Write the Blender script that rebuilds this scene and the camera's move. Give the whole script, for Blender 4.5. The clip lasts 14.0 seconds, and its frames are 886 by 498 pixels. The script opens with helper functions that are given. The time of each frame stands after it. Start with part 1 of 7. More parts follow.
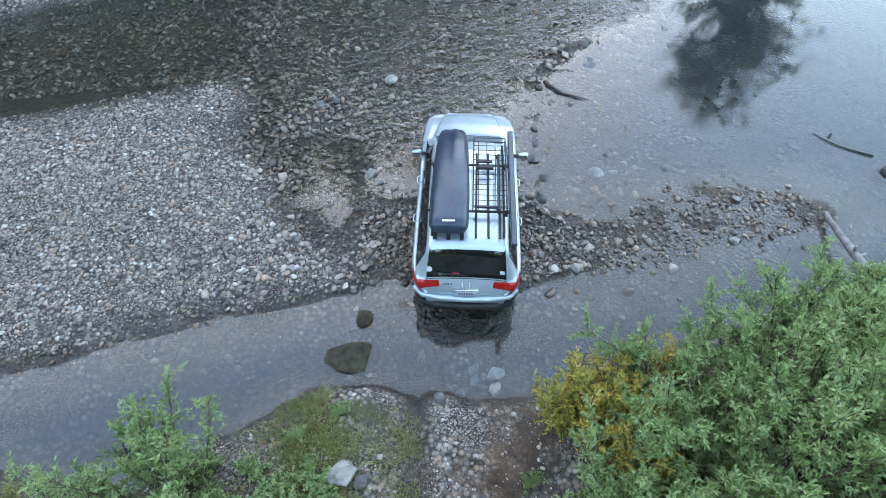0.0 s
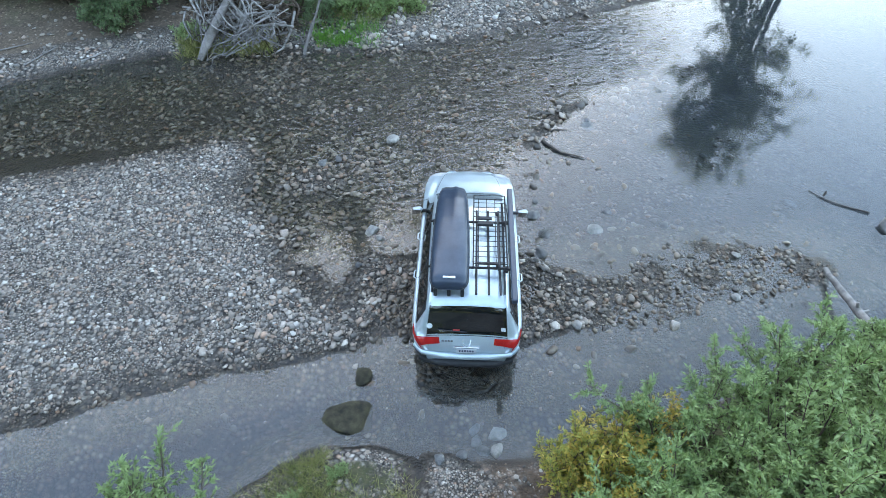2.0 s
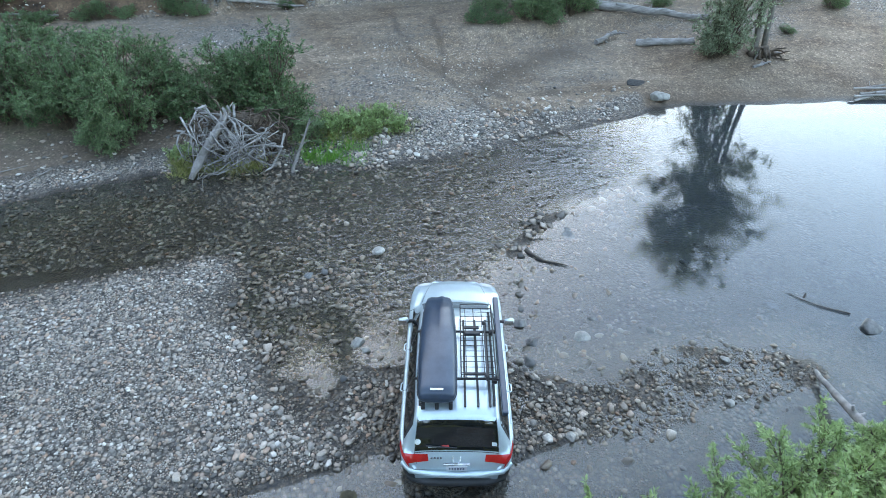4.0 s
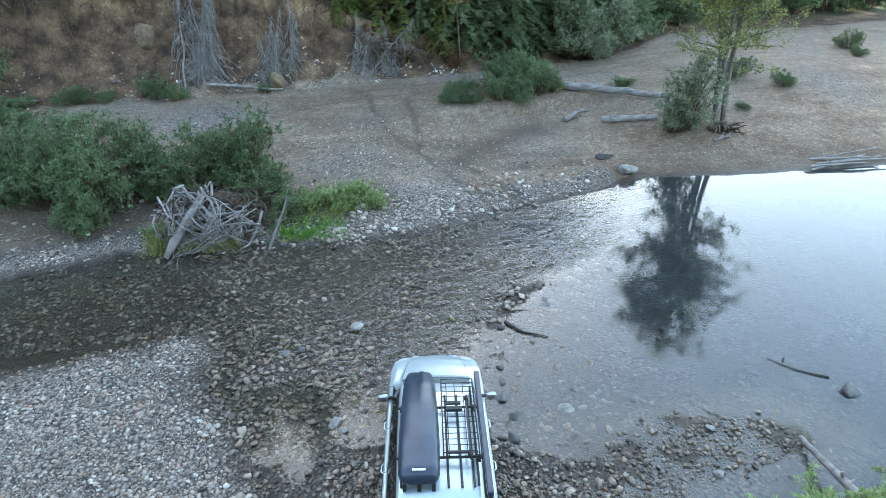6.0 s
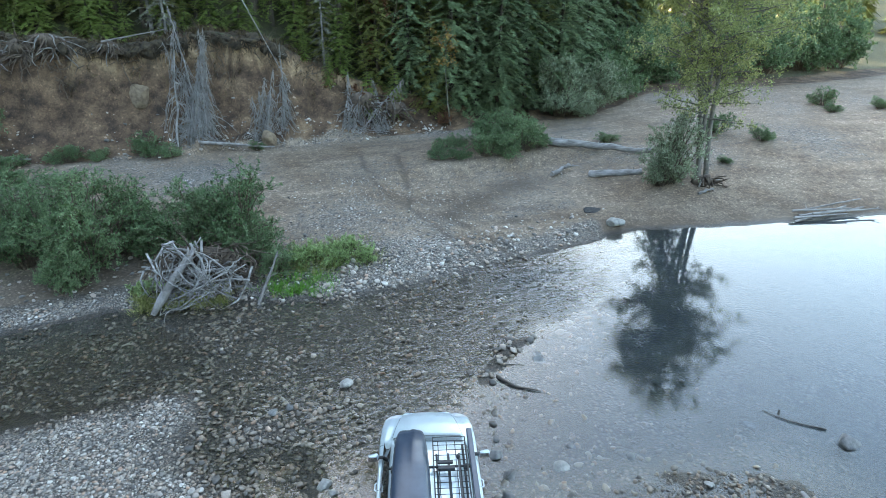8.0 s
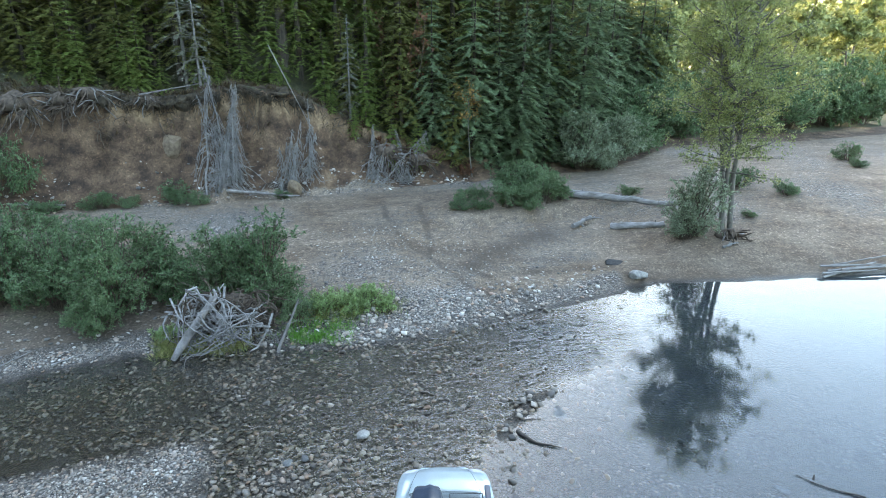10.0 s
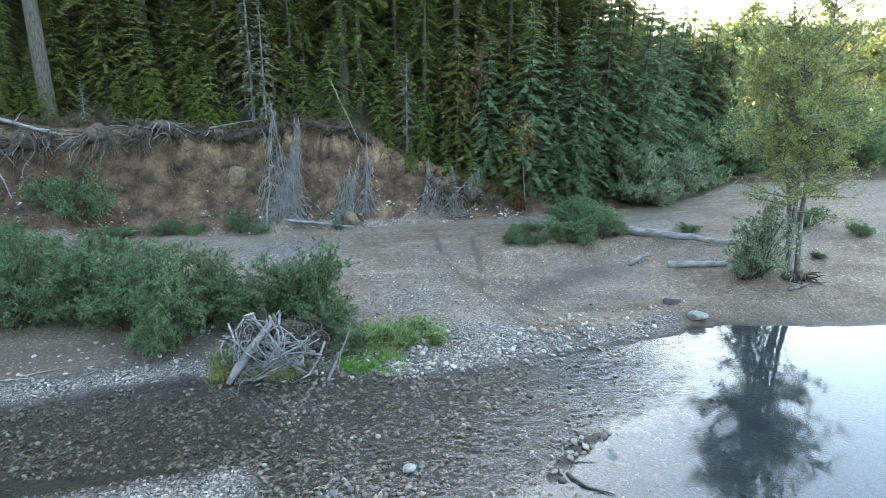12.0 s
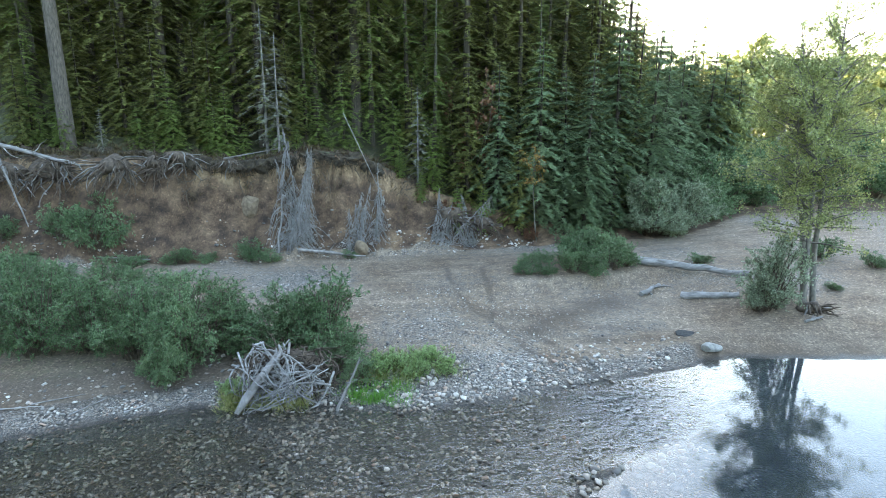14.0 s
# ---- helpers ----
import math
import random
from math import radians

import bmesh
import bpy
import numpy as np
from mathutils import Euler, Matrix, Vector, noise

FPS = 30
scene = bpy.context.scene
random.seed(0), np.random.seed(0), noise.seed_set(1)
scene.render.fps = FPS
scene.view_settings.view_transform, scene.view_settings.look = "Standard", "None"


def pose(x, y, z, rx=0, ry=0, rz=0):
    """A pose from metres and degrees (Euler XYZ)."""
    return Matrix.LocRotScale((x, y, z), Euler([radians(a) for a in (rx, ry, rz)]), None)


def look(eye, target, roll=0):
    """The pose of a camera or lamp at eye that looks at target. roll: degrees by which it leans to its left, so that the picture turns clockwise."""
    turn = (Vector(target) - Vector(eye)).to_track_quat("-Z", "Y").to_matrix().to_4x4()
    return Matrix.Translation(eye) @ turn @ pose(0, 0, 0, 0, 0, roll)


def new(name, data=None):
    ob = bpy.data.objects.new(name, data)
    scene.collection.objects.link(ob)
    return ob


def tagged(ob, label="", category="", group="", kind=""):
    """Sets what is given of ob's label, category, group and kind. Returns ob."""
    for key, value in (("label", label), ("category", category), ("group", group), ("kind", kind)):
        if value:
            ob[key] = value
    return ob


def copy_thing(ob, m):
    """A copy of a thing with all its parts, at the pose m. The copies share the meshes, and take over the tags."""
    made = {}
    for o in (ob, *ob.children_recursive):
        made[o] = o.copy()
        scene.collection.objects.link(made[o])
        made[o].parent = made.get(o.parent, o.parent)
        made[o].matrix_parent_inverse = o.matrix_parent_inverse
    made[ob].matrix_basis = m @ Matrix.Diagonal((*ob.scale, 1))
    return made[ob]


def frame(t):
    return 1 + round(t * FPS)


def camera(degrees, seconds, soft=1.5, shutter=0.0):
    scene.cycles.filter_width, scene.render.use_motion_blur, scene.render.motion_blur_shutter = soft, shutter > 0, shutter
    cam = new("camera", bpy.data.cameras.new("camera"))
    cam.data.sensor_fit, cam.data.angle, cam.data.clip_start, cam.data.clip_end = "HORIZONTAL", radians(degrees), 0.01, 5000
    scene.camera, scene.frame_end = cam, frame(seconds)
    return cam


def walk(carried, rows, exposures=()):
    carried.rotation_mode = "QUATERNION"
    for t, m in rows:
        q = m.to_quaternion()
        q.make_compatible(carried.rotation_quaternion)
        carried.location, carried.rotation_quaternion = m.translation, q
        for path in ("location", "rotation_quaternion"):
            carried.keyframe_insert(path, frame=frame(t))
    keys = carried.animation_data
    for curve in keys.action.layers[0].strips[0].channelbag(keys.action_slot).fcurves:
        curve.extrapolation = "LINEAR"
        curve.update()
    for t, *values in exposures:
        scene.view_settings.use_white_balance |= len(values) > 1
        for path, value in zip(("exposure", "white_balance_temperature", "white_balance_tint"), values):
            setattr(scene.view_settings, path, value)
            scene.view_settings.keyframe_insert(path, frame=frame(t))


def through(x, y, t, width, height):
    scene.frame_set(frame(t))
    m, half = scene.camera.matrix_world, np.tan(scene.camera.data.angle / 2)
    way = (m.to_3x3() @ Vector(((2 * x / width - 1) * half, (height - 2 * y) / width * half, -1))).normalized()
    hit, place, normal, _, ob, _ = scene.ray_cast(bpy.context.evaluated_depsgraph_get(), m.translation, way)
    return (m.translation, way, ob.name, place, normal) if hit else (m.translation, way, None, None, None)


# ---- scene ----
# ---------------------------------------------------------------- camera
# seconds, yaw to the right, pitch down, roll: a hovering camera that tilts up
EYE = (1.0, -12.0, 9.5)
TURNS = [
    (0.0, 5.62, 52.42, 0.05), (0.5, 5.63, 51.44, 0.07), (1.0, 5.61, 50.55, 0.08), (1.5, 5.58, 48.85, 0.06),
    (2.0, 5.56, 46.93, 0.0), (2.5, 5.58, 44.22, 0.02), (3.0, 5.88, 41.56, 0.03), (3.5, 6.60, 38.80, 0.01),
    (3.7, 6.92, 37.72, 0.0), (5.8, 9.68, 29.78, -0.02), (6.0, 9.88, 29.13, -0.01), (6.5, 10.36, 27.77, 0.0),
    (7.0, 10.66, 26.43, -0.02), (7.5, 10.80, 25.04, -0.05), (8.0, 10.92, 23.88, -0.08), (8.2, 10.84, 23.40, -0.06),
    (10.3, 7.92, 18.46, 0.02), (10.5, 7.25, 18.15, 0.02), (11.0, 5.81, 17.62, -0.01), (11.5, 4.44, 16.84, -0.03),
    (12.0, 3.45, 15.80, -0.06), (12.5, 2.83, 14.72, -0.07), (13.0, 2.51, 13.97, -0.09), (13.5, 2.43, 13.35, -0.10),
    (14.0, 2.42, 12.90, -0.09),
]


def view(yaw, pitch, roll):
    a, b = radians(yaw), radians(pitch)
    way = Vector((math.sin(a) * math.cos(b), math.cos(a) * math.cos(b), -math.sin(b)))
    return look(EYE, Vector(EYE) + way, roll)


cam = camera(74.0, 14.0, soft=0.5)
walk(cam, [(t, view(yaw, pitch, roll)) for t, yaw, pitch, roll in TURNS], exposures=((0.0, 3.52, 7300, 9), (6.0, 3.52, 7300, 6), (8.0, 3.5, 7300, 5), (11.0, 3.74, 7300, 7), (14.0, 3.85, 7200, 6)))

# ---------------------------------------------------------------- light
SUN_ELEVATION, SUN_AZIMUTH = 16.0, 346.0  # degrees; azimuth clockwise from +y
world = bpy.data.worlds.new("world")
scene.world = world
world.use_nodes = True
wn, wl = world.node_tree.nodes, world.node_tree.links
sky = wn.new("ShaderNodeTexSky")
sky.sky_type = "NISHITA"
sky.sun_disc = False
sky.sun_elevation = radians(SUN_ELEVATION)
sky.sun_rotation = radians(SUN_AZIMUTH)
sky.air_density, sky.dust_density, sky.ozone_density = 1.0, 1.6, 1.0
wl.new(sky.outputs[0], wn["Background"].inputs[0])
wn["Background"].inputs[1].default_value = 0.15
sun = new("sun", bpy.data.lights.new("sun", "SUN"))
sun.data.energy, sun.data.angle, sun.data.color = 1.9, radians(0.5), (1.0, 0.86, 0.62)
_e, _a = radians(SUN_ELEVATION), radians(SUN_AZIMUTH)
_from = Vector((math.sin(_a) * math.cos(_e), math.cos(_a) * math.cos(_e), math.sin(_e)))
sun.matrix_world = look(_from * 100, (0, 0, 0))

# ---------------------------------------------------------------- materials
def nodes_of(name):
    m = bpy.data.materials.new(name)
    m.use_nodes = True
    nt = m.node_tree
    return m, nt.nodes, nt.links, nt.nodes["Principled BSDF"]


def noise_tex(n, l, scale, detail=4.0, rough=0.55, coord="Object", stretch=None):
    tc = n.new("ShaderNodeTexCoord")
    t = n.new("ShaderNodeTexNoise")
    t.inputs["Scale"].default_value = scale
    t.inputs["Detail"].default_value = detail
    t.inputs["Roughness"].default_value = rough
    if stretch:
        mp = n.new("ShaderNodeMapping")
        mp.inputs["Scale"].default_value = stretch
        l.new(tc.outputs[coord], mp.inputs[0])
        l.new(mp.outputs[0], t.inputs["Vector"])
    else:
        l.new(tc.outputs[coord], t.inputs["Vector"])
    return t


def ramp(n, l, fac, stops):
    r = n.new("ShaderNodeValToRGB")
    while len(r.color_ramp.elements) < len(stops):
        r.color_ramp.elements.new(0.5)
    for e, (p, c) in zip(r.color_ramp.elements, stops):
        e.position, e.color = p, (*c, 1.0) if len(c) == 3 else c
    l.new(fac, r.inputs[0])
    return r


def mix(n, l, kind, fac, a, b):
    m = n.new("ShaderNodeMix")
    m.data_type, m.blend_type = "RGBA", kind
    for sock, v in ((m.inputs["Factor"], fac), (m.inputs["A"], a), (m.inputs["B"], b)):
        if isinstance(v, bpy.types.NodeSocket):
            l.new(v, sock)
        elif isinstance(v, (tuple, list)):
            sock.default_value = (*v[:3], 1.0)
        else:
            sock.default_value = v
    return m.outputs["Result"]


def arith(n, l, op, a, b=0.0, c=None, clamp=False):
    m = n.new("ShaderNodeMath")
    m.operation, m.use_clamp = op, clamp
    for i, v in enumerate((a, b, c)):
        if v is None:
            continue
        if isinstance(v, bpy.types.NodeSocket):
            l.new(v, m.inputs[i])
        else:
            m.inputs[i].default_value = v
    return m.outputs[0]


def bump(n, l, bsdf, height, strength=0.4, distance=0.02):
    b = n.new("ShaderNodeBump")
    b.inputs["Strength"].default_value, b.inputs["Distance"].default_value = strength, distance
    l.new(height, b.inputs["Height"])
    l.new(b.outputs[0], bsdf.inputs["Normal"])
    return b


def surface(name, dark, light, scale=6.0, rough=0.6, metal=0.0, bumpy=0.3, fine=60.0, stretch=None, spread=0.0, spec=0.5, coat=0.0):
    """A worn surface: two colours by a coarse noise, grain by a fine one; spread varies each object."""
    m, n, l, p = nodes_of(name)
    a = noise_tex(n, l, scale, stretch=stretch)
    b = noise_tex(n, l, fine, 2.0, stretch=stretch)
    col = ramp(n, l, a.outputs["Fac"], [(0.32, dark), (0.68, light)]).outputs[0]
    g = ramp(n, l, b.outputs["Fac"], [(0.25, (0.75, 0.75, 0.75)), (0.75, (1.0, 1.0, 1.0))]).outputs[0]
    col = mix(n, l, "MULTIPLY", 1.0, col, g)
    if spread:
        oi = n.new("ShaderNodeObjectInfo")
        s = ramp(n, l, oi.outputs["Random"], [(0.0, (1 - spread,) * 3), (1.0, (1.0,) * 3)]).outputs[0]
        col = mix(n, l, "MULTIPLY", 1.0, col, s)
    l.new(col, p.inputs["Base Color"])
    p.inputs["Roughness"].default_value, p.inputs["Metallic"].default_value = rough, metal
    p.inputs["Specular IOR Level"].default_value = spec
    p.inputs["Coat Weight"].default_value = coat
    if bumpy:
        bump(n, l, p, b.outputs["Fac"], bumpy, 0.01)
    return m


def foliage(name, stops, rough=0.55, shine=0.35, through=0.35):
    """Leaves: each leaf takes its own tone, each plant a slight shift; some light passes through."""
    m, n, l, p = nodes_of(name)
    g = n.new("ShaderNodeNewGeometry")
    oi = n.new("ShaderNodeObjectInfo")
    big = noise_tex(n, l, 0.9, 2.0)
    f = arith(n, l, "MULTIPLY", g.outputs["Random Per Island"], 0.55)
    f = arith(n, l, "ADD", f, arith(n, l, "MULTIPLY", big.outputs["Fac"], 0.5))
    f = arith(n, l, "ADD", f, arith(n, l, "MULTIPLY_ADD", oi.outputs["Random"], 0.24, -0.14))
    c = ramp(n, l, f, stops).outputs[0]
    l.new(c, p.inputs["Base Color"])
    p.inputs["Roughness"].default_value = rough
    p.inputs["Specular IOR Level"].default_value = shine
    t = n.new("ShaderNodeBsdfTranslucent")
    l.new(c, t.inputs["Color"])
    s = n.new("ShaderNodeMixShader")
    s.inputs[0].default_value = through
    l.new(p.outputs[0], s.inputs[1])
    l.new(t.outputs[0], s.inputs[2])
    l.new(s.outputs[0], n["Material Output"].inputs[0])
    return m


STONE_TONES = [(0.0, (0.080, 0.074, 0.068)), (0.20, (0.180, 0.165, 0.150)), (0.42, (0.315, 0.285, 0.252)), (0.60, (0.33, 0.262, 0.205)),
               (0.74, (0.445, 0.400, 0.350)), (0.84, (0.41, 0.265, 0.185)), (0.90, (0.50, 0.455, 0.40)), (0.97, (0.57, 0.53, 0.475)), (1.0, (0.62, 0.585, 0.53))]


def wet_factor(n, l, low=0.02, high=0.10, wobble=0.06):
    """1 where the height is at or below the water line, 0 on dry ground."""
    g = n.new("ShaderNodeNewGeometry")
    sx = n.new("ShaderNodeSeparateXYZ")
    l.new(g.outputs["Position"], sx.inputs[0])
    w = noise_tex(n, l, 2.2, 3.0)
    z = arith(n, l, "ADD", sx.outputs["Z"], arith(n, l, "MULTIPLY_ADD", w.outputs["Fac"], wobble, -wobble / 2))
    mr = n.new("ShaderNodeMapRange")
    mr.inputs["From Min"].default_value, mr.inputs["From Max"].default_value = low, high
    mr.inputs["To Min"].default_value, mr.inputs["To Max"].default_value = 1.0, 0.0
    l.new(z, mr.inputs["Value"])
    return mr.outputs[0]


def stone_material(name, by_island):
    m, n, l, p = nodes_of(name)
    if by_island:
        r = n.new("ShaderNodeNewGeometry").outputs["Random Per Island"]
    else:
        r = n.new("ShaderNodeObjectInfo").outputs["Random"]
    c = ramp(n, l, r, STONE_TONES).outputs[0]
    a = noise_tex(n, l, 9.0, 5.0)
    b = noise_tex(n, l, 70.0, 3.0)
    c = mix(n, l, "MULTIPLY", 1.0, c, ramp(n, l, a.outputs["Fac"], [(0.3, (0.7, 0.7, 0.72)), (0.7, (1.12, 1.1, 1.06))]).outputs[0])
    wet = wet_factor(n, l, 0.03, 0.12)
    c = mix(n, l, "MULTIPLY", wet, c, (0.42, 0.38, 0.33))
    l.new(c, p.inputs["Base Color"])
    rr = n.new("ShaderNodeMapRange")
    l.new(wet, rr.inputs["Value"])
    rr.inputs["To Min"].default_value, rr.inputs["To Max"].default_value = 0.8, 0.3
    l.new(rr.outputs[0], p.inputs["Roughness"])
    bump(n, l, p, b.outputs["Fac"], 0.35, 0.01)
    return m


def ground_material():
    """Gravel with pebbles at two sizes; silt, turf and bare earth where the sheet's masks say so."""
    m, n, l, p = nodes_of("river_gravel_and_earth")
    tc = n.new("ShaderNodeTexCoord")

    def cells(scale):
        v = n.new("ShaderNodeTexVoronoi")
        v.inputs["Scale"].default_value = scale
        l.new(tc.outputs["Object"], v.inputs["Vector"])
        return v

    def mask(name):
        a = n.new("ShaderNodeAttribute")
        a.attribute_name = name
        return a.outputs["Fac"]

    big, small = cells(11.0), cells(27.0)

    def tone(v):
        s = n.new("ShaderNodeSeparateColor")
        l.new(v.outputs["Color"], s.inputs[0])
        c = ramp(n, l, s.outputs[0], STONE_TONES).outputs[0]
        # shade between the pebbles put into the colour: cells darken towards their rims
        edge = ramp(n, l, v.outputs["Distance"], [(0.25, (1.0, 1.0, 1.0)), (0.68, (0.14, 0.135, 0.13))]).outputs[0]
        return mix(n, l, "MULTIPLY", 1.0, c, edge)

    patch = noise_tex(n, l, 1.4, 4.0)
    sel = ramp(n, l, patch.outputs["Fac"], [(0.42, (0, 0, 0)), (0.58, (1, 1, 1))]).outputs[0]
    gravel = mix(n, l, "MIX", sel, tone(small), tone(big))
    drift = noise_tex(n, l, 0.35, 3.0)
    gravel = mix(n, l, "MULTIPLY", 1.0, gravel, ramp(n, l, drift.outputs["Fac"], [(0.3, (0.8, 0.78, 0.76)), (0.7, (1.1, 1.1, 1.1))]).outputs[0])

    earth_n = noise_tex(n, l, 3.0, 6.0, 0.65)
    earth_f = noise_tex(n, l, 28.0, 3.0)
    # silt
    silt = ramp(n, l, earth_n.outputs["Fac"], [(0.3, (0.130, 0.096, 0.070)), (0.7, (0.27, 0.208, 0.155))]).outputs[0]
    silt = mix(n, l, "MULTIPLY", 1.0, silt, ramp(n, l, earth_f.outputs["Fac"], [(0.3, (0.75, 0.75, 0.75)), (0.7, (1.1, 1.1, 1.1))]).outputs[0])
    spk = n.new("ShaderNodeSeparateColor")
    l.new(cells(17.0).outputs["Color"], spk.inputs[0])
    silt = mix(n, l, "MULTIPLY", 1.0, silt, ramp(n, l, spk.outputs[1], [(0.0, (0.62, 0.62, 0.62)), (0.5, (0.95, 0.95, 0.95)), (0.82, (1.15, 1.15, 1.15)), (0.9, (1.45, 1.48, 1.5)), (1.0, (2.1, 2.15, 2.2))]).outputs[0])
    # bare earth of the bluff
    strata = noise_tex(n, l, 0.8, 8.0, 0.72, stretch=(1.0, 1.0, 1.2))
    dirt = ramp(n, l, strata.outputs["Fac"], [(0.36, (0.026, 0.015, 0.009)), (0.46, (0.078, 0.044, 0.025)), (0.55, (0.130, 0.078, 0.045)), (0.66, (0.225, 0.145, 0.085))]).outputs[0]
    dirt = mix(n, l, "MULTIPLY", 1.0, dirt, ramp(n, l, earth_f.outputs["Fac"], [(0.3, (0.7, 0.7, 0.7)), (0.7, (1.15, 1.15, 1.15))]).outputs[0])
    dirt = mix(n, l, "MIX", mask("sand"), dirt, mix(n, l, "MULTIPLY", 1.0, (0.44, 0.30, 0.175), ramp(n, l, earth_n.outputs["Fac"], [(0.35, (0.45, 0.42, 0.4)), (0.6, (1.0, 1.0, 1.0))]).outputs[0]))
    rub = n.new("ShaderNodeSeparateColor")
    l.new(cells(12.0).outputs["Color"], rub.inputs[0])
    dirt = mix(n, l, "MULTIPLY", 1.0, dirt, ramp(n, l, rub.outputs[2], [(0.0, (0.7, 0.7, 0.7)), (0.5, (1.0, 1.0, 1.0)), (0.95, (1.05, 1.05, 1.05)), (0.98, (1.5, 1.5, 1.5))]).outputs[0])
    # turf and litter
    turf = ramp(n, l, earth_n.outputs["Fac"], [(0.3, (0.035, 0.032, 0.018)), (0.55, (0.062, 0.064, 0.026)), (0.75, (0.12, 0.105, 0.055))]).outputs[0]

    def edge_mask(name, amount=0.5):
        f = arith(n, l, "ADD", mask(name), arith(n, l, "MULTIPLY_ADD", earth_n.outputs["Fac"], amount, -amount / 2))
        f = arith(n, l, "ADD", f, arith(n, l, "MULTIPLY_ADD", earth_f.outputs["Fac"], 0.3, -0.15))
        return ramp(n, l, f, [(0.4, (0, 0, 0)), (0.6, (1, 1, 1))]).outputs[0]

    # wheel-worn bands along the track
    band = noise_tex(n, l, 1.0, 3.0, 0.6, stretch=(0.12, 1.6, 1.0))
    silt = mix(n, l, "MULTIPLY", 1.0, silt, ramp(n, l, band.outputs["Fac"], [(0.35, (0.85, 0.84, 0.83)), (0.65, (1.12, 1.11, 1.1))]).outputs[0])
    soil = noise_tex(n, l, 0.42, 4.0, 0.6)
    silt = mix(n, l, "MULTIPLY", 1.0, silt, ramp(n, l, soil.outputs["Fac"], [(0.35, (0.74, 0.66, 0.57)), (0.62, (1.08, 1.06, 1.03))]).outputs[0])
    fs, fd, ft = edge_mask("silt"), edge_mask("earth"), edge_mask("turf")
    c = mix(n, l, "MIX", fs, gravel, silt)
    c = mix(n, l, "MIX", fd, c, dirt)
    c = mix(n, l, "MIX", ft, c, turf)
    c = mix(n, l, "MIX", arith(n, l, "MULTIPLY", mask("mud"), arith(n, l, "MULTIPLY_ADD", earth_n.outputs["Fac"], 1.8, 0.0, True), clamp=True), c, mix(n, l, "MULTIPLY", 1.0, (0.105, 0.078, 0.055), earth_f.outputs["Fac"]))
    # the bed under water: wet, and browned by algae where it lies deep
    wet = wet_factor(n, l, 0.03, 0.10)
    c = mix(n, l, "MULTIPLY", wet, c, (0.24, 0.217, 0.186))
    algae = mask("algae")
    c = mix(n, l, "MULTIPLY", algae, c, (0.86, 0.76, 0.46))
    l.new(c, p.inputs["Base Color"])
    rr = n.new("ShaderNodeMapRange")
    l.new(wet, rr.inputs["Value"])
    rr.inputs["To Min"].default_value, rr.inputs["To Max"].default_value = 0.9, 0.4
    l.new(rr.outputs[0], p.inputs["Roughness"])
    dome = arith(n, l, "SUBTRACT", 1.0, big.outputs["Distance"])
    dome2 = arith(n, l, "SUBTRACT", 1.0, small.outputs["Distance"])
    hgt = mix(n, l, "MIX", sel, dome2, dome)
    hgt = mix(n, l, "MIX", mix(n, l, "LIGHTEN", 1.0, fs, mix(n, l, "LIGHTEN", 1.0, fd, ft)), hgt, earth_f.outputs["Fac"])
    bump(n, l, p, hgt, 0.8, 0.04)
    return m


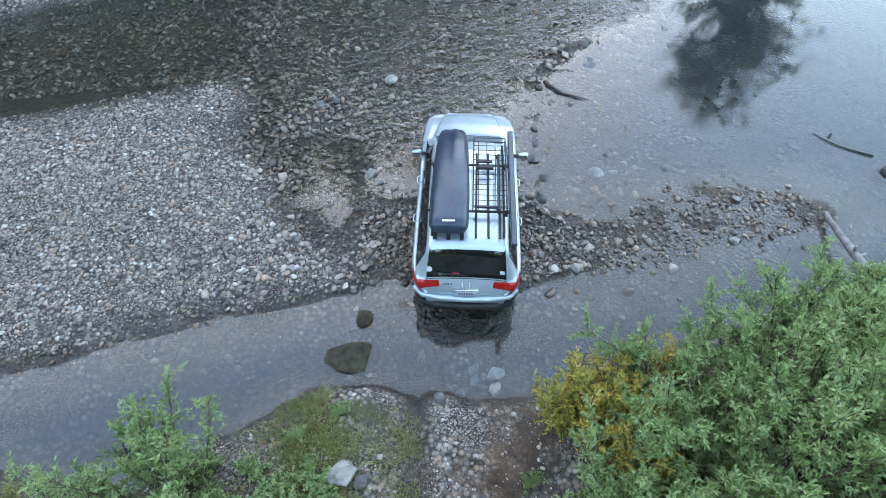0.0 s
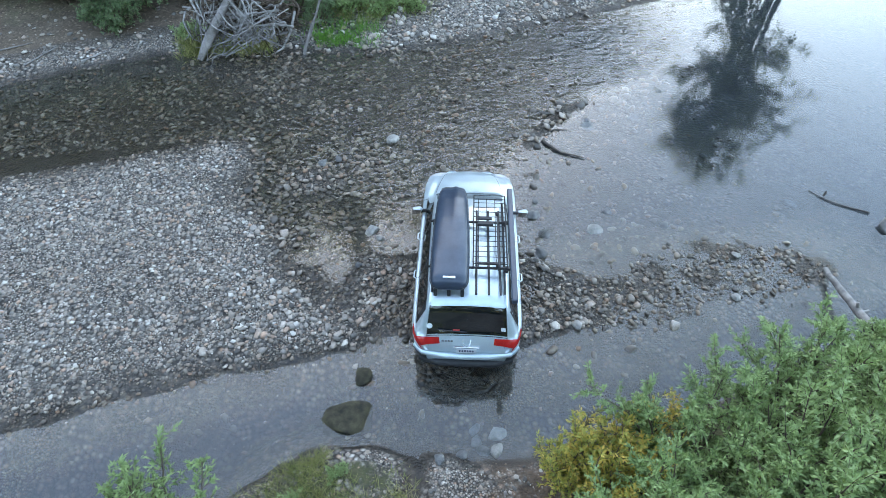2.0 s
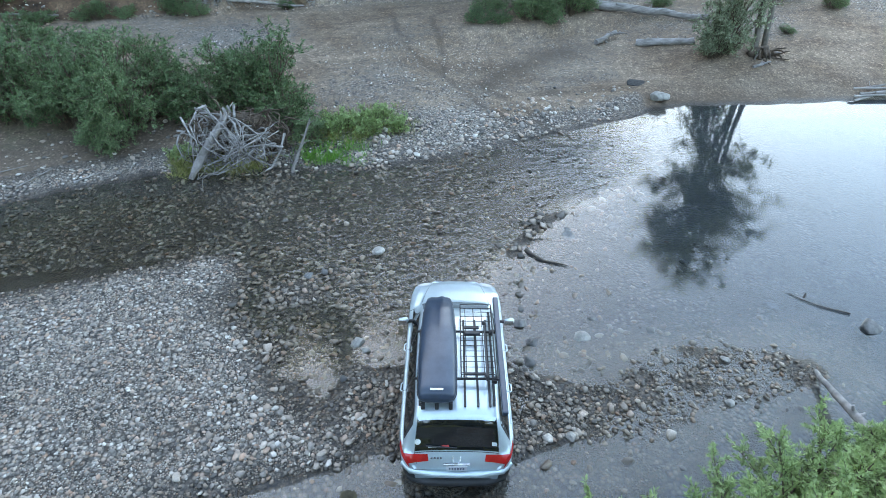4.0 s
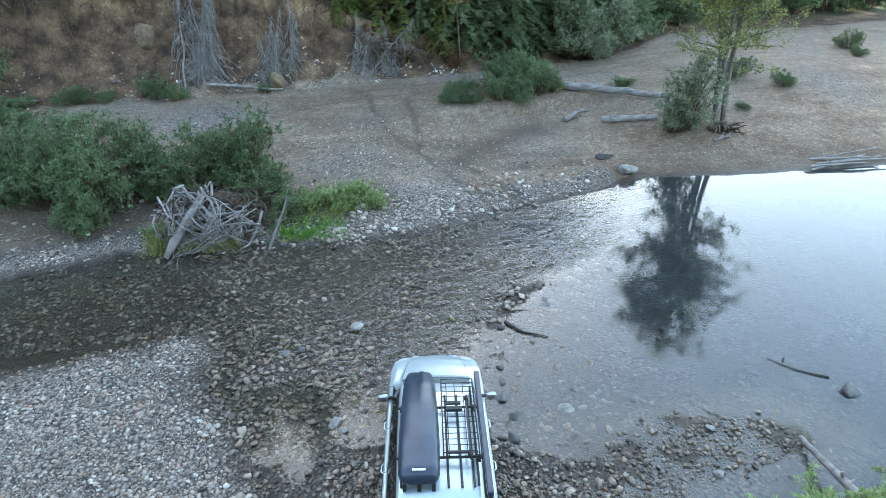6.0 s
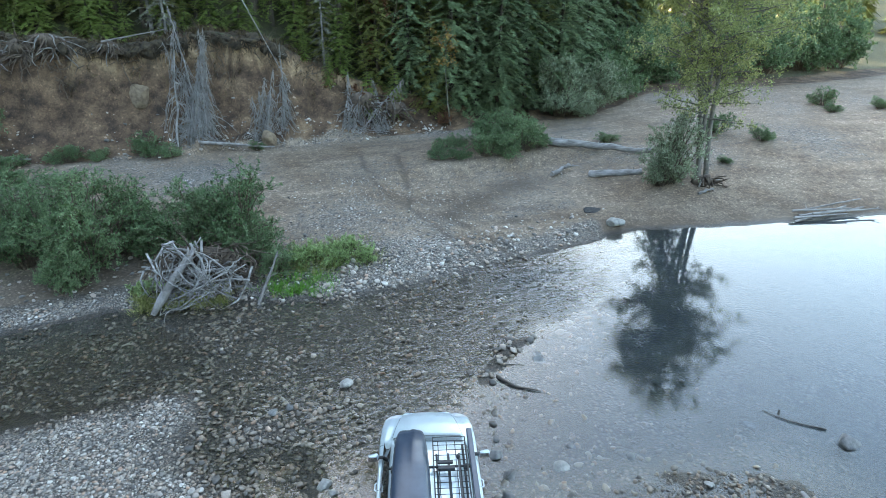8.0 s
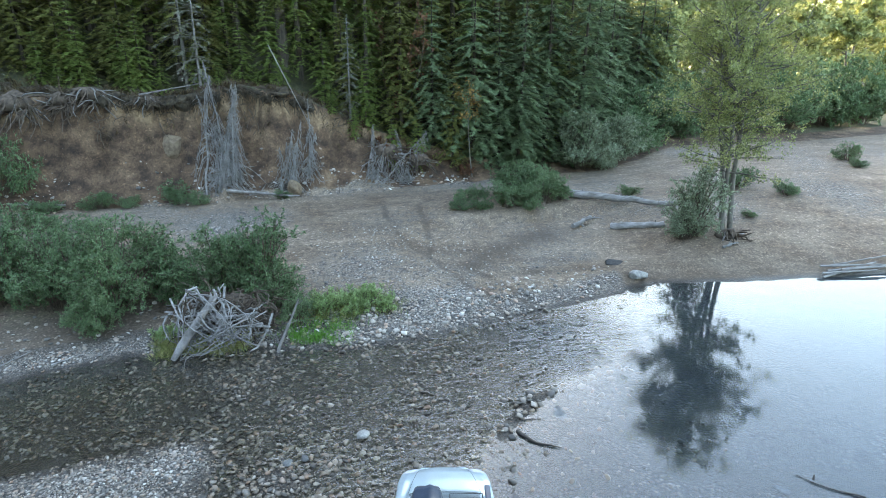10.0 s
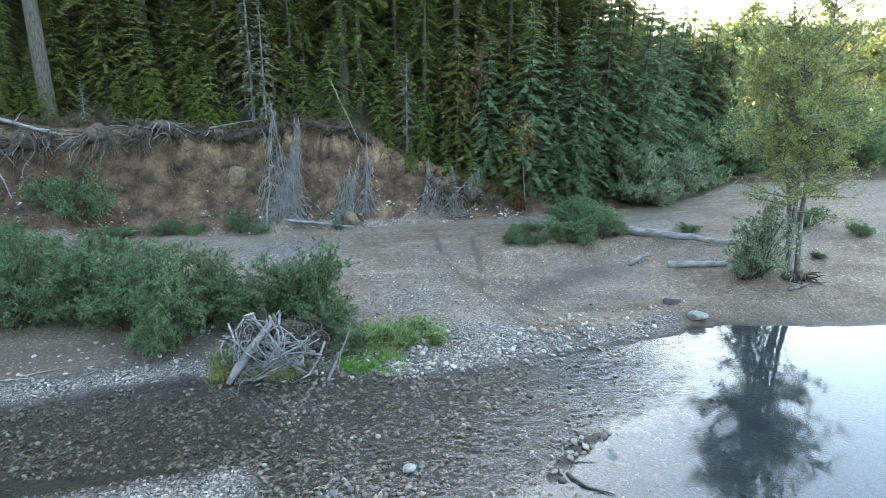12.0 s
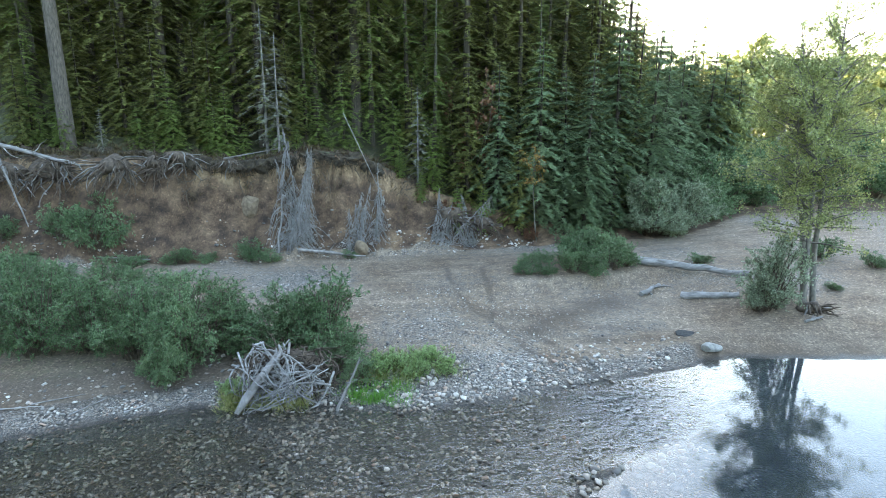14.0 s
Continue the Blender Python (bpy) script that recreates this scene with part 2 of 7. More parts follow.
def water_material():
    """Clear shallow water: what lies below shows through, the sky mirrors by Fresnel; ripples where it runs fast."""
    m, n, l, p = nodes_of("clear_river_water")
    n.remove(p)
    out = n["Material Output"]
    a = n.new("ShaderNodeAttribute")
    a.attribute_name = "riffle"
    w1 = noise_tex(n, l, 2.2, 2.0, 0.5, stretch=(0.9, 1.6, 1.0))
    w2 = noise_tex(n, l, 7.0, 2.0, 0.5, stretch=(0.9, 1.5, 1.0))
    still = noise_tex(n, l, 2.4, 2.0)
    h = arith(n, l, "ADD", arith(n, l, "SUBTRACT", w1.outputs["Fac"], 0.5), arith(n, l, "MULTIPLY_ADD", w2.outputs["Fac"], 0.34, -0.17))
    h = arith(n, l, "MULTIPLY", h, a.outputs["Fac"])
    h = arith(n, l, "ADD", h, arith(n, l, "MULTIPLY", still.outputs["Fac"], 0.03))
    b = n.new("ShaderNodeBump")
    b.inputs["Strength"].default_value, b.inputs["Distance"].default_value = 1.0, 0.07
    l.new(h, b.inputs["Height"])
    lw = n.new("ShaderNodeLayerWeight")
    lw.inputs["Blend"].default_value = 0.5
    l.new(b.outputs[0], lw.inputs["Normal"])
    gloss = arith(n, l, "MULTIPLY_ADD", arith(n, l, "POWER", lw.outputs["Facing"], 4.0), 0.93, 0.068)
    t = n.new("ShaderNodeBsdfTransparent")
    dp = n.new("ShaderNodeAttribute")
    dp.attribute_name = "blue_tint"
    l.new(mix(n, l, "MIX", dp.outputs["Fac"], (0.92, 0.93, 0.91), (0.30, 0.42, 0.54)), t.inputs["Color"])
    g = n.new("ShaderNodeBsdfGlossy")
    g.inputs["Roughness"].default_value = 0.045
    l.new(b.outputs[0], g.inputs["Normal"])
    # swirled diffuse veil on slack water, its blue standing in for mirrored sky
    cl = n.new("ShaderNodeAttribute")
    cl.attribute_name = "blue_veil"
    swirl = noise_tex(n, l, 0.7, 4.0, 0.55, stretch=(0.6, 1.4, 1.0))
    d = n.new("ShaderNodeBsdfDiffuse")
    d.inputs["Color"].default_value = (0.24, 0.29, 0.35, 1.0)
    body = n.new("ShaderNodeMixShader")
    l.new(arith(n, l, "MULTIPLY", cl.outputs["Fac"], arith(n, l, "MULTIPLY_ADD", swirl.outputs["Fac"], 2.2, -0.55, True)), body.inputs[0])
    l.new(t.outputs[0], body.inputs[1])
    l.new(d.outputs[0], body.inputs[2])
    s = n.new("ShaderNodeMixShader")
    l.new(gloss, s.inputs[0])
    l.new(body.outputs[0], s.inputs[1])
    l.new(g.outputs[0], s.inputs[2])
    l.new(s.outputs[0], out.inputs[0])
    return m


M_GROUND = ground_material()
M_WATER = water_material()
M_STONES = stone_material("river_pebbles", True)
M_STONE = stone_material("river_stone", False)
M_BARK = surface("conifer_bark", (0.05, 0.04, 0.03), (0.14, 0.115, 0.09), 5, 0.9, bumpy=0.8, fine=25, stretch=(3, 3, 0.6))
M_ALDER_BARK = surface("alder_bark", (0.09, 0.08, 0.065), (0.24, 0.21, 0.17), 4, 0.85, bumpy=0.6, fine=30, stretch=(2, 2, 0.7))
M_TWIG = surface("willow_twig", (0.07, 0.05, 0.035), (0.16, 0.12, 0.08), 8, 0.8, bumpy=0.3)
M_DRIFT = surface("silvered_driftwood", (0.17, 0.155, 0.142), (0.44, 0.41, 0.385), 3, 0.8, bumpy=0.6, fine=40, stretch=(0.35, 2.0, 2.4), spread=0.3)
M_DEADWOOD = surface("grey_dead_wood", (0.14, 0.125, 0.11), (0.33, 0.30, 0.28), 4, 0.85, bumpy=0.6, fine=35, spread=0.25)
M_DEADBOUGH = surface("bleached_dead_boughs", (0.13, 0.115, 0.105), (0.36, 0.335, 0.31), 2.5, 0.85, bumpy=0.4, fine=35)
M_ROOT = surface("brown_roots", (0.05, 0.035, 0.025), (0.15, 0.11, 0.08), 5, 0.9, bumpy=0.5)
M_LITTERSOIL = surface("turf_and_root_soil", (0.022, 0.016, 0.010), (0.085, 0.062, 0.036), 5, 0.95, bumpy=1.0, fine=30)
M_WETWOOD = surface("waterlogged_wood", (0.02, 0.017, 0.014), (0.06, 0.05, 0.04), 6, 0.5, bumpy=0.5)
M_FIR = foliage("fir_needles", [(0.1, (0.083, 0.089, 0.026)), (0.5, (0.189, 0.198, 0.058)), (0.9, (0.317, 0.318, 0.102))], 0.65, 0.2, 0.3)
M_FIRBLUE = foliage("blue_green_fir_needles", [(0.1, (0.066, 0.096, 0.045)), (0.5, (0.153, 0.212, 0.104)), (0.9, (0.263, 0.335, 0.178))], 0.65, 0.2, 0.3)
M_SAPLING = foliage("young_fir_needles", [(0.1, (0.078, 0.110, 0.025)), (0.5, (0.168, 0.227, 0.055)), (0.9, (0.288, 0.350, 0.103))], 0.6, 0.25, 0.35)
M_LICHEN = foliage("lichen_grey_boughs", [(0.1, (0.10, 0.10, 0.07)), (0.5, (0.19, 0.19, 0.14)), (0.9, (0.30, 0.30, 0.22))], 0.8, 0.2, 0.1)
M_SILVER = foliage("silvery_willow_leaves", [(0.1, (0.10, 0.135, 0.075)), (0.5, (0.22, 0.27, 0.165)), (0.9, (0.38, 0.42, 0.28))])
M_LITTER = foliage("dry_litter", [(0.1, (0.04, 0.028, 0.016)), (0.5, (0.095, 0.068, 0.036)), (0.9, (0.18, 0.14, 0.07))], 0.8, 0.2, 0.1)
M_WILLOW = foliage("willow_leaves", [(0.1, (0.125, 0.190, 0.066)), (0.45, (0.268, 0.364, 0.139)), (0.8, (0.342, 0.439, 0.199)), (1.0, (0.513, 0.589, 0.310))])
M_WILLOWGREY = foliage("grey_willow_leaves", [(0.1, (0.046, 0.082, 0.034)), (0.5, (0.118, 0.187, 0.083)), (0.9, (0.242, 0.316, 0.159))])
M_YELLOW = foliage("yellowing_leaves", [(0.1, (0.165, 0.202, 0.045)), (0.45, (0.380, 0.370, 0.081)), (0.9, (0.733, 0.470, 0.108))])
M_GOLD = foliage("golden_brown_leaves", [(0.1, (0.16, 0.10, 0.03)), (0.5, (0.36, 0.22, 0.07)), (0.9, (0.52, 0.36, 0.12))])
M_RUST = foliage("rust_red_leaves", [(0.1, (0.09, 0.04, 0.025)), (0.5, (0.19, 0.09, 0.05)), (0.9, (0.32, 0.18, 0.10))])
M_ALDER = foliage("alder_leaves", [(0.1, (0.10, 0.125, 0.045)), (0.5, (0.23, 0.26, 0.095)), (0.9, (0.42, 0.42, 0.16))])
M_GRASS = foliage("river_grass", [(0.1, (0.08, 0.105, 0.028)), (0.4, (0.19, 0.22, 0.06)), (0.7, (0.33, 0.31, 0.12)), (1.0, (0.50, 0.42, 0.22))])
M_LUSH = foliage("lush_water_plants", [(0.1, (0.06, 0.15, 0.02)), (0.5, (0.12, 0.28, 0.035)), (0.9, (0.22, 0.40, 0.06))])
M_MOSSROCK = surface("mossy_boulder", (0.014, 0.013, 0.008), (0.072, 0.062, 0.032), 6, 0.9, bumpy=1.0, fine=38)
M_PALEROCK = surface("pale_rock", (0.19, 0.18, 0.165), (0.40, 0.38, 0.34), 5, 0.8, bumpy=0.8, fine=40)
M_GREYROCK = surface("grey_rock", (0.09, 0.09, 0.09), (0.24, 0.235, 0.225), 5, 0.8, bumpy=0.6, fine=40, spread=0.35)
M_TANROCK = surface("tan_bluff_rock", (0.115, 0.078, 0.05), (0.26, 0.19, 0.125), 4, 0.9, bumpy=0.6, fine=30)
M_ASH = surface("charred_ash", (0.012, 0.012, 0.013), (0.06, 0.058, 0.055), 9, 0.95, bumpy=0.5)

# ---------------------------------------------------------------- mesh helpers
class Build:
    """Gathers vertices and faces of one mesh."""

    def __init__(self):
        self.v, self.f, self.n = [], [], 0

    def add(self, verts, faces):
        verts = np.asarray(verts, float).reshape(-1, 3)
        faces = np.asarray(faces, int)
        self.v.append(verts)
        self.f.append(faces + self.n)
        self.n += len(verts)
        return self

    def mesh(self, name, smooth=False):
        me = bpy.data.meshes.new(name)
        v = np.concatenate(self.v)
        me.vertices.add(len(v))
        me.vertices.foreach_set("co", v.ravel())
        loops = np.concatenate([f.ravel() for f in self.f])
        sizes = np.concatenate([np.full(len(f), f.shape[1]) for f in self.f])
        starts = np.concatenate([[0], np.cumsum(sizes)[:-1]])
        me.loops.add(len(loops))
        me.loops.foreach_set("vertex_index", loops.astype(np.int32))
        me.polygons.add(len(sizes))
        me.polygons.foreach_set("loop_start", starts.astype(np.int32))
        me.update(calc_edges=True)
        if smooth:
            me.polygons.foreach_set("use_smooth", np.ones(len(sizes), bool))
        return me


def part(name, b, material, parent=None, label="", smooth=False):
    """One mesh object from a Build (or a bmesh), under a thing or a part."""
    if isinstance(b, Build):
        me = b.mesh(name, smooth)
    else:
        me = bpy.data.meshes.new(name)
        if smooth:
            for f in b.faces:
                f.smooth = True
        b.to_mesh(me)
        b.free()
    me.materials.append(material)
    ob = new(name, me)
    if parent is not None:
        ob.parent = parent
    if label:
        tagged(ob, label)
    return ob


def thing(name, at=None, label="", category="", group="", kind=""):
    ob = new(name)
    ob.empty_display_size = 0.2
    if at is not None:
        ob.matrix_basis = at
    return tagged(ob, label, category, group, kind)


def tube(b, pts, radii, sides=5, cap=True):
    """A round stem along points."""
    pts = np.asarray(pts, float)
    radii = np.broadcast_to(np.asarray(radii, float), (len(pts),))
    d = np.gradient(pts, axis=0)
    d /= np.linalg.norm(d, axis=1)[:, None] + 1e-9
    ref = np.array([0.0, 0.0, 1.0]) if abs(d[:, 2]).mean() < 0.8 else np.array([1.0, 0.0, 0.0])
    u = np.cross(d, ref)
    u /= np.linalg.norm(u, axis=1)[:, None] + 1e-9
    w = np.cross(d, u)
    a = np.linspace(0, 2 * math.pi, sides, endpoint=False)
    v = pts[:, None] + radii[:, None, None] * (np.cos(a)[None, :, None] * u[:, None] + np.sin(a)[None, :, None] * w[:, None])
    k = len(pts)
    i = np.arange(k - 1)[:, None] * sides
    j = np.arange(sides)[None]
    j2 = (j + 1) % sides
    f = np.stack([i + j, i + j2, i + sides + j2, i + sides + j], -1).reshape(-1, 4)
    b.add(v, f)
    if cap:
        c = np.array([v[0].mean(0), v[-1].mean(0)])
        jj = np.arange(sides)
        b.add(np.concatenate([v[0], c[:1]]), np.stack([(jj + 1) % sides, jj, np.full(sides, sides)], -1))
        b.add(np.concatenate([v[-1], c[1:]]), np.stack([jj, (jj + 1) % sides, np.full(sides, sides)], -1))
    return b


def wander(rng, start, way, length, steps=6, bend=0.15, sag=0.0):
    """Points of a crooked stem."""
    p = [np.asarray(start, float)]
    d = np.asarray(way, float) / np.linalg.norm(way)
    for _ in range(steps):
        d = d + rng.normal(0, bend, 3)
        d[2] -= sag
        d /= np.linalg.norm(d)
        p.append(p[-1] + d * length / steps)
    return np.array(p)


def leaves(b, pos, way, length, width, rng, fold=0.15):
    """Pointed leaves: a bent blade each, base at pos, along way."""
    pos, way = np.asarray(pos), np.asarray(way)
    n = len(pos)
    way = way / (np.linalg.norm(way, axis=1)[:, None] + 1e-9)
    side = np.cross(way, rng.normal(0, 1, (n, 3)) * 0.6 + np.array([0, 0, 1.0]))
    side /= np.linalg.norm(side, axis=1)[:, None] + 1e-9
    up = np.cross(side, way)
    L = np.broadcast_to(length, (n,))[:, None]
    W = np.broadcast_to(width, (n,))[:, None]
    mid = pos + way * L * 0.5 - up * L * fold * 0.3
    tip = pos + way * L - up * L * fold
    v = np.stack([pos, mid - side * W * 0.5, tip, mid + side * W * 0.5], 1)
    f = np.arange(n)[:, None] * 4 + np.array([0, 1, 2, 3])
    b.add(v, f)


def ball(rng, sub, rough=0.18, squash=(1, 1, 1), seed=0):
    """A worn stone: a rounded lump with facets. Returns vertices and triangles."""
    bm = bmesh.new()
    bmesh.ops.create_icosphere(bm, subdivisions=sub, radius=1.0)
    v = np.array([x.co[:] for x in bm.verts])
    f = np.array([[q.index for q in t.verts] for t in bm.faces])
    bm.free()
    off = rng.normal(0, 10, 3)
    k = np.array([noise.noise(Vector(p * 0.9 + off)) + 0.5 * noise.noise(Vector(p * 2.1 + off)) for p in v])
    v = v * (1 + rough * k)[:, None]
    if sub > 2:
        q = np.array([noise.noise(Vector(p * 4.5 + off)) + 0.5 * noise.noise(Vector(p * 10.0 + off)) for p in v])
        v = v * (1 + 0.09 * q)[:, None]
    for _ in range(9):  # flattened sides
        d = rng.normal(0, 1, 3)
        d /= np.linalg.norm(d)
        h = rng.uniform(0.52, 0.85)
        s = v @ d
        v = v - np.maximum(s - h, 0)[:, None] * d * 0.95
    return v * np.array(squash), f


def smooth01(x):
    x = np.clip(x, 0, 1)
    return x * x * (3 - 2 * x)


def inside(poly, x, y):
    """Signed distance to a closed outline, positive inside."""
    poly = np.asarray(poly, float)
    a, b = poly, np.roll(poly, -1, 0)
    best = np.full(x.shape, 1e9)
    sign = np.zeros(x.shape, bool)
    for (ax, ay), (bx, by) in zip(a, b):
        ex, ey = bx - ax, by - ay
        t = np.clip(((x - ax) * ex + (y - ay) * ey) / (ex * ex + ey * ey), 0, 1)
        best = np.minimum(best, np.hypot(x - ax - t * ex, y - ay - t * ey))
        c = (ay > y) != (by > y)
        sign ^= c & (x < ex * (y - ay) / (ey if ey else 1e-9) + ax)
    return np.where(sign, best, -best)


def lumps(x, y, scale, seed):
    """Cheap smooth value noise in the plan, about -1 to 1."""
    r = np.random.RandomState(seed)
    out = np.zeros(np.shape(x))
    for k in range(6):
        a = r.uniform(0, 2 * math.pi)
        s = scale * r.uniform(0.6, 1.7)
        out += np.sin((x * math.cos(a) + y * math.sin(a)) * s + r.uniform(0, 6.28)) * np.cos((x * math.sin(a) - y * math.cos(a)) * s * 0.7 + r.uniform(0, 6.28))
    return out / 3.0

# ---------------------------------------------------------------- the lie of the land
SHORE = np.array([(-60, 0), (-40, 1), (-11.6, 4.4), (-8.8, 5.4), (-6.4, 6.1), (-1.8, 5.9), (0.9, 5.6), (3, 6.0), (6.1, 7.0), (10.8, 8.4),
                  (13.4, 9.4), (17, 9.1), (20.8, 9.0), (60, 8.5)], float)
FOOT = np.array([(-60, 22), (-23, 22), (-16, 22.5), (-8, 23.5), (-3, 24), (0, 25), (5, 26), (11, 26.5), (20, 29), (28, 35), (45, 37), (90, 48)], float)
BLUFF = np.array([(-90, 6.5), (-22, 6.2), (-14, 6.0), (-10, 5.6), (-6, 6.4), (-3, 6.0), (0, 4.6), (3, 3.1), (6, 2.3), (9, 1.5), (12, 0.8), (15, 0.4), (25, 0.2), (60, 0.2)], float)
BAR = [(-40, -1), (-14, -0.6), (-8.7, 0.4), (-6.8, 0.7), (-4.8, 1.25), (-2.9, 1.45), (-2.4, 0.3), (-2.6, -1.0), (-1.7, -1.7), (-0.4, -2.3), (0.7, -2.9),
       (1.2, -4.2), (0.8, -5.3), (0.1, -5.5), (-0.8, -5.8), (-2.7, -6.0), (-4.4, -6.4), (-6.3, -6.8), (-12, -8.0), (-40, -12)]
# the line of stones over which the pool spills into the running water
SPILL = np.array([(-60, 1.6), (-6, 1.6), (-2.6, 1.2), (-1.0, -0.9), (1.5, -1.9), (3.3, -0.8), (5.5, 1.6), (6.8, 2.5), (8.3, 2.9), (10.0, 4.2), (12.2, 6.6), (13.5, 9.5), (60, 12)], float)
RIFFLEBAR = [(3.2, -5.3), (4.6, -5.65), (6.0, -5.65), (7.1, -5.2), (8.9, -5.05), (10.2, -4.6), (9.5, -3.9), (7.1, -3.5), (5.6, -4.2), (4.2, -4.4)]
NEAR = [(-60, -12), (-9, -9.2), (-6.2, -8.2), (-5.2, -8.6), (-3.6, -9.0), (-2.6, -8.5), (-2.2, -8.2), (-1.6, -7.85), (-0.6, -7.45), (0.5, -7.65), (1.2, -7.8),
        (3.3, -8.1), (4.6, -8.0), (6.0, -7.5), (7.5, -7.1), (9.2, -6.6), (10.6, -6.4), (14, -7.5), (60, -11), (60, -200), (-60, -200)]
CAR_AT = (2.3, -3.92, -0.02, -8.0)  # x, y, z, turn


def line_gap(line, x, y):
    """Distance to a bent line."""
    best = np.full(x.shape, 1e9)
    for (ax, ay), (bx, by) in zip(line[:-1], line[1:]):
        u = np.clip(((x - ax) * (bx - ax) + (y - ay) * (by - ay)) / ((bx - ax) ** 2 + (by - ay) ** 2), 0, 1)
        best = np.minimum(best, np.hypot(x - ax - u * (bx - ax), y - ay - u * (by - ay)))
    return best


# wheel ruts over the terrace
RUTS = [[(7.6, 7.4), (7.0, 9.0), (6.5, 10.7), (5.8, 11.9), (4.6, 12.5), (3.5, 13.6), (2.9, 16.0), (2.6, 18.4), (2.6, 20.6)],
        [(6.4, 7.2), (5.7, 9.4), (5.1, 11.0), (4.2, 12.9), (4.6, 15.0), (4.6, 17.7), (4.5, 20.3), (5.6, 21.6)], [(-2.0, 19.6), (6.0, 21.6), (14.0, 23.6), (24.0, 27.5)], [(-2.0, 21.4), (6.0, 23.4), (14.0, 25.2), (24.0, 29.0)]]


def height(x, y):
    x, y = np.asarray(x, float), np.asarray(y, float)
    shore = y - np.interp(x, SHORE[:, 0], SHORE[:, 1])
    foot = y - np.interp(x, FOOT[:, 0], FOOT[:, 1])
    bar, riff, near = inside(BAR, x, y), inside(RIFFLEBAR, x, y), inside(NEAR, x, y)
    fray = 0.10 * lumps(x, y, 3.2, 51) + 0.06 * lumps(x, y, 8.0, 52)
    bar, near, shore = bar + fray, near + 1.3 * fray, shore + fray
    riff = riff + 2.0 * fray
    # the bed
    pond = smooth01((x - 5.5 + 0.25 * y) / 5.0)
    left = smooth01((-2.4 - x) / 2.6)
    bed = -0.055 - 0.33 * pond - 0.17 * left * smooth01((y + 1) / 1.5) - 0.24 * smooth01((-5.4 - y) / 1.0)
    bed = bed + 0.035 * lumps(x, y, 1.6, 3) + 0.02 * lumps(x, y, 4.0, 4)
    bed = bed + (0.035 + 0.05 * lumps(x, y, 2.2, 5)) * np.exp(-((x + 0.7) / 1.5) ** 2 - ((y + 0.1) / 1.1) ** 2)
    spill = y - np.interp(x, SPILL[:, 0], SPILL[:, 1])
    bed = bed + 0.10 * np.exp(-(spill / 0.4) ** 2) * smooth01((x - 3.5) / 1.5) * smooth01((11.0 - x) / 1.5)
    # far terrace, bluff and hill
    up = np.maximum(shore, 0)
    terrace = 0.92 * (1 - np.exp(-up / 3.6)) + 0.05 * lumps(x, y, 0.5, 7) * smooth01(up / 4) + 0.02 * lumps(x, y, 2.2, 9) * smooth01(up)
    terrace = terrace + 0.55 * smooth01((x - 17) / 12) * smooth01((shore - 4) / 8)
    terrace = terrace + 0.35 * np.exp(-((x - 10.5) / 4.5) ** 2 - ((y - 20) / 2.0) ** 2)
    # a low bank between the silt flat and the track
    flat = smooth01((x - 2.5) / 2.5) * smooth01((17.5 - x) / 3.0) * smooth01((shore - 1.5) / 2.0)
    terrace = terrace - 0.40 * flat * (1 - smooth01((y - 17.0 - 0.16 * (x - 8) + 0.3 * lumps(x, y, 1.1, 17)) / 1.1))
    press = np.maximum.reduce([np.exp(-(line_gap(q, x, y) / 0.17) ** 4) for q in RUTS[:2]])
    terrace = terrace - 0.035 * press
    top = np.interp(x, BLUFF[:, 0], BLUFF[:, 1])
    ragged = foot + 0.55 * lumps(x, y, 0.55, 11) + 0.42 * lumps(x, 0 * y, 1.7, 12) + 0.12 * lumps(x, y, 5.0, 13)
    face = 0.34 * smooth01((ragged + 0.8) / 2.2) + 0.40 * smooth01((ragged - 0.9) / 1.1) + 0.26 * smooth01((ragged - 1.75) / 0.5)
    terrace = terrace + top * face + 0.24 * lumps(x, y, 1.5, 15) * np.exp(-((foot - 1.2) / 1.4) ** 2) * smooth01(top / 2)
    hill = np.maximum(foot - 4, 0)
    terrace = terrace + hill * (0.10 + 0.30 * smooth01((16 - x) / 24)) * (1 - smooth01((hill - 110) / 160)) + 0.25 * lumps(x, y, 0.3, 14) * smooth01(hill / 4)
    far_z = np.where(shore > 0, terrace, np.maximum(shore * 0.22, -0.6))
    bar_z = np.where(bar > 0, 0.15 * (1 - np.exp(-np.abs(bar) / 0.9)) + 0.018 * lumps(x, y, 2.6, 21) * smooth01(bar) + 0.03 * lumps(x, y, 1.1, 22) * smooth01(bar), bar * 0.22)
    # the bar grows wet and broken towards the ford
    bar_z = bar_z - 0.115 * smooth01((x + 3.2) / 2.6) * smooth01((y + 5.3) / 1.6) * (bar > 0) + 0.045 * lumps(x, y, 2.1, 23) * smooth01((x + 3.2) / 2.0) * (bar > 0)
    bar_z = bar_z - 0.08 * np.exp(-((x + 0.4) / 0.65) ** 2 - ((y + 2.9) / 0.32) ** 2) - 0.13 * np.exp(-((x + 1.6) / 0.45) ** 2 - ((y + 0.8) / 0.6) ** 2) * (1 + 0.8 * lumps(x, y, 3.5, 24))
    riff_z = np.where(riff > 0, 0.012 * (1 - np.exp(-np.abs(riff) / 0.4)) + 0.045 * lumps(x, y, 1.5, 25) + 0.015 * lumps(x, y, 4.0, 26), riff * 0.12)
    ford = 0.022 + 0.030 * lumps(x, y, 2.4, 27) + 0.015 * lumps(x, y, 5.0, 28) - 0.14 * np.maximum(np.hypot((x - 2.2) / 2.3, (y + 4.55 + 0.12 * (x - 2.2)) / 1.15) - 1, 0)
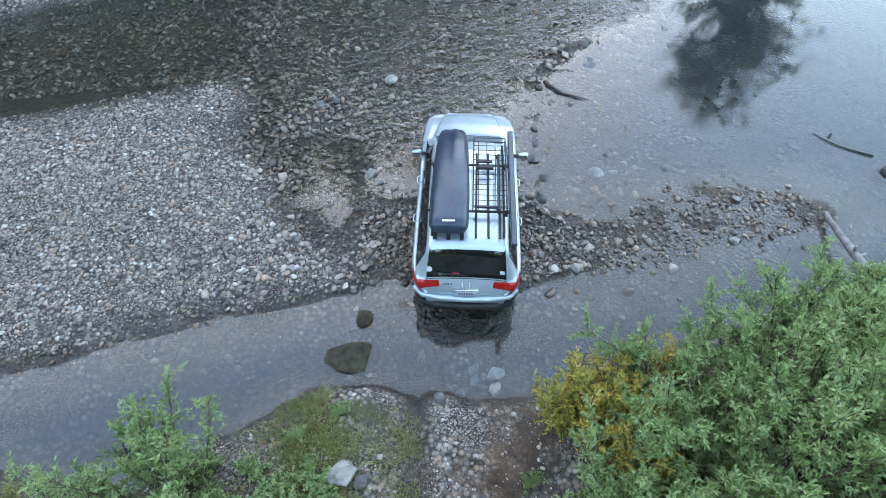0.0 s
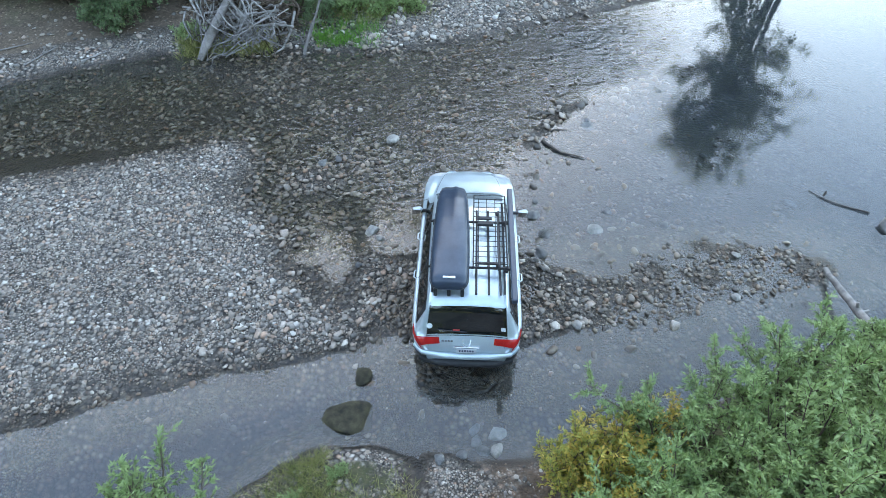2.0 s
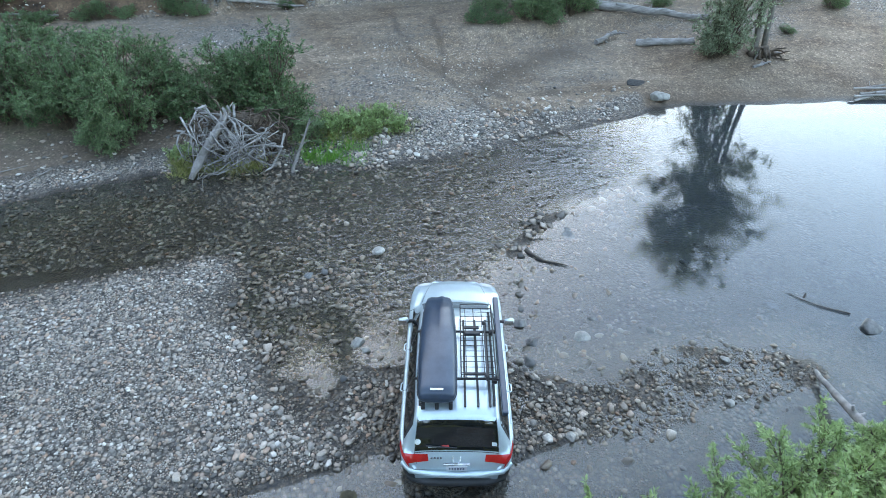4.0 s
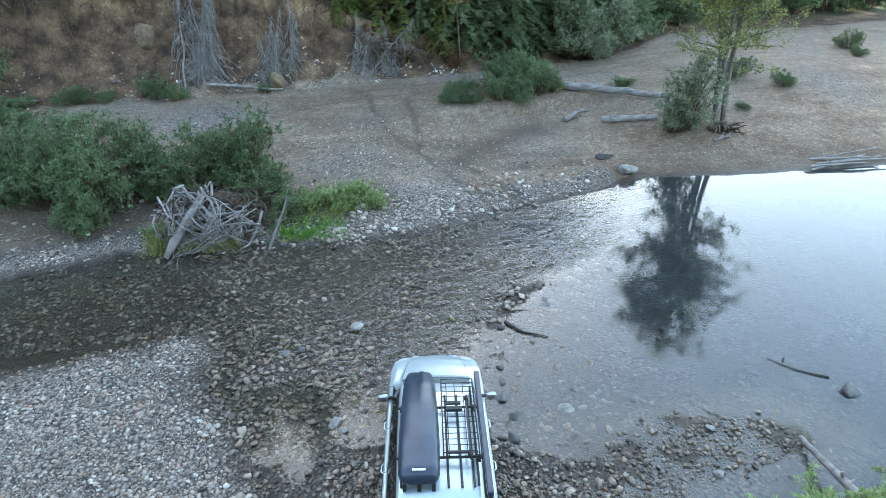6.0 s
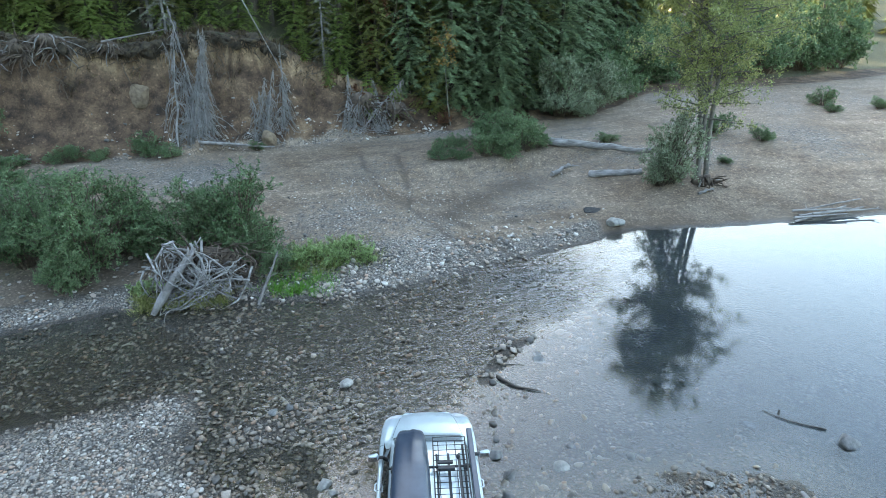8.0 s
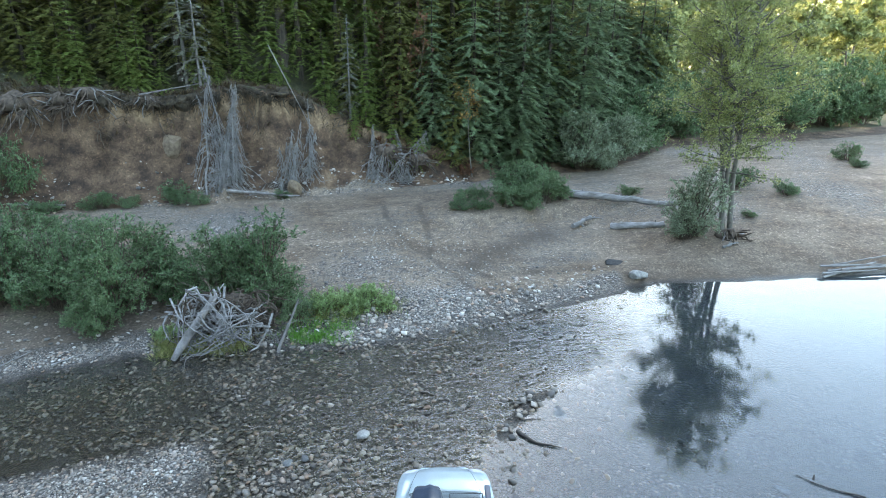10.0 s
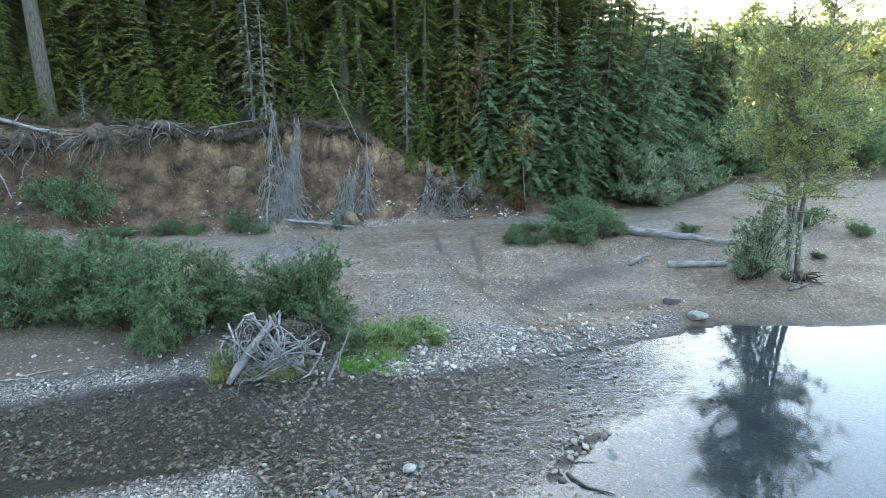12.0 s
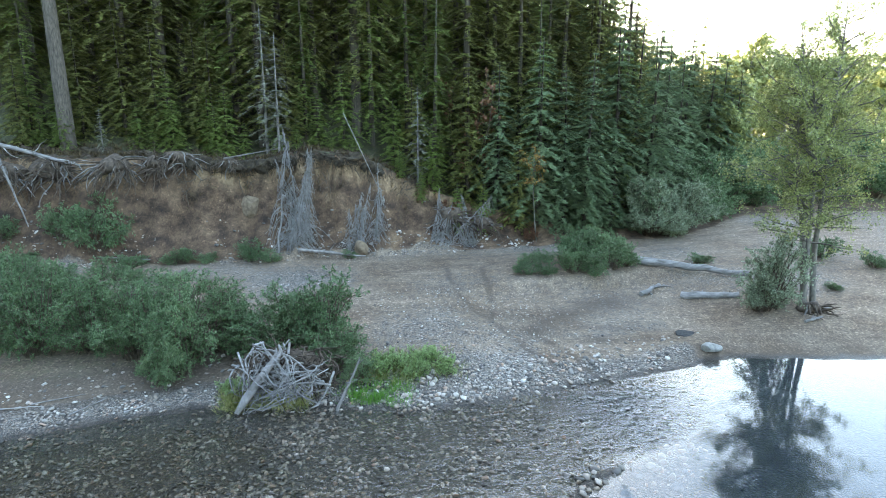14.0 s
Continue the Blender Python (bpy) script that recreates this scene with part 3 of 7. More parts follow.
    near_z = np.where(near > 0, 0.55 * (1 - np.exp(-np.abs(near) / 0.8)) + 0.04 * lumps(x, y, 1.6, 31) * smooth01(near), near * 0.45)
    # the track down to the ford
    track = np.exp(-((x - 2.0) / 1.15) ** 4) * smooth01((-6.8 - y) / 1.0)
    near_z = near_z - track * np.where(near > 0, 0.42 * near_z, 0)
    rut = np.exp(-((x - 0.95 - 0.06 * (y + 8.7)) / 0.16) ** 2) * smooth01((-7.6 - y) / 0.8)
    near_z = near_z - 0.16 * rut * (near > 0)
    z = np.maximum.reduce([bed, far_z, bar_z, riff_z, ford, near_z])
    # valley sides that close the place
    z = z + 70 * smooth01((-52 - x) / 110) + 55 * smooth01((-70 - y) / 160) + 26 * smooth01((x - 110) / 200)
    return z


def ground_sheet():
    def axis(bands, far, grow):
        a = [bands[0][0]]
        for lo, hi, step in bands:
            a += list(np.linspace(lo, hi, int(round((hi - lo) / step)) + 1))[1:]
        s, up, q = bands[-1][2], [], a[-1]
        while q < far:
            s *= grow
            q += s
            up.append(q)
        s, dn, q = bands[0][2], [], a[0]
        while q > -far:
            s *= grow
            q -= s
            dn.append(q)
        return np.array(dn[::-1] + a + up)

    xs = axis([(-27, -11.5, 0.32), (-11.5, 14.0, 0.14), (14.0, 26.0, 0.4)], 900, 1.10)
    ys = axis([(-10.6, 9.6, 0.14), (9.6, 20.5, 0.18), (20.5, 28.5, 0.22)], 900, 1.10)
    X, Y = np.meshgrid(xs, ys, indexing="ij")
    x, y = X.ravel(), Y.ravel()
    z = height(x, y)
    nx, ny = len(xs), len(ys)
    i, j = np.arange(nx - 1)[:, None] * ny, np.arange(ny - 1)[None]
    f = np.stack([i + j, i + ny + j, i + ny + j + 1, i + j + 1], -1).reshape(-1, 4)
    b = Build().add(np.stack([x, y, z], -1), f)
    g = part("ground", b, M_GROUND, smooth=True)
    shore = y - np.interp(x, SHORE[:, 0], SHORE[:, 1])
    foot = y - np.interp(x, FOOT[:, 0], FOOT[:, 1])
    near, bar = inside(NEAR, x, y), inside(BAR, x, y)
    n1 = lumps(x, y, 0.8, 41)
    silt = 0.85 * np.exp(-((shore - 2.6 - 0.5 * n1) / 1.5) ** 2) * smooth01((x - 3.5) / 3.5)
    silt = np.maximum(silt, 0.75 * np.exp(-((x - 6.5) / 3.6) ** 2 - ((y - 14.0) / 1.8) ** 2))
    silt = np.maximum(silt, 0.8 * smooth01(shore / 0.8 - 1.2) * smooth01((-4.5 - x) / 1.5) * (shore < 9))
    silt = np.maximum(silt, 0.5 * (1 - smooth01(np.abs(foot + 3.0) / 2.2)))
    silt = np.maximum(silt, (0.58 + 0.17 * lumps(x, y, 0.45, 43)) * smooth01((shore - 1.6) / 2.2))
    rut = np.exp(-((x - 0.9 - 0.06 * (y + 8.7) - 0.04 * n1) / 0.24) ** 4) * (near > -0.2) * (0.95 + 0.15 * lumps(x, y, 3.0, 47))
    silt = np.maximum(silt, 0.9 * smooth01((x - 11.0) / 2.0) * smooth01(shore / 0.3) * (1 - smooth01((shore - 4.5) / 3.0)))
    rut2 = 0.75 * np.exp(-((x - 2.75) / 0.42) ** 2) * (near > 0.3)
    earth = smooth01((foot + 0.9 + 0.5 * n1) / 0.9)
    mud = np.maximum.reduce([0.9 * rut, 0.62 * rut2, 0.55 * np.exp(-((x - 6.0) / 2.6) ** 2 - ((y - 13.6) / 0.9) ** 2), 0.5 * np.exp(-((x - 9.5) / 2.0) ** 2 - ((y - 12.2) / 0.5) ** 2)])
    mud = np.maximum(mud, 0.5 * smooth01((x - 9.5) / 2.5) * np.exp(-(shore / 1.5) ** 2))
    spots = 0.75 + 0.35 * lumps(x, y, 2.2, 48)
    worn = np.maximum.reduce([(0.85 if k < 2 else 0.42) * np.exp(-(line_gap(q, x, y) / 0.17) ** 4) for k, q in enumerate(RUTS)])
    flat_mud = 0.9 * np.exp(-(line_gap([(5.7, 12.1), (8.0, 13.8), (11.2, 15.8)], x, y) / 0.95) ** 2)
    mud = np.maximum.reduce([mud, worn * spots, flat_mud * spots, 0.85 * spots * np.exp(-((x - 2.4) / 1.0) ** 2 - ((y - 16.6) / 0.9) ** 2), 0.75 * spots * np.exp(-((x - 9.0) / 1.8) ** 2 - ((y - 11.2) / 0.6) ** 2)])
    mud = np.maximum(mud, 0.6 * smooth01((-5.2 - x) / 1.5) * smooth01((shore - 0.7) / 0.6) * (1 - smooth01((shore - 2.8) / 1.0)))
    earth = np.maximum.reduce([earth, (0.46 + 0.2 * lumps(x, y, 1.9, 46)) * (near > -0.15) * smooth01((x - 0.6) / 0.4)])
    ragged = foot + 0.55 * lumps(x, y, 0.55, 11) + 0.42 * lumps(x, 0 * y, 1.7, 12)
    sand = 0.85 * np.exp(-((ragged - 2.0) / 0.10) ** 2) * smooth01((lumps(x, 0 * y, 0.9, 61) + 0.6) / 0.6)
    turf = smooth01((ragged - 2.15) / 0.25) * (0.75 + 0.25 * smooth01((foot - 6) / 6))
    mound = smooth01((0.85 - x) / 0.4) * smooth01((near - 0.12) / 0.3)
    turf = np.maximum.reduce([turf, mound * (0.54 + 0.16 * lumps(x, y, 2.4, 45)), smooth01((x - 3.4) / 0.6) * smooth01(near / 0.15 + 0.6)])
    turf = np.maximum(turf, 0.45 * smooth01((-2.5 - x) / 2) * smooth01((shore - 2.0) / 1.2) * (1 - smooth01((shore - 7.5) / 2.5)))
    algae = smooth01((-z - 0.10) / 0.2) * smooth01((1.0 - x) / 3.5) * (y > -3.5)
    algae = np.maximum(algae, 0.15 * smooth01((-z - 0.1) / 0.3))
    algae = np.maximum(algae, 0.35 * smooth01((-z - 0.03) / 0.12) * smooth01((-5.0 - y) / 0.6))
    far_off = smooth01((np.hypot(x - 5, y) - 70) / 40)
    turf = np.maximum(turf, far_off)
    for name, val in (("silt", silt), ("earth", earth), ("turf", turf), ("algae", algae), ("mud", mud), ("sand", sand)):
        g.data.attributes.new(name, "FLOAT", "POINT").data.foreach_set("value", np.clip(val, 0, 1).astype(np.float32))
    return tagged(g, "river valley ground of grey gravel, silt, turf and a bare earth bluff", "ground", kind="structure")


def water_sheet():
    xs, ys = np.arange(-60, 60.1, 0.4), np.arange(-12.5, 10.6, 0.3)
    X, Y = np.meshgrid(xs, ys, indexing="ij")
    x, y = X.ravel(), Y.ravel()
    nx, ny = len(xs), len(ys)
    i, j = np.arange(nx - 1)[:, None] * ny, np.arange(ny - 1)[None]
    f = np.stack([i + j, i + ny + j, i + ny + j + 1, i + j + 1], -1).reshape(-1, 4)
    w = part("water", Build().add(np.stack([x, y, 0 * x], -1), f), M_WATER, smooth=True)
    spill = y - np.interp(x, SPILL[:, 0], SPILL[:, 1])
    run = smooth01((spill + 0.3) / 1.1) * (0.14 + 0.86 * smooth01((x + 4.5) / 4.5)) * (0.25 + 0.75 * smooth01((11.5 - x) / 4.0))
    run = np.maximum(run, 0.05 * smooth01((6.5 - x) / 2.0))
    blue_veil = 0.02 * smooth01((-5.9 - y) / 0.6) * smooth01((0.4 - x) / 1.0) * smooth01((x + 4.0) / 1.5) + 0.02 * smooth01((x - 5.5 + 0.3 * y) / 3.0)
    blue_tint = smooth01((-height(x, y) - 0.06) / 0.30) * (0.7 * smooth01((x - 4.0) / 3.0) + 1.3 * smooth01((-5.0 - y) / 0.8))
    # calm shallows are tinted too: the blue stands in for mirrored sky
    blue_tint = np.maximum(blue_tint, 0.55 * smooth01((x - 2.6) / 1.5) * smooth01((0.2 - spill) / 0.8) * smooth01((y + 3.6) / 1.2))
    w.data.attributes.new("blue_tint", "FLOAT", "POINT").data.foreach_set("value", np.clip(blue_tint, 0, 1).astype(np.float32))
    w.data.attributes.new("blue_veil", "FLOAT", "POINT").data.foreach_set("value", np.clip(blue_veil, 0, 0.35).astype(np.float32))
    w.data.attributes.new("riffle", "FLOAT", "POINT").data.foreach_set("value", run.astype(np.float32))
    return tagged(w, "clear shallow river water, rippled over the ford, still in the pool", "water", kind="structure")


ground = ground_sheet()
water_sheet()

# ---------------------------------------------------------------- plants
def bush_parts(seed, radius, tall, stems, twigs, per_twig, leaf, leaf_w, lean=0.5):
    """Stems and leaves of a many-stemmed shrub that stands at the origin."""
    rng = np.random.RandomState(seed)
    wood, green = Build(), Build()
    for _ in range(stems):
        a, r = rng.uniform(0, 6.283), radius * 0.45 * math.sqrt(rng.uniform())
        out = np.array([math.cos(a), math.sin(a), 0])
        start = out * r
        start[2] = -0.08
        way = out * rng.uniform(0.1, 1.0) * lean * radius / tall * 1.6 + np.array([0, 0, 1.0]) + rng.normal(0, 0.12, 3)
        h = tall * rng.uniform(0.55, 1.05)
        pts = wander(rng, start, way, h, 6, 0.10)
        tube(wood, pts, np.linspace(0.018, 0.005, len(pts)) * (0.6 + tall * 0.25), 4, False)
        for _ in range(twigs):
            u = 1 - rng.uniform() ** 1.3 * 0.85
            k = min(int(u * 6), 5)
            p = pts[k] + (pts[k + 1] - pts[k]) * (u * 6 - k)
            d = (pts[k + 1] - pts[k]) / np.linalg.norm(pts[k + 1] - pts[k]) + rng.normal(0, 0.75, 3)
            d[2] += 0.25
            tl = rng.uniform(0.5, 1.0) * (0.22 + 0.11 * tall) * (1.25 - 0.6 * u)
            q = wander(rng, p, d, tl, 3, 0.18)
            tube(wood, q[[0, 3]], [0.006, 0.002], 3, False)
            s = rng.uniform(0.15, 1.0, per_twig)
            kk = np.minimum((s * 3).astype(int), 2)
            base = q[kk] + (q[kk + 1] - q[kk]) * (s * 3 - kk)[:, None]
            w = (q[-1] - q[0])[None] / tl + rng.normal(0, 0.7, (per_twig, 3))
            leaves(green, base, w, leaf * rng.uniform(0.6, 1.15, per_twig), leaf_w * rng.uniform(0.7, 1.15, per_twig), rng, 0.2)
    return wood, green


def dome_parts(seed, radius, tall, stems, twigs, per_twig, leaf, leaf_w, lobes=5):
    """Stems and leaves of a rounded shrub: the stems arch out to a lumpy dome and are leafy down to the ground."""
    rng = np.random.RandomState(seed)
    wood, green = Build(), Build()
    la, lz, lr = rng.uniform(0, 6.283, lobes), rng.uniform(0.2, 0.95, lobes), rng.uniform(0.72, 1.12, lobes)
    for _ in range(stems):
        a = rng.uniform(0, 6.283)
        up = rng.uniform(0.08, 1.0) ** 0.8
        near = np.exp(-((np.abs((a - la + 3.1416) % 6.283 - 3.1416) / 0.8) ** 2) - ((up - lz) / 0.4) ** 2)
        full = (0.72 + (near * (lr - 0.5)).sum()) * rng.uniform(0.82, 1.08)
        out = np.array([math.cos(a), math.sin(a), 0.0])
        end = out * radius * math.sqrt(max(0.0, 1 - up ** 2.2)) * full + np.array([0, 0, tall * up * min(full, 1.15)])
        start = out * radius * rng.uniform(0.02, 0.30) + np.array([0, 0, -0.08])
        ctrl = start * 0.45 + end * np.array([0.45, 0.45, 0.0]) + np.array([0, 0, end[2] * 0.8 + 0.1 * tall])
        u = np.linspace(0, 1, 7)[:, None]
        pts = (1 - u) ** 2 * start + 2 * u * (1 - u) * ctrl + u ** 2 * end + rng.normal(0, 0.02 * tall, (7, 3)) * u
        tube(wood, pts, np.linspace(0.018, 0.005, 7) * (0.6 + tall * 0.25), 4, False)
        for _ in range(twigs):
            v = 1 - rng.uniform() ** 1.2 * 0.78
            k = min(int(v * 6), 5)
            p = pts[k] + (pts[k + 1] - pts[k]) * (v * 6 - k)
            d = out * 0.45 + np.array([0, 0, 0.5]) + rng.normal(0, 0.75, 3)
            tl = rng.uniform(0.5, 1.0) * (0.16 + 0.10 * tall)
            q = wander(rng, p, d, tl, 3, 0.2, 0.05)
            tube(wood, q[[0, 3]], [0.006, 0.002], 3, False)
            t = rng.uniform(0.1, 1.0, per_twig)
            kk = np.minimum((t * 3).astype(int), 2)
            base = q[kk] + (q[kk + 1] - q[kk]) * (t * 3 - kk)[:, None]
            w = (q[-1] - q[0])[None] / tl * 0.7 + rng.normal(0, 0.75, (per_twig, 3)) + np.array([0, 0, 0.15])
            leaves(green, base, w, leaf * rng.uniform(0.55, 1.15, per_twig), leaf_w * rng.uniform(0.7, 1.15, per_twig), rng, 0.2)
    return wood, green


def make_dome(name, seed, radius, tall, stems, twigs, per_twig, leaf, leaf_w, material, label, category="bush", group=""):
    wood, green = dome_parts(seed, radius, tall, stems, twigs, per_twig, leaf, leaf_w)
    t = thing(name, None, label, category, group)
    part("wood", wood, M_TWIG, t)
    part("leaves", green, material, t)
    return t


def make_bush(name, seed, radius, tall, stems, twigs, per_twig, leaf, leaf_w, material, label, category="bush", group="", lean=0.5):
    wood, green = bush_parts(seed, radius, tall, stems, twigs, per_twig, leaf, leaf_w, lean)
    t = thing(name, None, label, category, group)
    part("wood", wood, M_TWIG, t)
    part("leaves", green, material, t)
    return t


def put(ob, x, y, turn=0.0, size=1.0, stretch=1.0, tilt=0.0, drop=0.0, first=False):
    """A copy of a plant standing on the ground (or the plant itself)."""
    z = float(height(np.array([x]), np.array([y]))[0]) - drop
    m = Matrix.LocRotScale((x, y, z), Euler((radians(tilt), 0, radians(turn))), None)
    c = ob if first else copy_thing(ob, m)
    c.matrix_basis = Matrix.LocRotScale((x, y, z), Euler((radians(tilt), 0, radians(turn))), (size, size, size * stretch))
    return c


def conifer_parts(seed, tall, reach, bare, rows, dead=False, droop=0.25, dense=1.0, fine=1.0):
    """A conifer: tapered trunk, whorls of drooping boughs and flat needle sprays."""
    rng = np.random.RandomState(seed)
    trunk, crown = Build(), Build()
    bend = rng.normal(0, 0.15, 2)
    hs = np.linspace(-0.4, tall, 9)
    axis = np.stack([bend[0] * (hs / tall) ** 2, bend[1] * (hs / tall) ** 2, hs], -1)
    tube(trunk, axis, np.maximum(0.012 * tall * (1 - hs / tall) ** 0.8, 0.012) + 0.01, 8)
    spos, sway, slen, swid = [], [], [], []
    for r in range(rows):
        u = (r + rng.uniform(-0.4, 0.4)) / rows
        z = tall * (bare + (1 - bare) * u)
        if z < 0.2 or z > tall - 0.05:
            continue
        full = reach * (1 - u) ** 0.75 * min(1.0, 0.55 + 1.8 * u) + 0.12
        k = int(rng.randint(4, 7) * dense) + 1
        a0 = rng.uniform(0, 6.283)
        for i in range(k):
            a = a0 + 6.283 * i / k + rng.normal(0, 0.25)
            ln = full * rng.uniform(0.55, 1.12)
            c = np.array([np.interp(z, hs, axis[:, 0]), np.interp(z, hs, axis[:, 1]), z])
            rise = rng.normal(0.25 * (u - 0.4), 0.12)
            s = np.linspace(0, 1, 5)
            out = np.array([math.cos(a), math.sin(a)])
            pts = np.stack([c[0] + out[0] * ln * s, c[1] + out[1] * ln * s, z + ln * (rise * s - droop * s ** 2 * 1.4)], -1)
            tube(trunk, pts if dead else pts[[0, 2, 4]], np.linspace(0.012 + 0.008 * ln, 0.004, 5 if dead else 3) * (2.2 if dead else 1.0), 3, False)
            if dead:
                n = int(4 + ln * 5)
                for _ in range(n):
                    q = rng.uniform(0.2, 1.0)
                    p = pts[0] + (pts[-1] - pts[0]) * q
                    p[2] = np.interp(q, s, pts[:, 2])
                    d = np.array([out[0], out[1], -0.3]) + rng.normal(0, 0.7, 3)
                    tube(trunk, wander(rng, p, d, rng.uniform(0.2, 0.6), 2, 0.2), [0.014, 0.010, 0.006], 3, False)
                continue
            n = max(6, int(ln * 15.0 * fine))
            q = np.clip(rng.uniform(0.08, 1.03, n), 0, 1)
            px = np.stack([np.interp(q, s, pts[:, m]) for m in range(3)], -1)
            side = np.where(rng.uniform(size=n) < 0.5, -1.0, 1.0)
            perp = np.array([-out[1], out[0], 0])
            w = np.array([out[0], out[1], -0.25])[None] * rng.uniform(0.5, 1.0, n)[:, None] + perp[None] * (side * rng.uniform(0.2, 1.0, n))[:, None]
            w[:, 2] += rng.normal(0.02, 0.14, n)
            spos.append(px)
            sway.append(w)
            sl = 0.66 * (0.25 + 0.40 * np.sqrt(ln) * (1.1 - 0.6 * q)) * rng.uniform(0.6, 1.15, n)
            slen.append(sl)
            swid.append(sl * rng.uniform(0.32, 0.55, n))
    if spos:
        pos, way, ln, wd = np.concatenate(spos), np.concatenate(sway), np.concatenate(slen), np.concatenate(swid)
        sprays(crown, pos, way, ln, wd, rng)
    return trunk, crown


def sprays(b, pos, way, ln, wd, rng):
    """Needle twigs: a narrow blade and two side blades each."""
    n = len(pos)
    way = way / np.linalg.norm(way, axis=1)[:, None]
    side = np.cross(way, np.array([0, 0, 1.0]) + rng.normal(0, 0.22, (n, 3)))
    side /= np.linalg.norm(side, axis=1)[:, None]
    L, W = ln[:, None], wd[:, None]
    drop = np.array([0, 0, -1.0])
    vs = []
    for turn, reach in ((0.0, 1.0), (0.75, 0.68), (-0.75, 0.68)):
        d = way * math.cos(turn) + side * math.sin(turn)
        s = side * math.cos(turn) - way * math.sin(turn)
        o = pos + way * L * (0.0 if turn == 0 else 0.22)
        k = L * reach * rng.uniform(0.8, 1.15, (n, 1))
        vs += [o + s * W * 0.2, o + d * k + drop * k * 0.14, o - s * W * 0.2]
    k = np.arange(n)[:, None] * 9
    b.add(np.stack(vs, 1), np.concatenate([k + np.array([0, 1, 2]), k + np.array([3, 4, 5]), k + np.array([6, 7, 8])]))


def make_conifer(name, seed, tall, reach, bare, rows, material, label, group="", dead=False, droop=0.25, dense=1.0, bark=None, fine=1.0):
    trunk, crown = conifer_parts(seed, tall, reach, bare, rows, dead, droop, dense, fine)
    t = thing(name, None, label, "dead tree" if dead else "conifer", group)
    part("trunk", trunk, bark or M_BARK, t)
    if crown.v:
        part("crown", crown, material, t)
    return t


def broadleaf_parts(seed, tall, reach, trunks, bare, limbs, per_limb, leaf, leaf_w, base_r):
    rng = np.random.RandomState(seed)
    wood, green = Build(), Build()
    for k in range(trunks):
        a = rng.uniform(0, 6.283)
        start = np.array([math.cos(a), math.sin(a), 0]) * (0.25 if trunks > 1 else 0)
        start[2] = -0.3
        way = np.array([rng.normal(0, 0.09), rng.normal(0, 0.09), 1.0])
        h = tall * (1 - 0.12 * k)
        pts = wander(rng, start, way, h, 10, 0.045)
        tube(wood, pts, np.linspace(base_r, 0.015, len(pts)), 8)
        for _ in range(limbs):
            u = bare + (1 - bare) * rng.uniform() ** 0.85
            i = min(int(u * 10), 9)
            p = pts[i] + (pts[i + 1] - pts[i]) * (u * 10 - i)
            b = rng.uniform(0, 6.283)
            ln = reach * rng.uniform(0.45, 1.1) * math.sin(math.pi * min(1, 0.22 + 0.78 * (u - bare) / (1 - bare))) ** 0.7 + 0.25
            d = np.array([math.cos(b), math.sin(b), rng.uniform(0.15, 0.9)])
            q = wander(rng, p, d, ln, 5, 0.16, 0.03)
            tube(wood, q, np.linspace(0.012 + 0.012 * ln, 0.004, 6), 4, False)
            m = max(2, int(ln * 3.2))
            for _ in range(m):
                s = rng.uniform(0.25, 1.0)
                kk = min(int(s * 5), 4)
                c = q[kk] + (q[kk + 1] - q[kk]) * (s * 5 - kk)
                tw = wander(rng, c, rng.normal(0, 1, 3) + np.array([0, 0, 0.2]), rng.uniform(0.3, 0.8), 3, 0.2, 0.06)
                tube(wood, tw[[0, 3]], [0.006, 0.002], 3, False)
                t = rng.uniform(0.1, 1.05, per_limb)
                base = tw[0] + (tw[-1] - tw[0]) * t[:, None] + rng.normal(0, 0.09, (per_limb, 3))
                w = rng.normal(0, 1, (per_limb, 3)) + np.array([0, 0, -0.3])
                leaves(green, base, w, leaf * rng.uniform(0.7, 1.2, per_limb), leaf_w * rng.uniform(0.7, 1.2, per_limb), rng, 0.15)
    return wood, green


def make_broadleaf(name, seed, tall, reach, trunks, bare, limbs, per_limb, leaf, leaf_w, base_r, material, label, category="tree", group="", bark=None):
    wood, green = broadleaf_parts(seed, tall, reach, trunks, bare, limbs, per_limb, leaf, leaf_w, base_r)
    t = thing(name, None, label, category, group)
    part("trunk", wood, bark or M_ALDER_BARK, t)
    part("crown", green, material, t)
    return t


# --- the forest on and behind the bluff
rng = np.random.RandomState(5)
firs = [
    make_conifer("fir_tree", 11, 12.5, 3.3, 0.05, 34, M_FIRBLUE, "dense blue-green fir with boughs to the ground", "forest firs", fine=1.35),
    make_conifer("fir_tree", 12, 10.5, 2.9, 0.04, 30, M_FIR, "dense dark green young fir with drooping boughs", "forest firs", fine=1.4),
    make_conifer("spruce_tree", 13, 22.0, 4.0, 0.07, 42, M_FIR, "tall dark green spruce with a slender crown", "forest firs", droop=0.32),
    make_conifer("spruce_tree", 14, 25.0, 3.8, 0.13, 44, M_FIR, "tall green spruce with a bare lower trunk", "forest firs", droop=0.36),
    make_conifer("fir_tree", 15, 6.0, 1.7, 0.03, 20, M_SAPLING, "small bright green fir sapling at the forest edge", "forest firs", fine=1.7),
    make_conifer("hemlock_tree", 16, 17.0, 3.0, 0.08, 34, M_SAPLING, "green hemlock with loose hanging boughs", "forest firs", droop=0.45, dense=0.85),
]
used = [False] * len(firs)


def plant(k, x, y, turn, size, stretch=1.0):
    put(firs[k], x, y, turn, size, stretch, drop=0.15, first=not used[k])
    used[k] = True


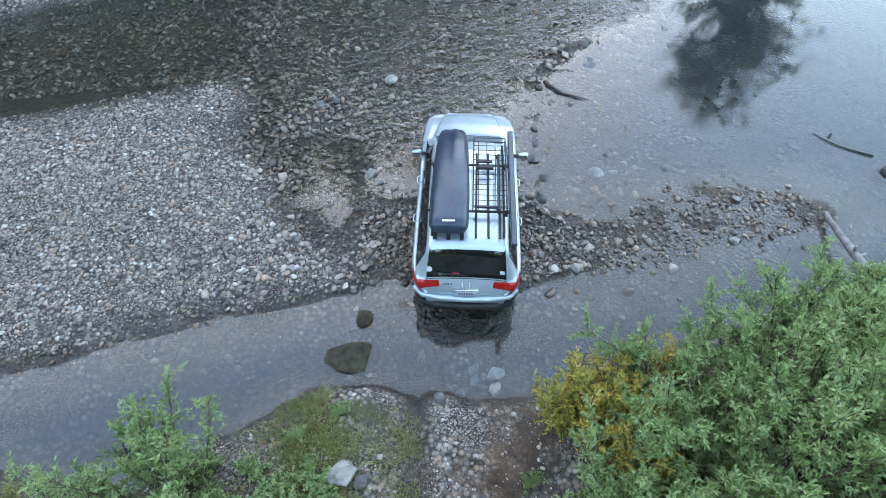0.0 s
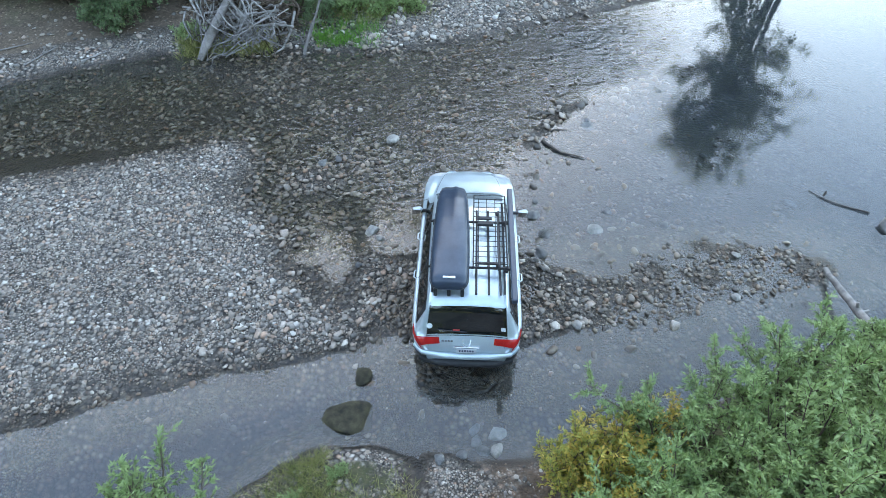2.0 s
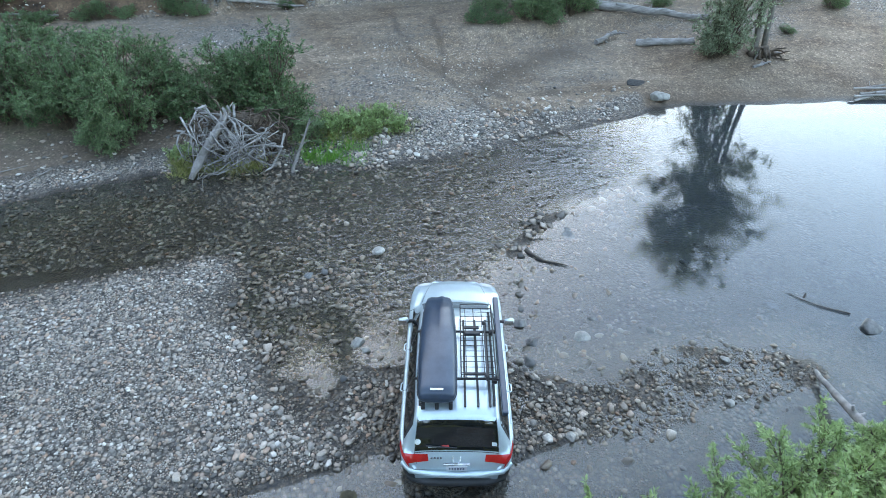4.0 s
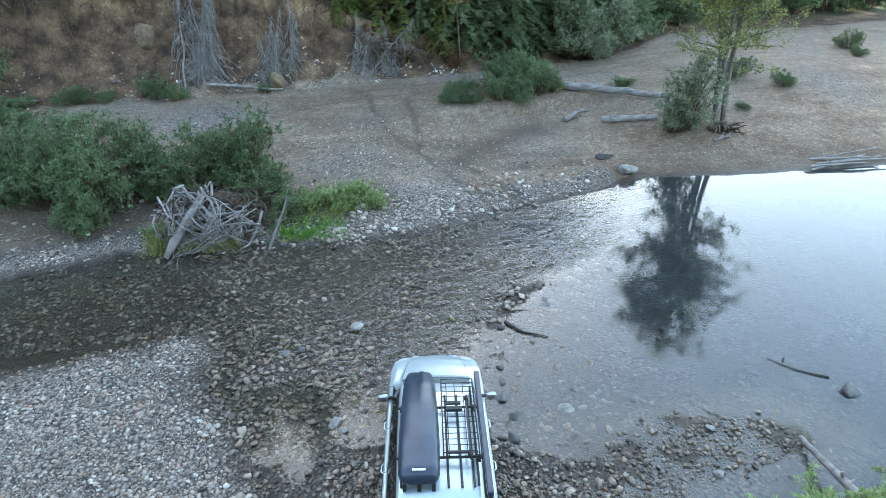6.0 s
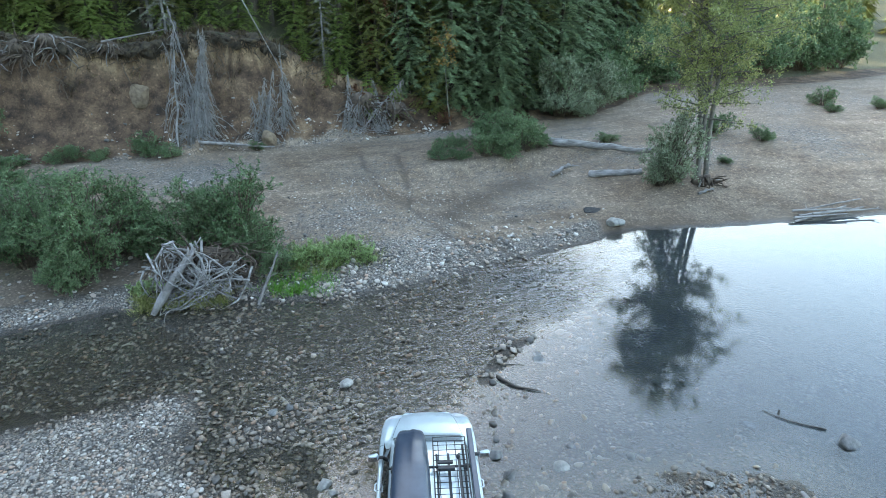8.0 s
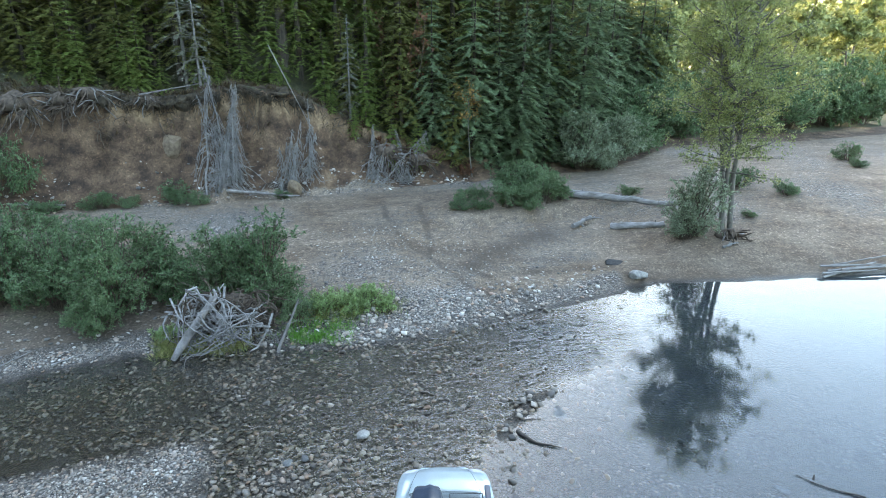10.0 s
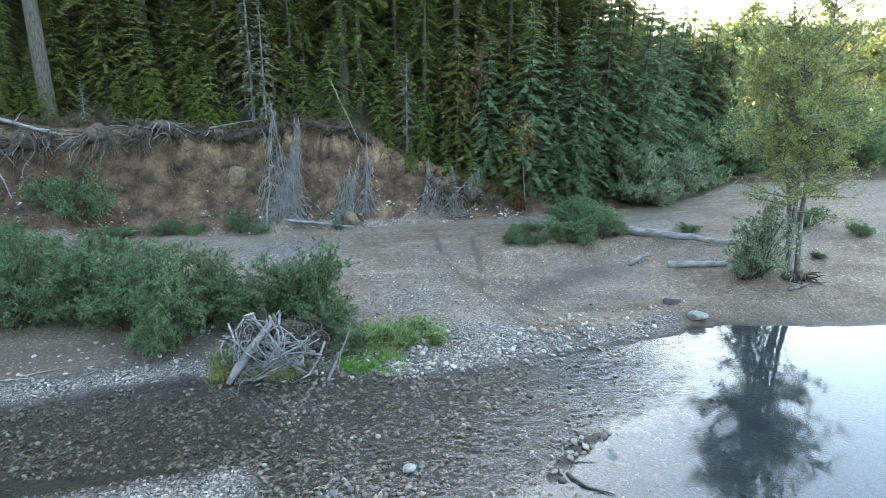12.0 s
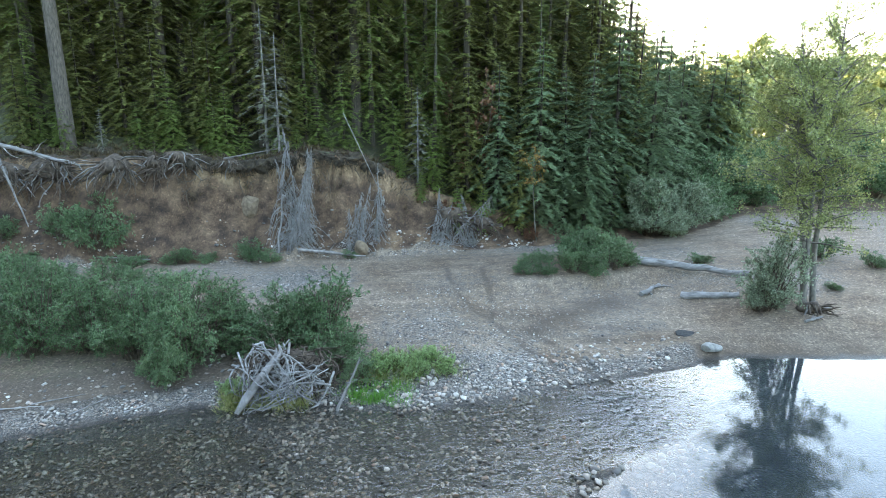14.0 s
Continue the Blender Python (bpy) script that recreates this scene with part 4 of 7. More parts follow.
def plant_top(k, x, y, top):
    """A tree whose tip reaches the height top."""
    tall = (12.5, 10.5, 22.0, 25.0, 6.0, 17.0)[k]
    plant(k, x, y, rng.uniform(0, 360), (top - float(height(np.array([x]), np.array([y]))[0])) / tall)


# edge trees: kind, x, y, size
for k, x, y, s in ((0, 9.3, 28.2, 1.0), (0, 12.8, 29.0, 0.98), (0, 6.5, 28.6, 0.82), (1, 4.4, 29.0, 0.95), (1, 7.8, 27.6, 0.62), (5, 15.6, 31.5, 0.95), (0, 15.2, 30.2, 1.15),
                   (5, 2.2, 29.6, 0.9), (1, 0.6, 28.9, 0.7), (4, -0.6, 28.3, 0.8), (4, -8.2, 27.6, 0.55), (4, -11.4, 27.4, 0.8), (4, -12.6, 27.8, 0.7), (4, -15.0, 27.6, 0.85),
                   (1, -13.6, 29.0, 0.75), (1, -16.2, 28.6, 0.7), (1, -18.4, 28.8, 0.8), (4, -5.6, 28.0, 0.7), (4, -3.9, 28.2, 0.9), (5, -2.2, 30.5, 0.95), (2, -9.6, 29.4, 0.9),
                   (5, -6.6, 29.4, 0.72), (4, -21.8, 27.2, 0.8), (4, -23.6, 27.4, 0.9), (1, -21.6, 29.6, 0.9), (5, -24.5, 29.0, 0.7), (2, 18.0, 34.0, 0.66),
                   (2, 15.6, 36.0, 0.9), (4, 2.0, 27.8, 0.75), (4, 5.4, 27.2, 0.6)):
    plant(k, x, y, rng.uniform(0, 360), s * rng.uniform(0.95, 1.05), rng.uniform(0.94, 1.08))
# taller trees behind the edge
for k, x, y, s in ((3, 6.2, 34.0, 1.0), (3, 8.6, 32.6, 1.02), (2, 10.8, 33.6, 1.08), (3, 12.6, 35.0, 1.0), (2, 7.4, 37.0, 1.15), (3, 10.0, 38.5, 1.1), (2, 14.2, 34.0, 0.92), (3, 13.6, 40.0, 0.95),
                   (2, 18.5, 45.0, 0.85)):
    plant(k, x, y, rng.uniform(0, 360), s * 0.84, rng.uniform(0.97, 1.06))
# the wood's edge falls away towards the open valley
for k, x, y, top in ((0, 18.1, 31.2, 15.7), (0, 12.5, 27.9, 12.2), (0, 11.2, 28.6, 12.8), (5, 9.8, 31.4, 18.0), (0, 20.2, 41.0, 18.2), (0, 21.0, 36.0, 15.0), (0, 22.6, 42.0, 17.7), (0, 23.9, 39.5, 15.4), (0, 25.6, 42.5, 17.0), (0, 27.6, 42.0, 15.9), (0, 17.2, 40.0, 22.0), (0, 15.4, 38.0, 23.0), (0, 18.6, 37.0, 18.0),
                     (0, 29.4, 43.0, 14.8), (0, 31.6, 44.5, 13.8), (0, 24.2, 46.0, 17.8), (0, 28.4, 47.0, 16.5), (0, 21.6, 46.5, 19.6), (0, 26.4, 48.5, 18.2), (0, 30.4, 48.0, 15.6), (0, 33.2, 48.0, 14.4), (0, 16.4, 43.5, 25.0), (0, 18.9, 44.5, 22.5), (0, 14.0, 41.0, 26.0), (0, 12.0, 39.0, 26.0), (0, 19.4, 38.8, 17.8), (4, -14.6, 27.2, 10.6), (4, -15.9, 27.0, 9.4), (4, -11.9, 26.9, 10.2), (4, -10.2, 27.3, 9.2), (4, -16.9, 27.3, 10.8),
                     (4, -3.0, 27.0, 9.0), (4, -4.6, 27.2, 8.6), (4, -6.9, 27.4, 9.3), (4, -0.2, 27.3, 7.6), (4, -21.0, 26.4, 10.5), (4, -22.6, 26.6, 9.8), (1, -24.0, 27.0, 14.0), (1, -20.8, 28.2, 15.0), (4, 1.2, 27.0, 6.2), (4, 3.6, 26.9, 5.2), (1, -7.6, 28.8, 14.5), (1, -12.6, 28.6, 15.5)):
    plant_top(k, x, y, top)
# the stand behind
for row in range(2):
    y0 = 31.5 + row * 4.6
    for x in np.arange(-32 - row * 3, 19 - row * 0.3, 3.3 + 0.35 * row):
        xx, yy = x + rng.uniform(-1.1, 1.1), y0 + rng.uniform(-1.6, 1.6) + 0.25 * max(0.0, x - 5)
        plant(int(rng.choice([2, 3, 3, 2, 5])), xx, yy, rng.uniform(0, 360), rng.uniform(0.85, 1.1) * (0.88 if xx > 6 else (1.06 if xx > -3 else 1.2)), rng.uniform(0.95, 1.12))


def far_forest():
    """The wooded valley sides far off and an added unseen belt behind the eye: many conifers of loose ragged sprays in
    one mesh.
    """
    r = np.random.RandomState(77)
    b = Build()
    spots = [(x + r.uniform(-1.2, 1.2), y + r.uniform(-1.5, 1.5)) for y in (44.5, 48, 52, 56) for x in np.arange(-42, 5.0 + 0.27 * y, 2.4)]
    for _ in range(900):
        k = r.uniform()
        if k < 0.20:
            spots.append((r.uniform(-170, -50), r.uniform(-120, 160)))
        elif k < 0.34:
            spots.append((r.uniform(-60, 40), r.uniform(58, 150)))
        elif k < 0.74:
            spots.append((r.uniform(38, 200), r.uniform(62, 200)))
        # unseen belt behind the eye, added to cut the sky light on the ground
        elif k < 0.90:
            spots.append((r.uniform(-60, 70), r.uniform(-46, -27)))
        else:
            spots.append((r.uniform(-120, 160), r.uniform(-220, -66)))
    pts = np.array(spots)
    zz = height(pts[:, 0], pts[:, 1])
    for (x, y), z in zip(pts, zz):
        seen = y > 40 and x > 15 or 42 < y < 59
        # tops beyond the view are raised to keep sky glow off the water
        h = r.uniform(11, 19) * (0.8 if x > 38 and y > 0 else (1.05 if 7 < x and y > 0 else (2.4 if 40 < y < 60 and x < 5 else 1.3)))
        if 43 < y < 60 and 4 < x < 8 + 0.30 * y:
            h = r.uniform(26, 34)
        w = h * r.uniform(0.13, 0.19)
        n = 110 if seen else 30
        u = r.uniform(0.02, 1.0, n)
        a = r.uniform(0, 6.283, n)
        rad = w * (1 - u) ** 0.8
        out = np.stack([np.cos(a), np.sin(a), 0 * a], -1)
        ln = (0.35 + 0.75 * rad) * (1.4 if seen else 2.2)
        pos = np.array([x, y, z]) + out * (rad * r.uniform(0.0, 0.5, n))[:, None]
        pos[:, 2] += u * h
        way = out + r.normal(0, 0.3, (n, 3)) + np.array([0, 0, -0.35])
        sprays(b, pos, way, ln, ln * 0.7, r)
        tube(b, [(x, y, z - 0.5), (x, y, z + h)], [0.2, 0.03], 4, False)
    o = part("far_forest", b, M_FIR)
    return tagged(o, "far conifer woods on the valley sides and an unseen belt behind the viewpoint", "forest", kind="stuff")


far_forest()

# --- willows and shrubs
near_willow = make_bush("willow_bush", 101, 1.55, 2.4, 38, 30, 24, 0.088, 0.028, M_WILLOW, "green willow bush with narrow leaves beside the ford", "bush", "willows by the ford")
put(near_willow, 4.9, -9.2, 0, 1.0, first=True)
for x, y, t, s, h in ((6.7, -8.5, 70, 1.05, 1.0), (8.7, -7.9, 150, 0.95, 0.85), (6.2, -10.2, 200, 1.1, 1.0), (8.4, -9.8, 20, 1.2, 1.0), (10.4, -7.8, 290, 0.85, 0.75), (4.0, -10.4, 250, 0.95, 1.0)):
    put(near_willow, x, y, t, s, h)
yellow_willow = make_bush("yellowing_bush", 102, 0.8, 1.5, 18, 18, 15, 0.085, 0.026, M_YELLOW, "yellowing willow shrub at the edge of the track", "bush")
put(yellow_willow, 3.75, -8.55, 0, 1.15, first=True)
put(yellow_willow, 3.75, -9.5, 140, 1.1)
put(yellow_willow, 3.45, -8.75, 200, 0.95)
put(yellow_willow, 4.3, -8.3, 60, 1.1)
sapling = make_bush("willow_sapling", 103, 0.85, 1.4, 20, 20, 16, 0.08, 0.025, M_WILLOW, "small grey-green willow sapling on the near bank", "bush")
put(sapling, -2.85, -9.0, 0, 1.3, first=True)
put(sapling, -4.0, -9.7, 90, 1.0)
thicket = make_dome("willow_thicket_bush", 104, 1.9, 2.5, 78, 13, 15, 0.115, 0.044, M_WILLOWGREY, "rounded grey-green willow bush on the far gravel bank", "bush", "willow thicket")
put(thicket, -7.7, 8.6, 0, 1.12, 1.05, first=True)
for x, y, t, s, h in ((-9.6, 9.3, 80, 1.0, 1.05), (-6.6, 9.9, 150, 0.95, 1.1), (-11.6, 9.9, 220, 1.05, 1.0), (-13.4, 9.6, 300, 1.1, 1.1), (-15.4, 10.6, 30, 1.15, 1.1), (-17.6, 11.0, 110, 1.2, 1.05), (-20.0, 11.6, 170, 1.2, 1.0),
                      (-9.2, 11.6, 250, 0.95, 0.95), (-12.6, 12.2, 340, 1.1, 0.9), (-16.4, 13.4, 60, 1.1, 0.9), (-7.9, 7.5, 20, 0.66, 0.9), (-22.6, 12.6, 140, 1.2, 1.0)):
    put(thicket, x, y, t, s, h)
shore_willow = make_dome("willow_bush", 114, 1.3, 2.6, 62, 13, 15, 0.11, 0.045, M_WILLOWGREY, "upright grey-green willow bush behind the driftwood roots", "bush", "willow thicket")
put(shore_willow, -2.7, 9.2, 0, 1.22, 1.12, first=True)
for x, y, t, s, h in ((-1.9, 8.2, 90, 0.72, 0.95), (-4.1, 9.8, 200, 1.0, 1.05), (-5.3, 9.0, 60, 0.9, 0.95), (-1.2, 7.3, 310, 0.5, 0.9)):
    put(shore_willow, x, y, t, s, h)

# ---------------------------------------------------------------- the car in the ford
M_PAINT = surface("silver_blue_car_paint", (0.54, 0.64, 0.69), (0.60, 0.70, 0.74), 3, 0.30, metal=0.45, bumpy=0.0, fine=300, coat=0.6)
M_BLACK = surface("black_plastic", (0.018, 0.019, 0.021), (0.035, 0.036, 0.04), 12, 0.55, bumpy=0.15, fine=200)
M_BOX = surface("dusty_black_roof_box_shell", (0.028, 0.042, 0.066), (0.046, 0.066, 0.098), 4, 0.30, bumpy=0.1, fine=120)
M_RUBBER = surface("tyre_rubber", (0.015, 0.015, 0.016), (0.035, 0.034, 0.033), 14, 0.85, bumpy=0.3)
M_ALLOY = surface("alloy_wheel_metal", (0.5, 0.5, 0.51), (0.62, 0.62, 0.63), 10, 0.35, metal=0.9, bumpy=0.0)
M_CHROME = surface("bright_metal_trim", (0.7, 0.71, 0.72), (0.78, 0.78, 0.79), 10, 0.2, metal=1.0, bumpy=0.0)
M_REDLAMP = surface("red_lamp_lens", (0.38, 0.012, 0.012), (0.55, 0.02, 0.02), 9, 0.18, bumpy=0.0, coat=0.5)
M_CLEARLAMP = surface("clear_lamp_lens", (0.55, 0.57, 0.58), (0.72, 0.73, 0.74), 12, 0.12, bumpy=0.0)
M_GLASS = surface("tinted_car_glass", (0.008, 0.010, 0.011), (0.014, 0.016, 0.017), 5, 0.05, bumpy=0.0, spec=0.18)
M_REARGLASS = surface("mirrored_rear_glass", (0.008, 0.010, 0.011), (0.014, 0.016, 0.017), 5, 0.03, bumpy=0.0, spec=1.0)
M_SEAM = surface("dark_panel_gap", (0.02, 0.022, 0.024), (0.03, 0.032, 0.034), 9, 0.7, bumpy=0.0)
M_PLATE = surface("white_plate_enamel", (0.66, 0.67, 0.69), (0.74, 0.75, 0.77), 12, 0.4, bumpy=0.0)
M_INK = surface("dark_blue_ink", (0.03, 0.04, 0.09), (0.05, 0.06, 0.12), 12, 0.5, bumpy=0.0)
M_STICKER = surface("white_sticker", (0.6, 0.64, 0.62), (0.74, 0.77, 0.75), 12, 0.5, bumpy=0.0)
M_REDSTICKER = surface("red_sticker", (0.5, 0.05, 0.05), (0.6, 0.08, 0.07), 12, 0.5, bumpy=0.0)

# lengthwise stations: y, half width, bottom, shoulder, cabin foot, cabin top half width, top
HULL = np.array([
    (-2.40, 0.68, 0.46, 0.74, 0.70, 0.60, 0.80), (-2.36, 0.78, 0.42, 0.88, 0.79, 0.68, 0.93), (-2.30, 0.85, 0.39, 0.96, 0.83, 0.70, 1.03),
    (-2.24, 0.885, 0.37, 0.99, 0.845, 0.695, 1.13), (-2.16, 0.912, 0.35, 1.00, 0.86, 0.68, 1.32), (-2.08, 0.93, 0.34, 1.01, 0.865, 0.66, 1.50),
    (-2.00, 0.943, 0.33, 1.02, 0.87, 0.645, 1.60), (-1.90, 0.955, 0.32, 1.02, 0.875, 0.64, 1.642), (-1.70, 0.96, 0.30, 1.02, 0.88, 0.64, 1.662),
    (-1.0, 0.965, 0.29, 1.02, 0.885, 0.655, 1.685), (-0.3, 0.965, 0.29, 1.01, 0.885, 0.66, 1.695),
    (0.20, 0.965, 0.29, 1.005, 0.885, 0.655, 1.675), (0.50, 0.965, 0.29, 1.0, 0.88, 0.645, 1.615), (0.85, 0.965, 0.29, 0.995, 0.87, 0.665, 1.38),
    (1.20, 0.965, 0.29, 0.99, 0.86, 0.70, 1.125), (1.32, 0.965, 0.30, 0.985, 0.85, 0.71, 1.065), (1.70, 0.945, 0.31, 0.96, 0.80, 0.64, 1.02),
    (2.0, 0.895, 0.34, 0.90, 0.74, 0.57, 0.965), (2.2, 0.80, 0.38, 0.82, 0.65, 0.48, 0.88), (2.33, 0.67, 0.43, 0.72, 0.53, 0.38, 0.79), (2.43, 0.46, 0.47, 0.60, 0.37, 0.26, 0.66)])


def hull_point(y, v, side=1.0):
    """A point of the car's skin: y along, v from 0 (keel) over the side to 11 (middle of the top)."""
    y, v = np.asarray(y, float), np.asarray(v, float)
    w, zb, zs, wg, wt, zt = (np.interp(y, HULL[:, 0], HULL[:, k]) for k in range(1, 7))
    px = np.stack([0 * w, 0.80 * w, 0.965 * w, w * 0.995, w, 0.992 * w, 0.965 * w, wg, wt + 0.035, wt - 0.055, wt * 0.55, 0 * w], -1)
    pz = np.stack([zb, zb, zb + 0.07, zb + 0.24, zs - 0.17, zs - 0.045, zs + 0.005, zs + 0.035, zt - 0.075, zt - 0.012, zt + 0.016, zt + 0.026], -1)
    pz = np.maximum.accumulate(pz, axis=-1)
    i = np.clip(np.floor(v).astype(int), 0, 10)
    t = v - i

    def cr(p):
        g = lambda k: np.take_along_axis(p, np.clip(k, 0, 11)[..., None], -1)[..., 0]
        a, b, c, d = g(i - 1), g(i), g(i + 1), g(i + 2)
        m1, m2 = 0.32 * (c - a), 0.32 * (d - b)
        return (2 * t ** 3 - 3 * t ** 2 + 1) * b + (t ** 3 - 2 * t ** 2 + t) * m1 + (-2 * t ** 3 + 3 * t ** 2) * c + (t ** 3 - t ** 2) * m2

    return np.stack([cr(px) * side, y, cr(pz)], -1)


def skin(y0, y1, v0, v1, ny, nv, side=1.0, lift=0.0):
    """A patch of the skin as a grid; the y limits may be given as functions of v."""
    V = np.linspace(v0, v1, nv)
    U = np.linspace(0, 1, ny)
    lo = y0(V) if callable(y0) else np.full(nv, y0)
    hi = y1(V) if callable(y1) else np.full(nv, y1)
    Y = lo[None] + (hi - lo)[None] * U[:, None]
    VV = np.broadcast_to(V, Y.shape)
    P = hull_point(Y, VV, side)
    if lift:
        e = 0.01
        a = hull_point(Y + e, VV, side) - hull_point(Y - e, VV, side)
        b = hull_point(Y, np.minimum(VV + e, 11), side) - hull_point(Y, VV - e, side)
        nrm = np.cross(a, b) * side
        nrm /= np.linalg.norm(nrm, axis=-1)[..., None] + 1e-9
        out = np.stack([P[..., 0], 0 * P[..., 0], P[..., 2] - 0.7], -1)
        s = np.sign((nrm * out).sum(-1))[..., None]
        P = P + nrm * np.where(s == 0, 1, s) * lift
    i, j = np.arange(ny - 1)[:, None] * nv, np.arange(nv - 1)[None]
    f = np.stack([i + j, i + j + 1, i + nv + j + 1, i + nv + j], -1).reshape(-1, 4)
    if side > 0:
        f = f[:, ::-1]
    return P.reshape(-1, 3), f


def box_bm(x0, x1, y0, y1, z0, z1, bevel=0.01, seg=2):
    bm = bmesh.new()
    bmesh.ops.create_cube(bm, size=1.0)
    for v in bm.verts:
        v.co = ((x0 + x1) / 2 + v.co.x * (x1 - x0), (y0 + y1) / 2 + v.co.y * (y1 - y0), (z0 + z1) / 2 + v.co.z * (z1 - z0))
    if bevel:
        bmesh.ops.bevel(bm, geom=bm.edges[:], offset=bevel, segments=seg, affect="EDGES", profile=0.6)
    return bm


def wheel(car, x, y, turn=0.0):
    """A tyre on an alloy rim, a part with parts of its own."""
    s = 1 if x > 0 else -1
    prof = [(0.245, -0.115), (0.30, -0.125), (0.345, -0.12), (0.368, -0.09), (0.372, 0.0), (0.368, 0.09), (0.345, 0.12), (0.30, 0.125), (0.245, 0.115)]
    a = np.linspace(0, 2 * math.pi, 36, endpoint=False)
    v = np.array([[(o, r * math.cos(t), r * math.sin(t)) for t in a] for r, o in prof])
    k = len(prof)
    i, j = np.arange(k)[:, None] * 36, np.arange(36)[None]
    f = np.stack([i + j, i + (j + 1) % 36, ((i // 36 + 1) % k) * 36 + (j + 1) % 36, ((i // 36 + 1) % k) * 36 + j], -1).reshape(-1, 4)
    tyre = part("wheel", Build().add(v, f), M_RUBBER, car, "black rubber tyre on a five-spoke alloy rim", smooth=True)
    tyre.matrix_basis = pose(x, y, 0.372, 0, 0, turn)
    b = Build()
    ring = np.array([[(o * s, r * math.cos(t), r * math.sin(t)) for t in a] for r, o in ((0.25, 0.11), (0.225, 0.12), (0.215, 0.05), (0.06, 0.03))])
    i, j = np.arange(3)[:, None] * 36, np.arange(36)[None]
    b.add(ring, np.stack([i + j, i + (j + 1) % 36, i + 36 + (j + 1) % 36, i + 36 + j], -1).reshape(-1, 4))
    for q in range(5):
        t = 2 * math.pi * q / 5
        for d in (-0.16, 0.16):
            tube(b, [(0.09 * s, 0.05 * math.cos(t), 0.05 * math.sin(t)), (0.105 * s, 0.14 * math.cos(t + d), 0.14 * math.sin(t + d)), (0.11 * s, 0.225 * math.cos(t + d), 0.225 * math.sin(t + d))], 0.02, 5)
    tube(b, [(0.03 * s, 0, 0), (0.11 * s, 0, 0)], 0.055, 14)
    part("rim", b, M_ALLOY, tyre, "silver alloy rim", smooth=True)


def make_car():
    car = thing("car", Matrix.LocRotScale(CAR_AT[:3], Euler((0, 0, radians(CAR_AT[3]))), (1.03, 1.03, 1.03)),
                "silver-blue estate off-road car standing in the shallow ford", "car")
    b = Build()
    ys = np.concatenate([np.linspace(-2.40, -1.86, 22), np.linspace(-1.82, 2.22, 86), np.linspace(2.25, 2.43, 8)])
    vs = np.linspace(0, 11, 56)
    for side in (1.0, -1.0):
        Y, V = np.meshgrid(ys, vs, indexing="ij")
        P = hull_point(Y, V, side)
        nv = len(vs)
        i, j = np.arange(len(ys) - 1)[:, None] * nv, np.arange(nv - 1)[None]
        f = np.stack([i + j, i + j + 1, i + nv + j + 1, i + nv + j], -1).reshape(-1, 4)
        if side > 0:
            f = f[:, ::-1]
        P = P.reshape(-1, 3)
        c = P[f].mean(1)
        hole = np.zeros(len(f), bool)
        for wy in (-1.43, 1.43):
            hole |= (np.hypot(c[:, 1] - wy, c[:, 2] - 0.39) < 0.435) & (np.abs(c[:, 0]) > 0.5)
        b.add(P, f[~hole])
        for end in (0, len(ys) - 1):  # close the ends
            ring = P.reshape(len(ys), nv, 3)[end]
            mid = ring.copy()
            mid[:, 0] = 0
            q = np.arange(nv - 1)
            fc = np.stack([q, q + 1, nv + q + 1, nv + q], -1)
            b.add(np.concatenate([ring, mid]), fc if (side > 0) == (end == 0) else fc[:, ::-1])
    bm = bmesh.new()
    bm.from_mesh(b.mesh("body"))
    bmesh.ops.remove_doubles(bm, verts=bm.verts[:], dist=0.0015)
    part("body", bm, M_PAINT, car, smooth=True)
    # dark lower cladding, arches
    for side in (1.0, -1.0):
        c = Build()
        c.add(*skin(-0.98, 0.98, 1.2, 3.0, 12, 6, side, 0.006))
        part("sill", c, M_BLACK, car, "black plastic sill", smooth=True)
        c = Build()
        c.add(*skin(-1.0, 1.0, 3.02, 3.22, 12, 3, side, 0.008))
        part("side_moulding", c, M_CHROME, car, smooth=True)
        for wy in (-1.43, 1.43):
            a = np.linspace(-0.25, math.pi + 0.25, 22)
            c = Build()
            p = np.stack([0 * a + 0.945 * side, wy + 0.44 * np.cos(a), 0.39 + 0.44 * np.sin(a)], -1)
            tube(c, p, 0.024, 6)
            part("wheel_arch", c, M_BLACK, car, "black arch lip", smooth=True)
            well = Build()
            a = np.linspace(0, math.pi, 14)
            o = np.stack([0 * a + 0.90 * side, wy + 0.43 * np.cos(a), 0.39 + 0.43 * np.sin(a)], -1)
            q = o.copy()
            q[:, 0] = 0.55 * side
            j = np.arange(13)
            well.add(np.concatenate([o, q]), np.stack([j, j + 1, 15 + j, 14 + j], -1))
            part("wheel_well", well, M_BLACK, car)
    b = Build().add(*skin(-2.405, -2.2, 1.0, 2.9, 8, 6, 1.0, 0.012)).add(*skin(-2.405, -2.2, 1.0, 2.9, 8, 6, -1.0, 0.012))
    tube(b, [(-0.80, -2.30, 0.46), (-0.5, -2.41, 0.46), (0, -2.425, 0.46), (0.5, -2.41, 0.46), (0.80, -2.30, 0.46)], 0.075, 8)
    part("rear_bumper", b, M_BLACK, car, "black plastic rear bumper base", smooth=True)
    b = Build()
    tube(b, [(-0.88, -2.22, 0.70), (-0.75, -2.37, 0.70), (-0.4, -2.435, 0.70), (0, -2.45, 0.70), (0.4, -2.435, 0.70), (0.75, -2.37, 0.70), (0.88, -2.22, 0.70)], 0.055, 10)
    part("bumper_step", b, M_PAINT, car, smooth=True)
    b = Build()
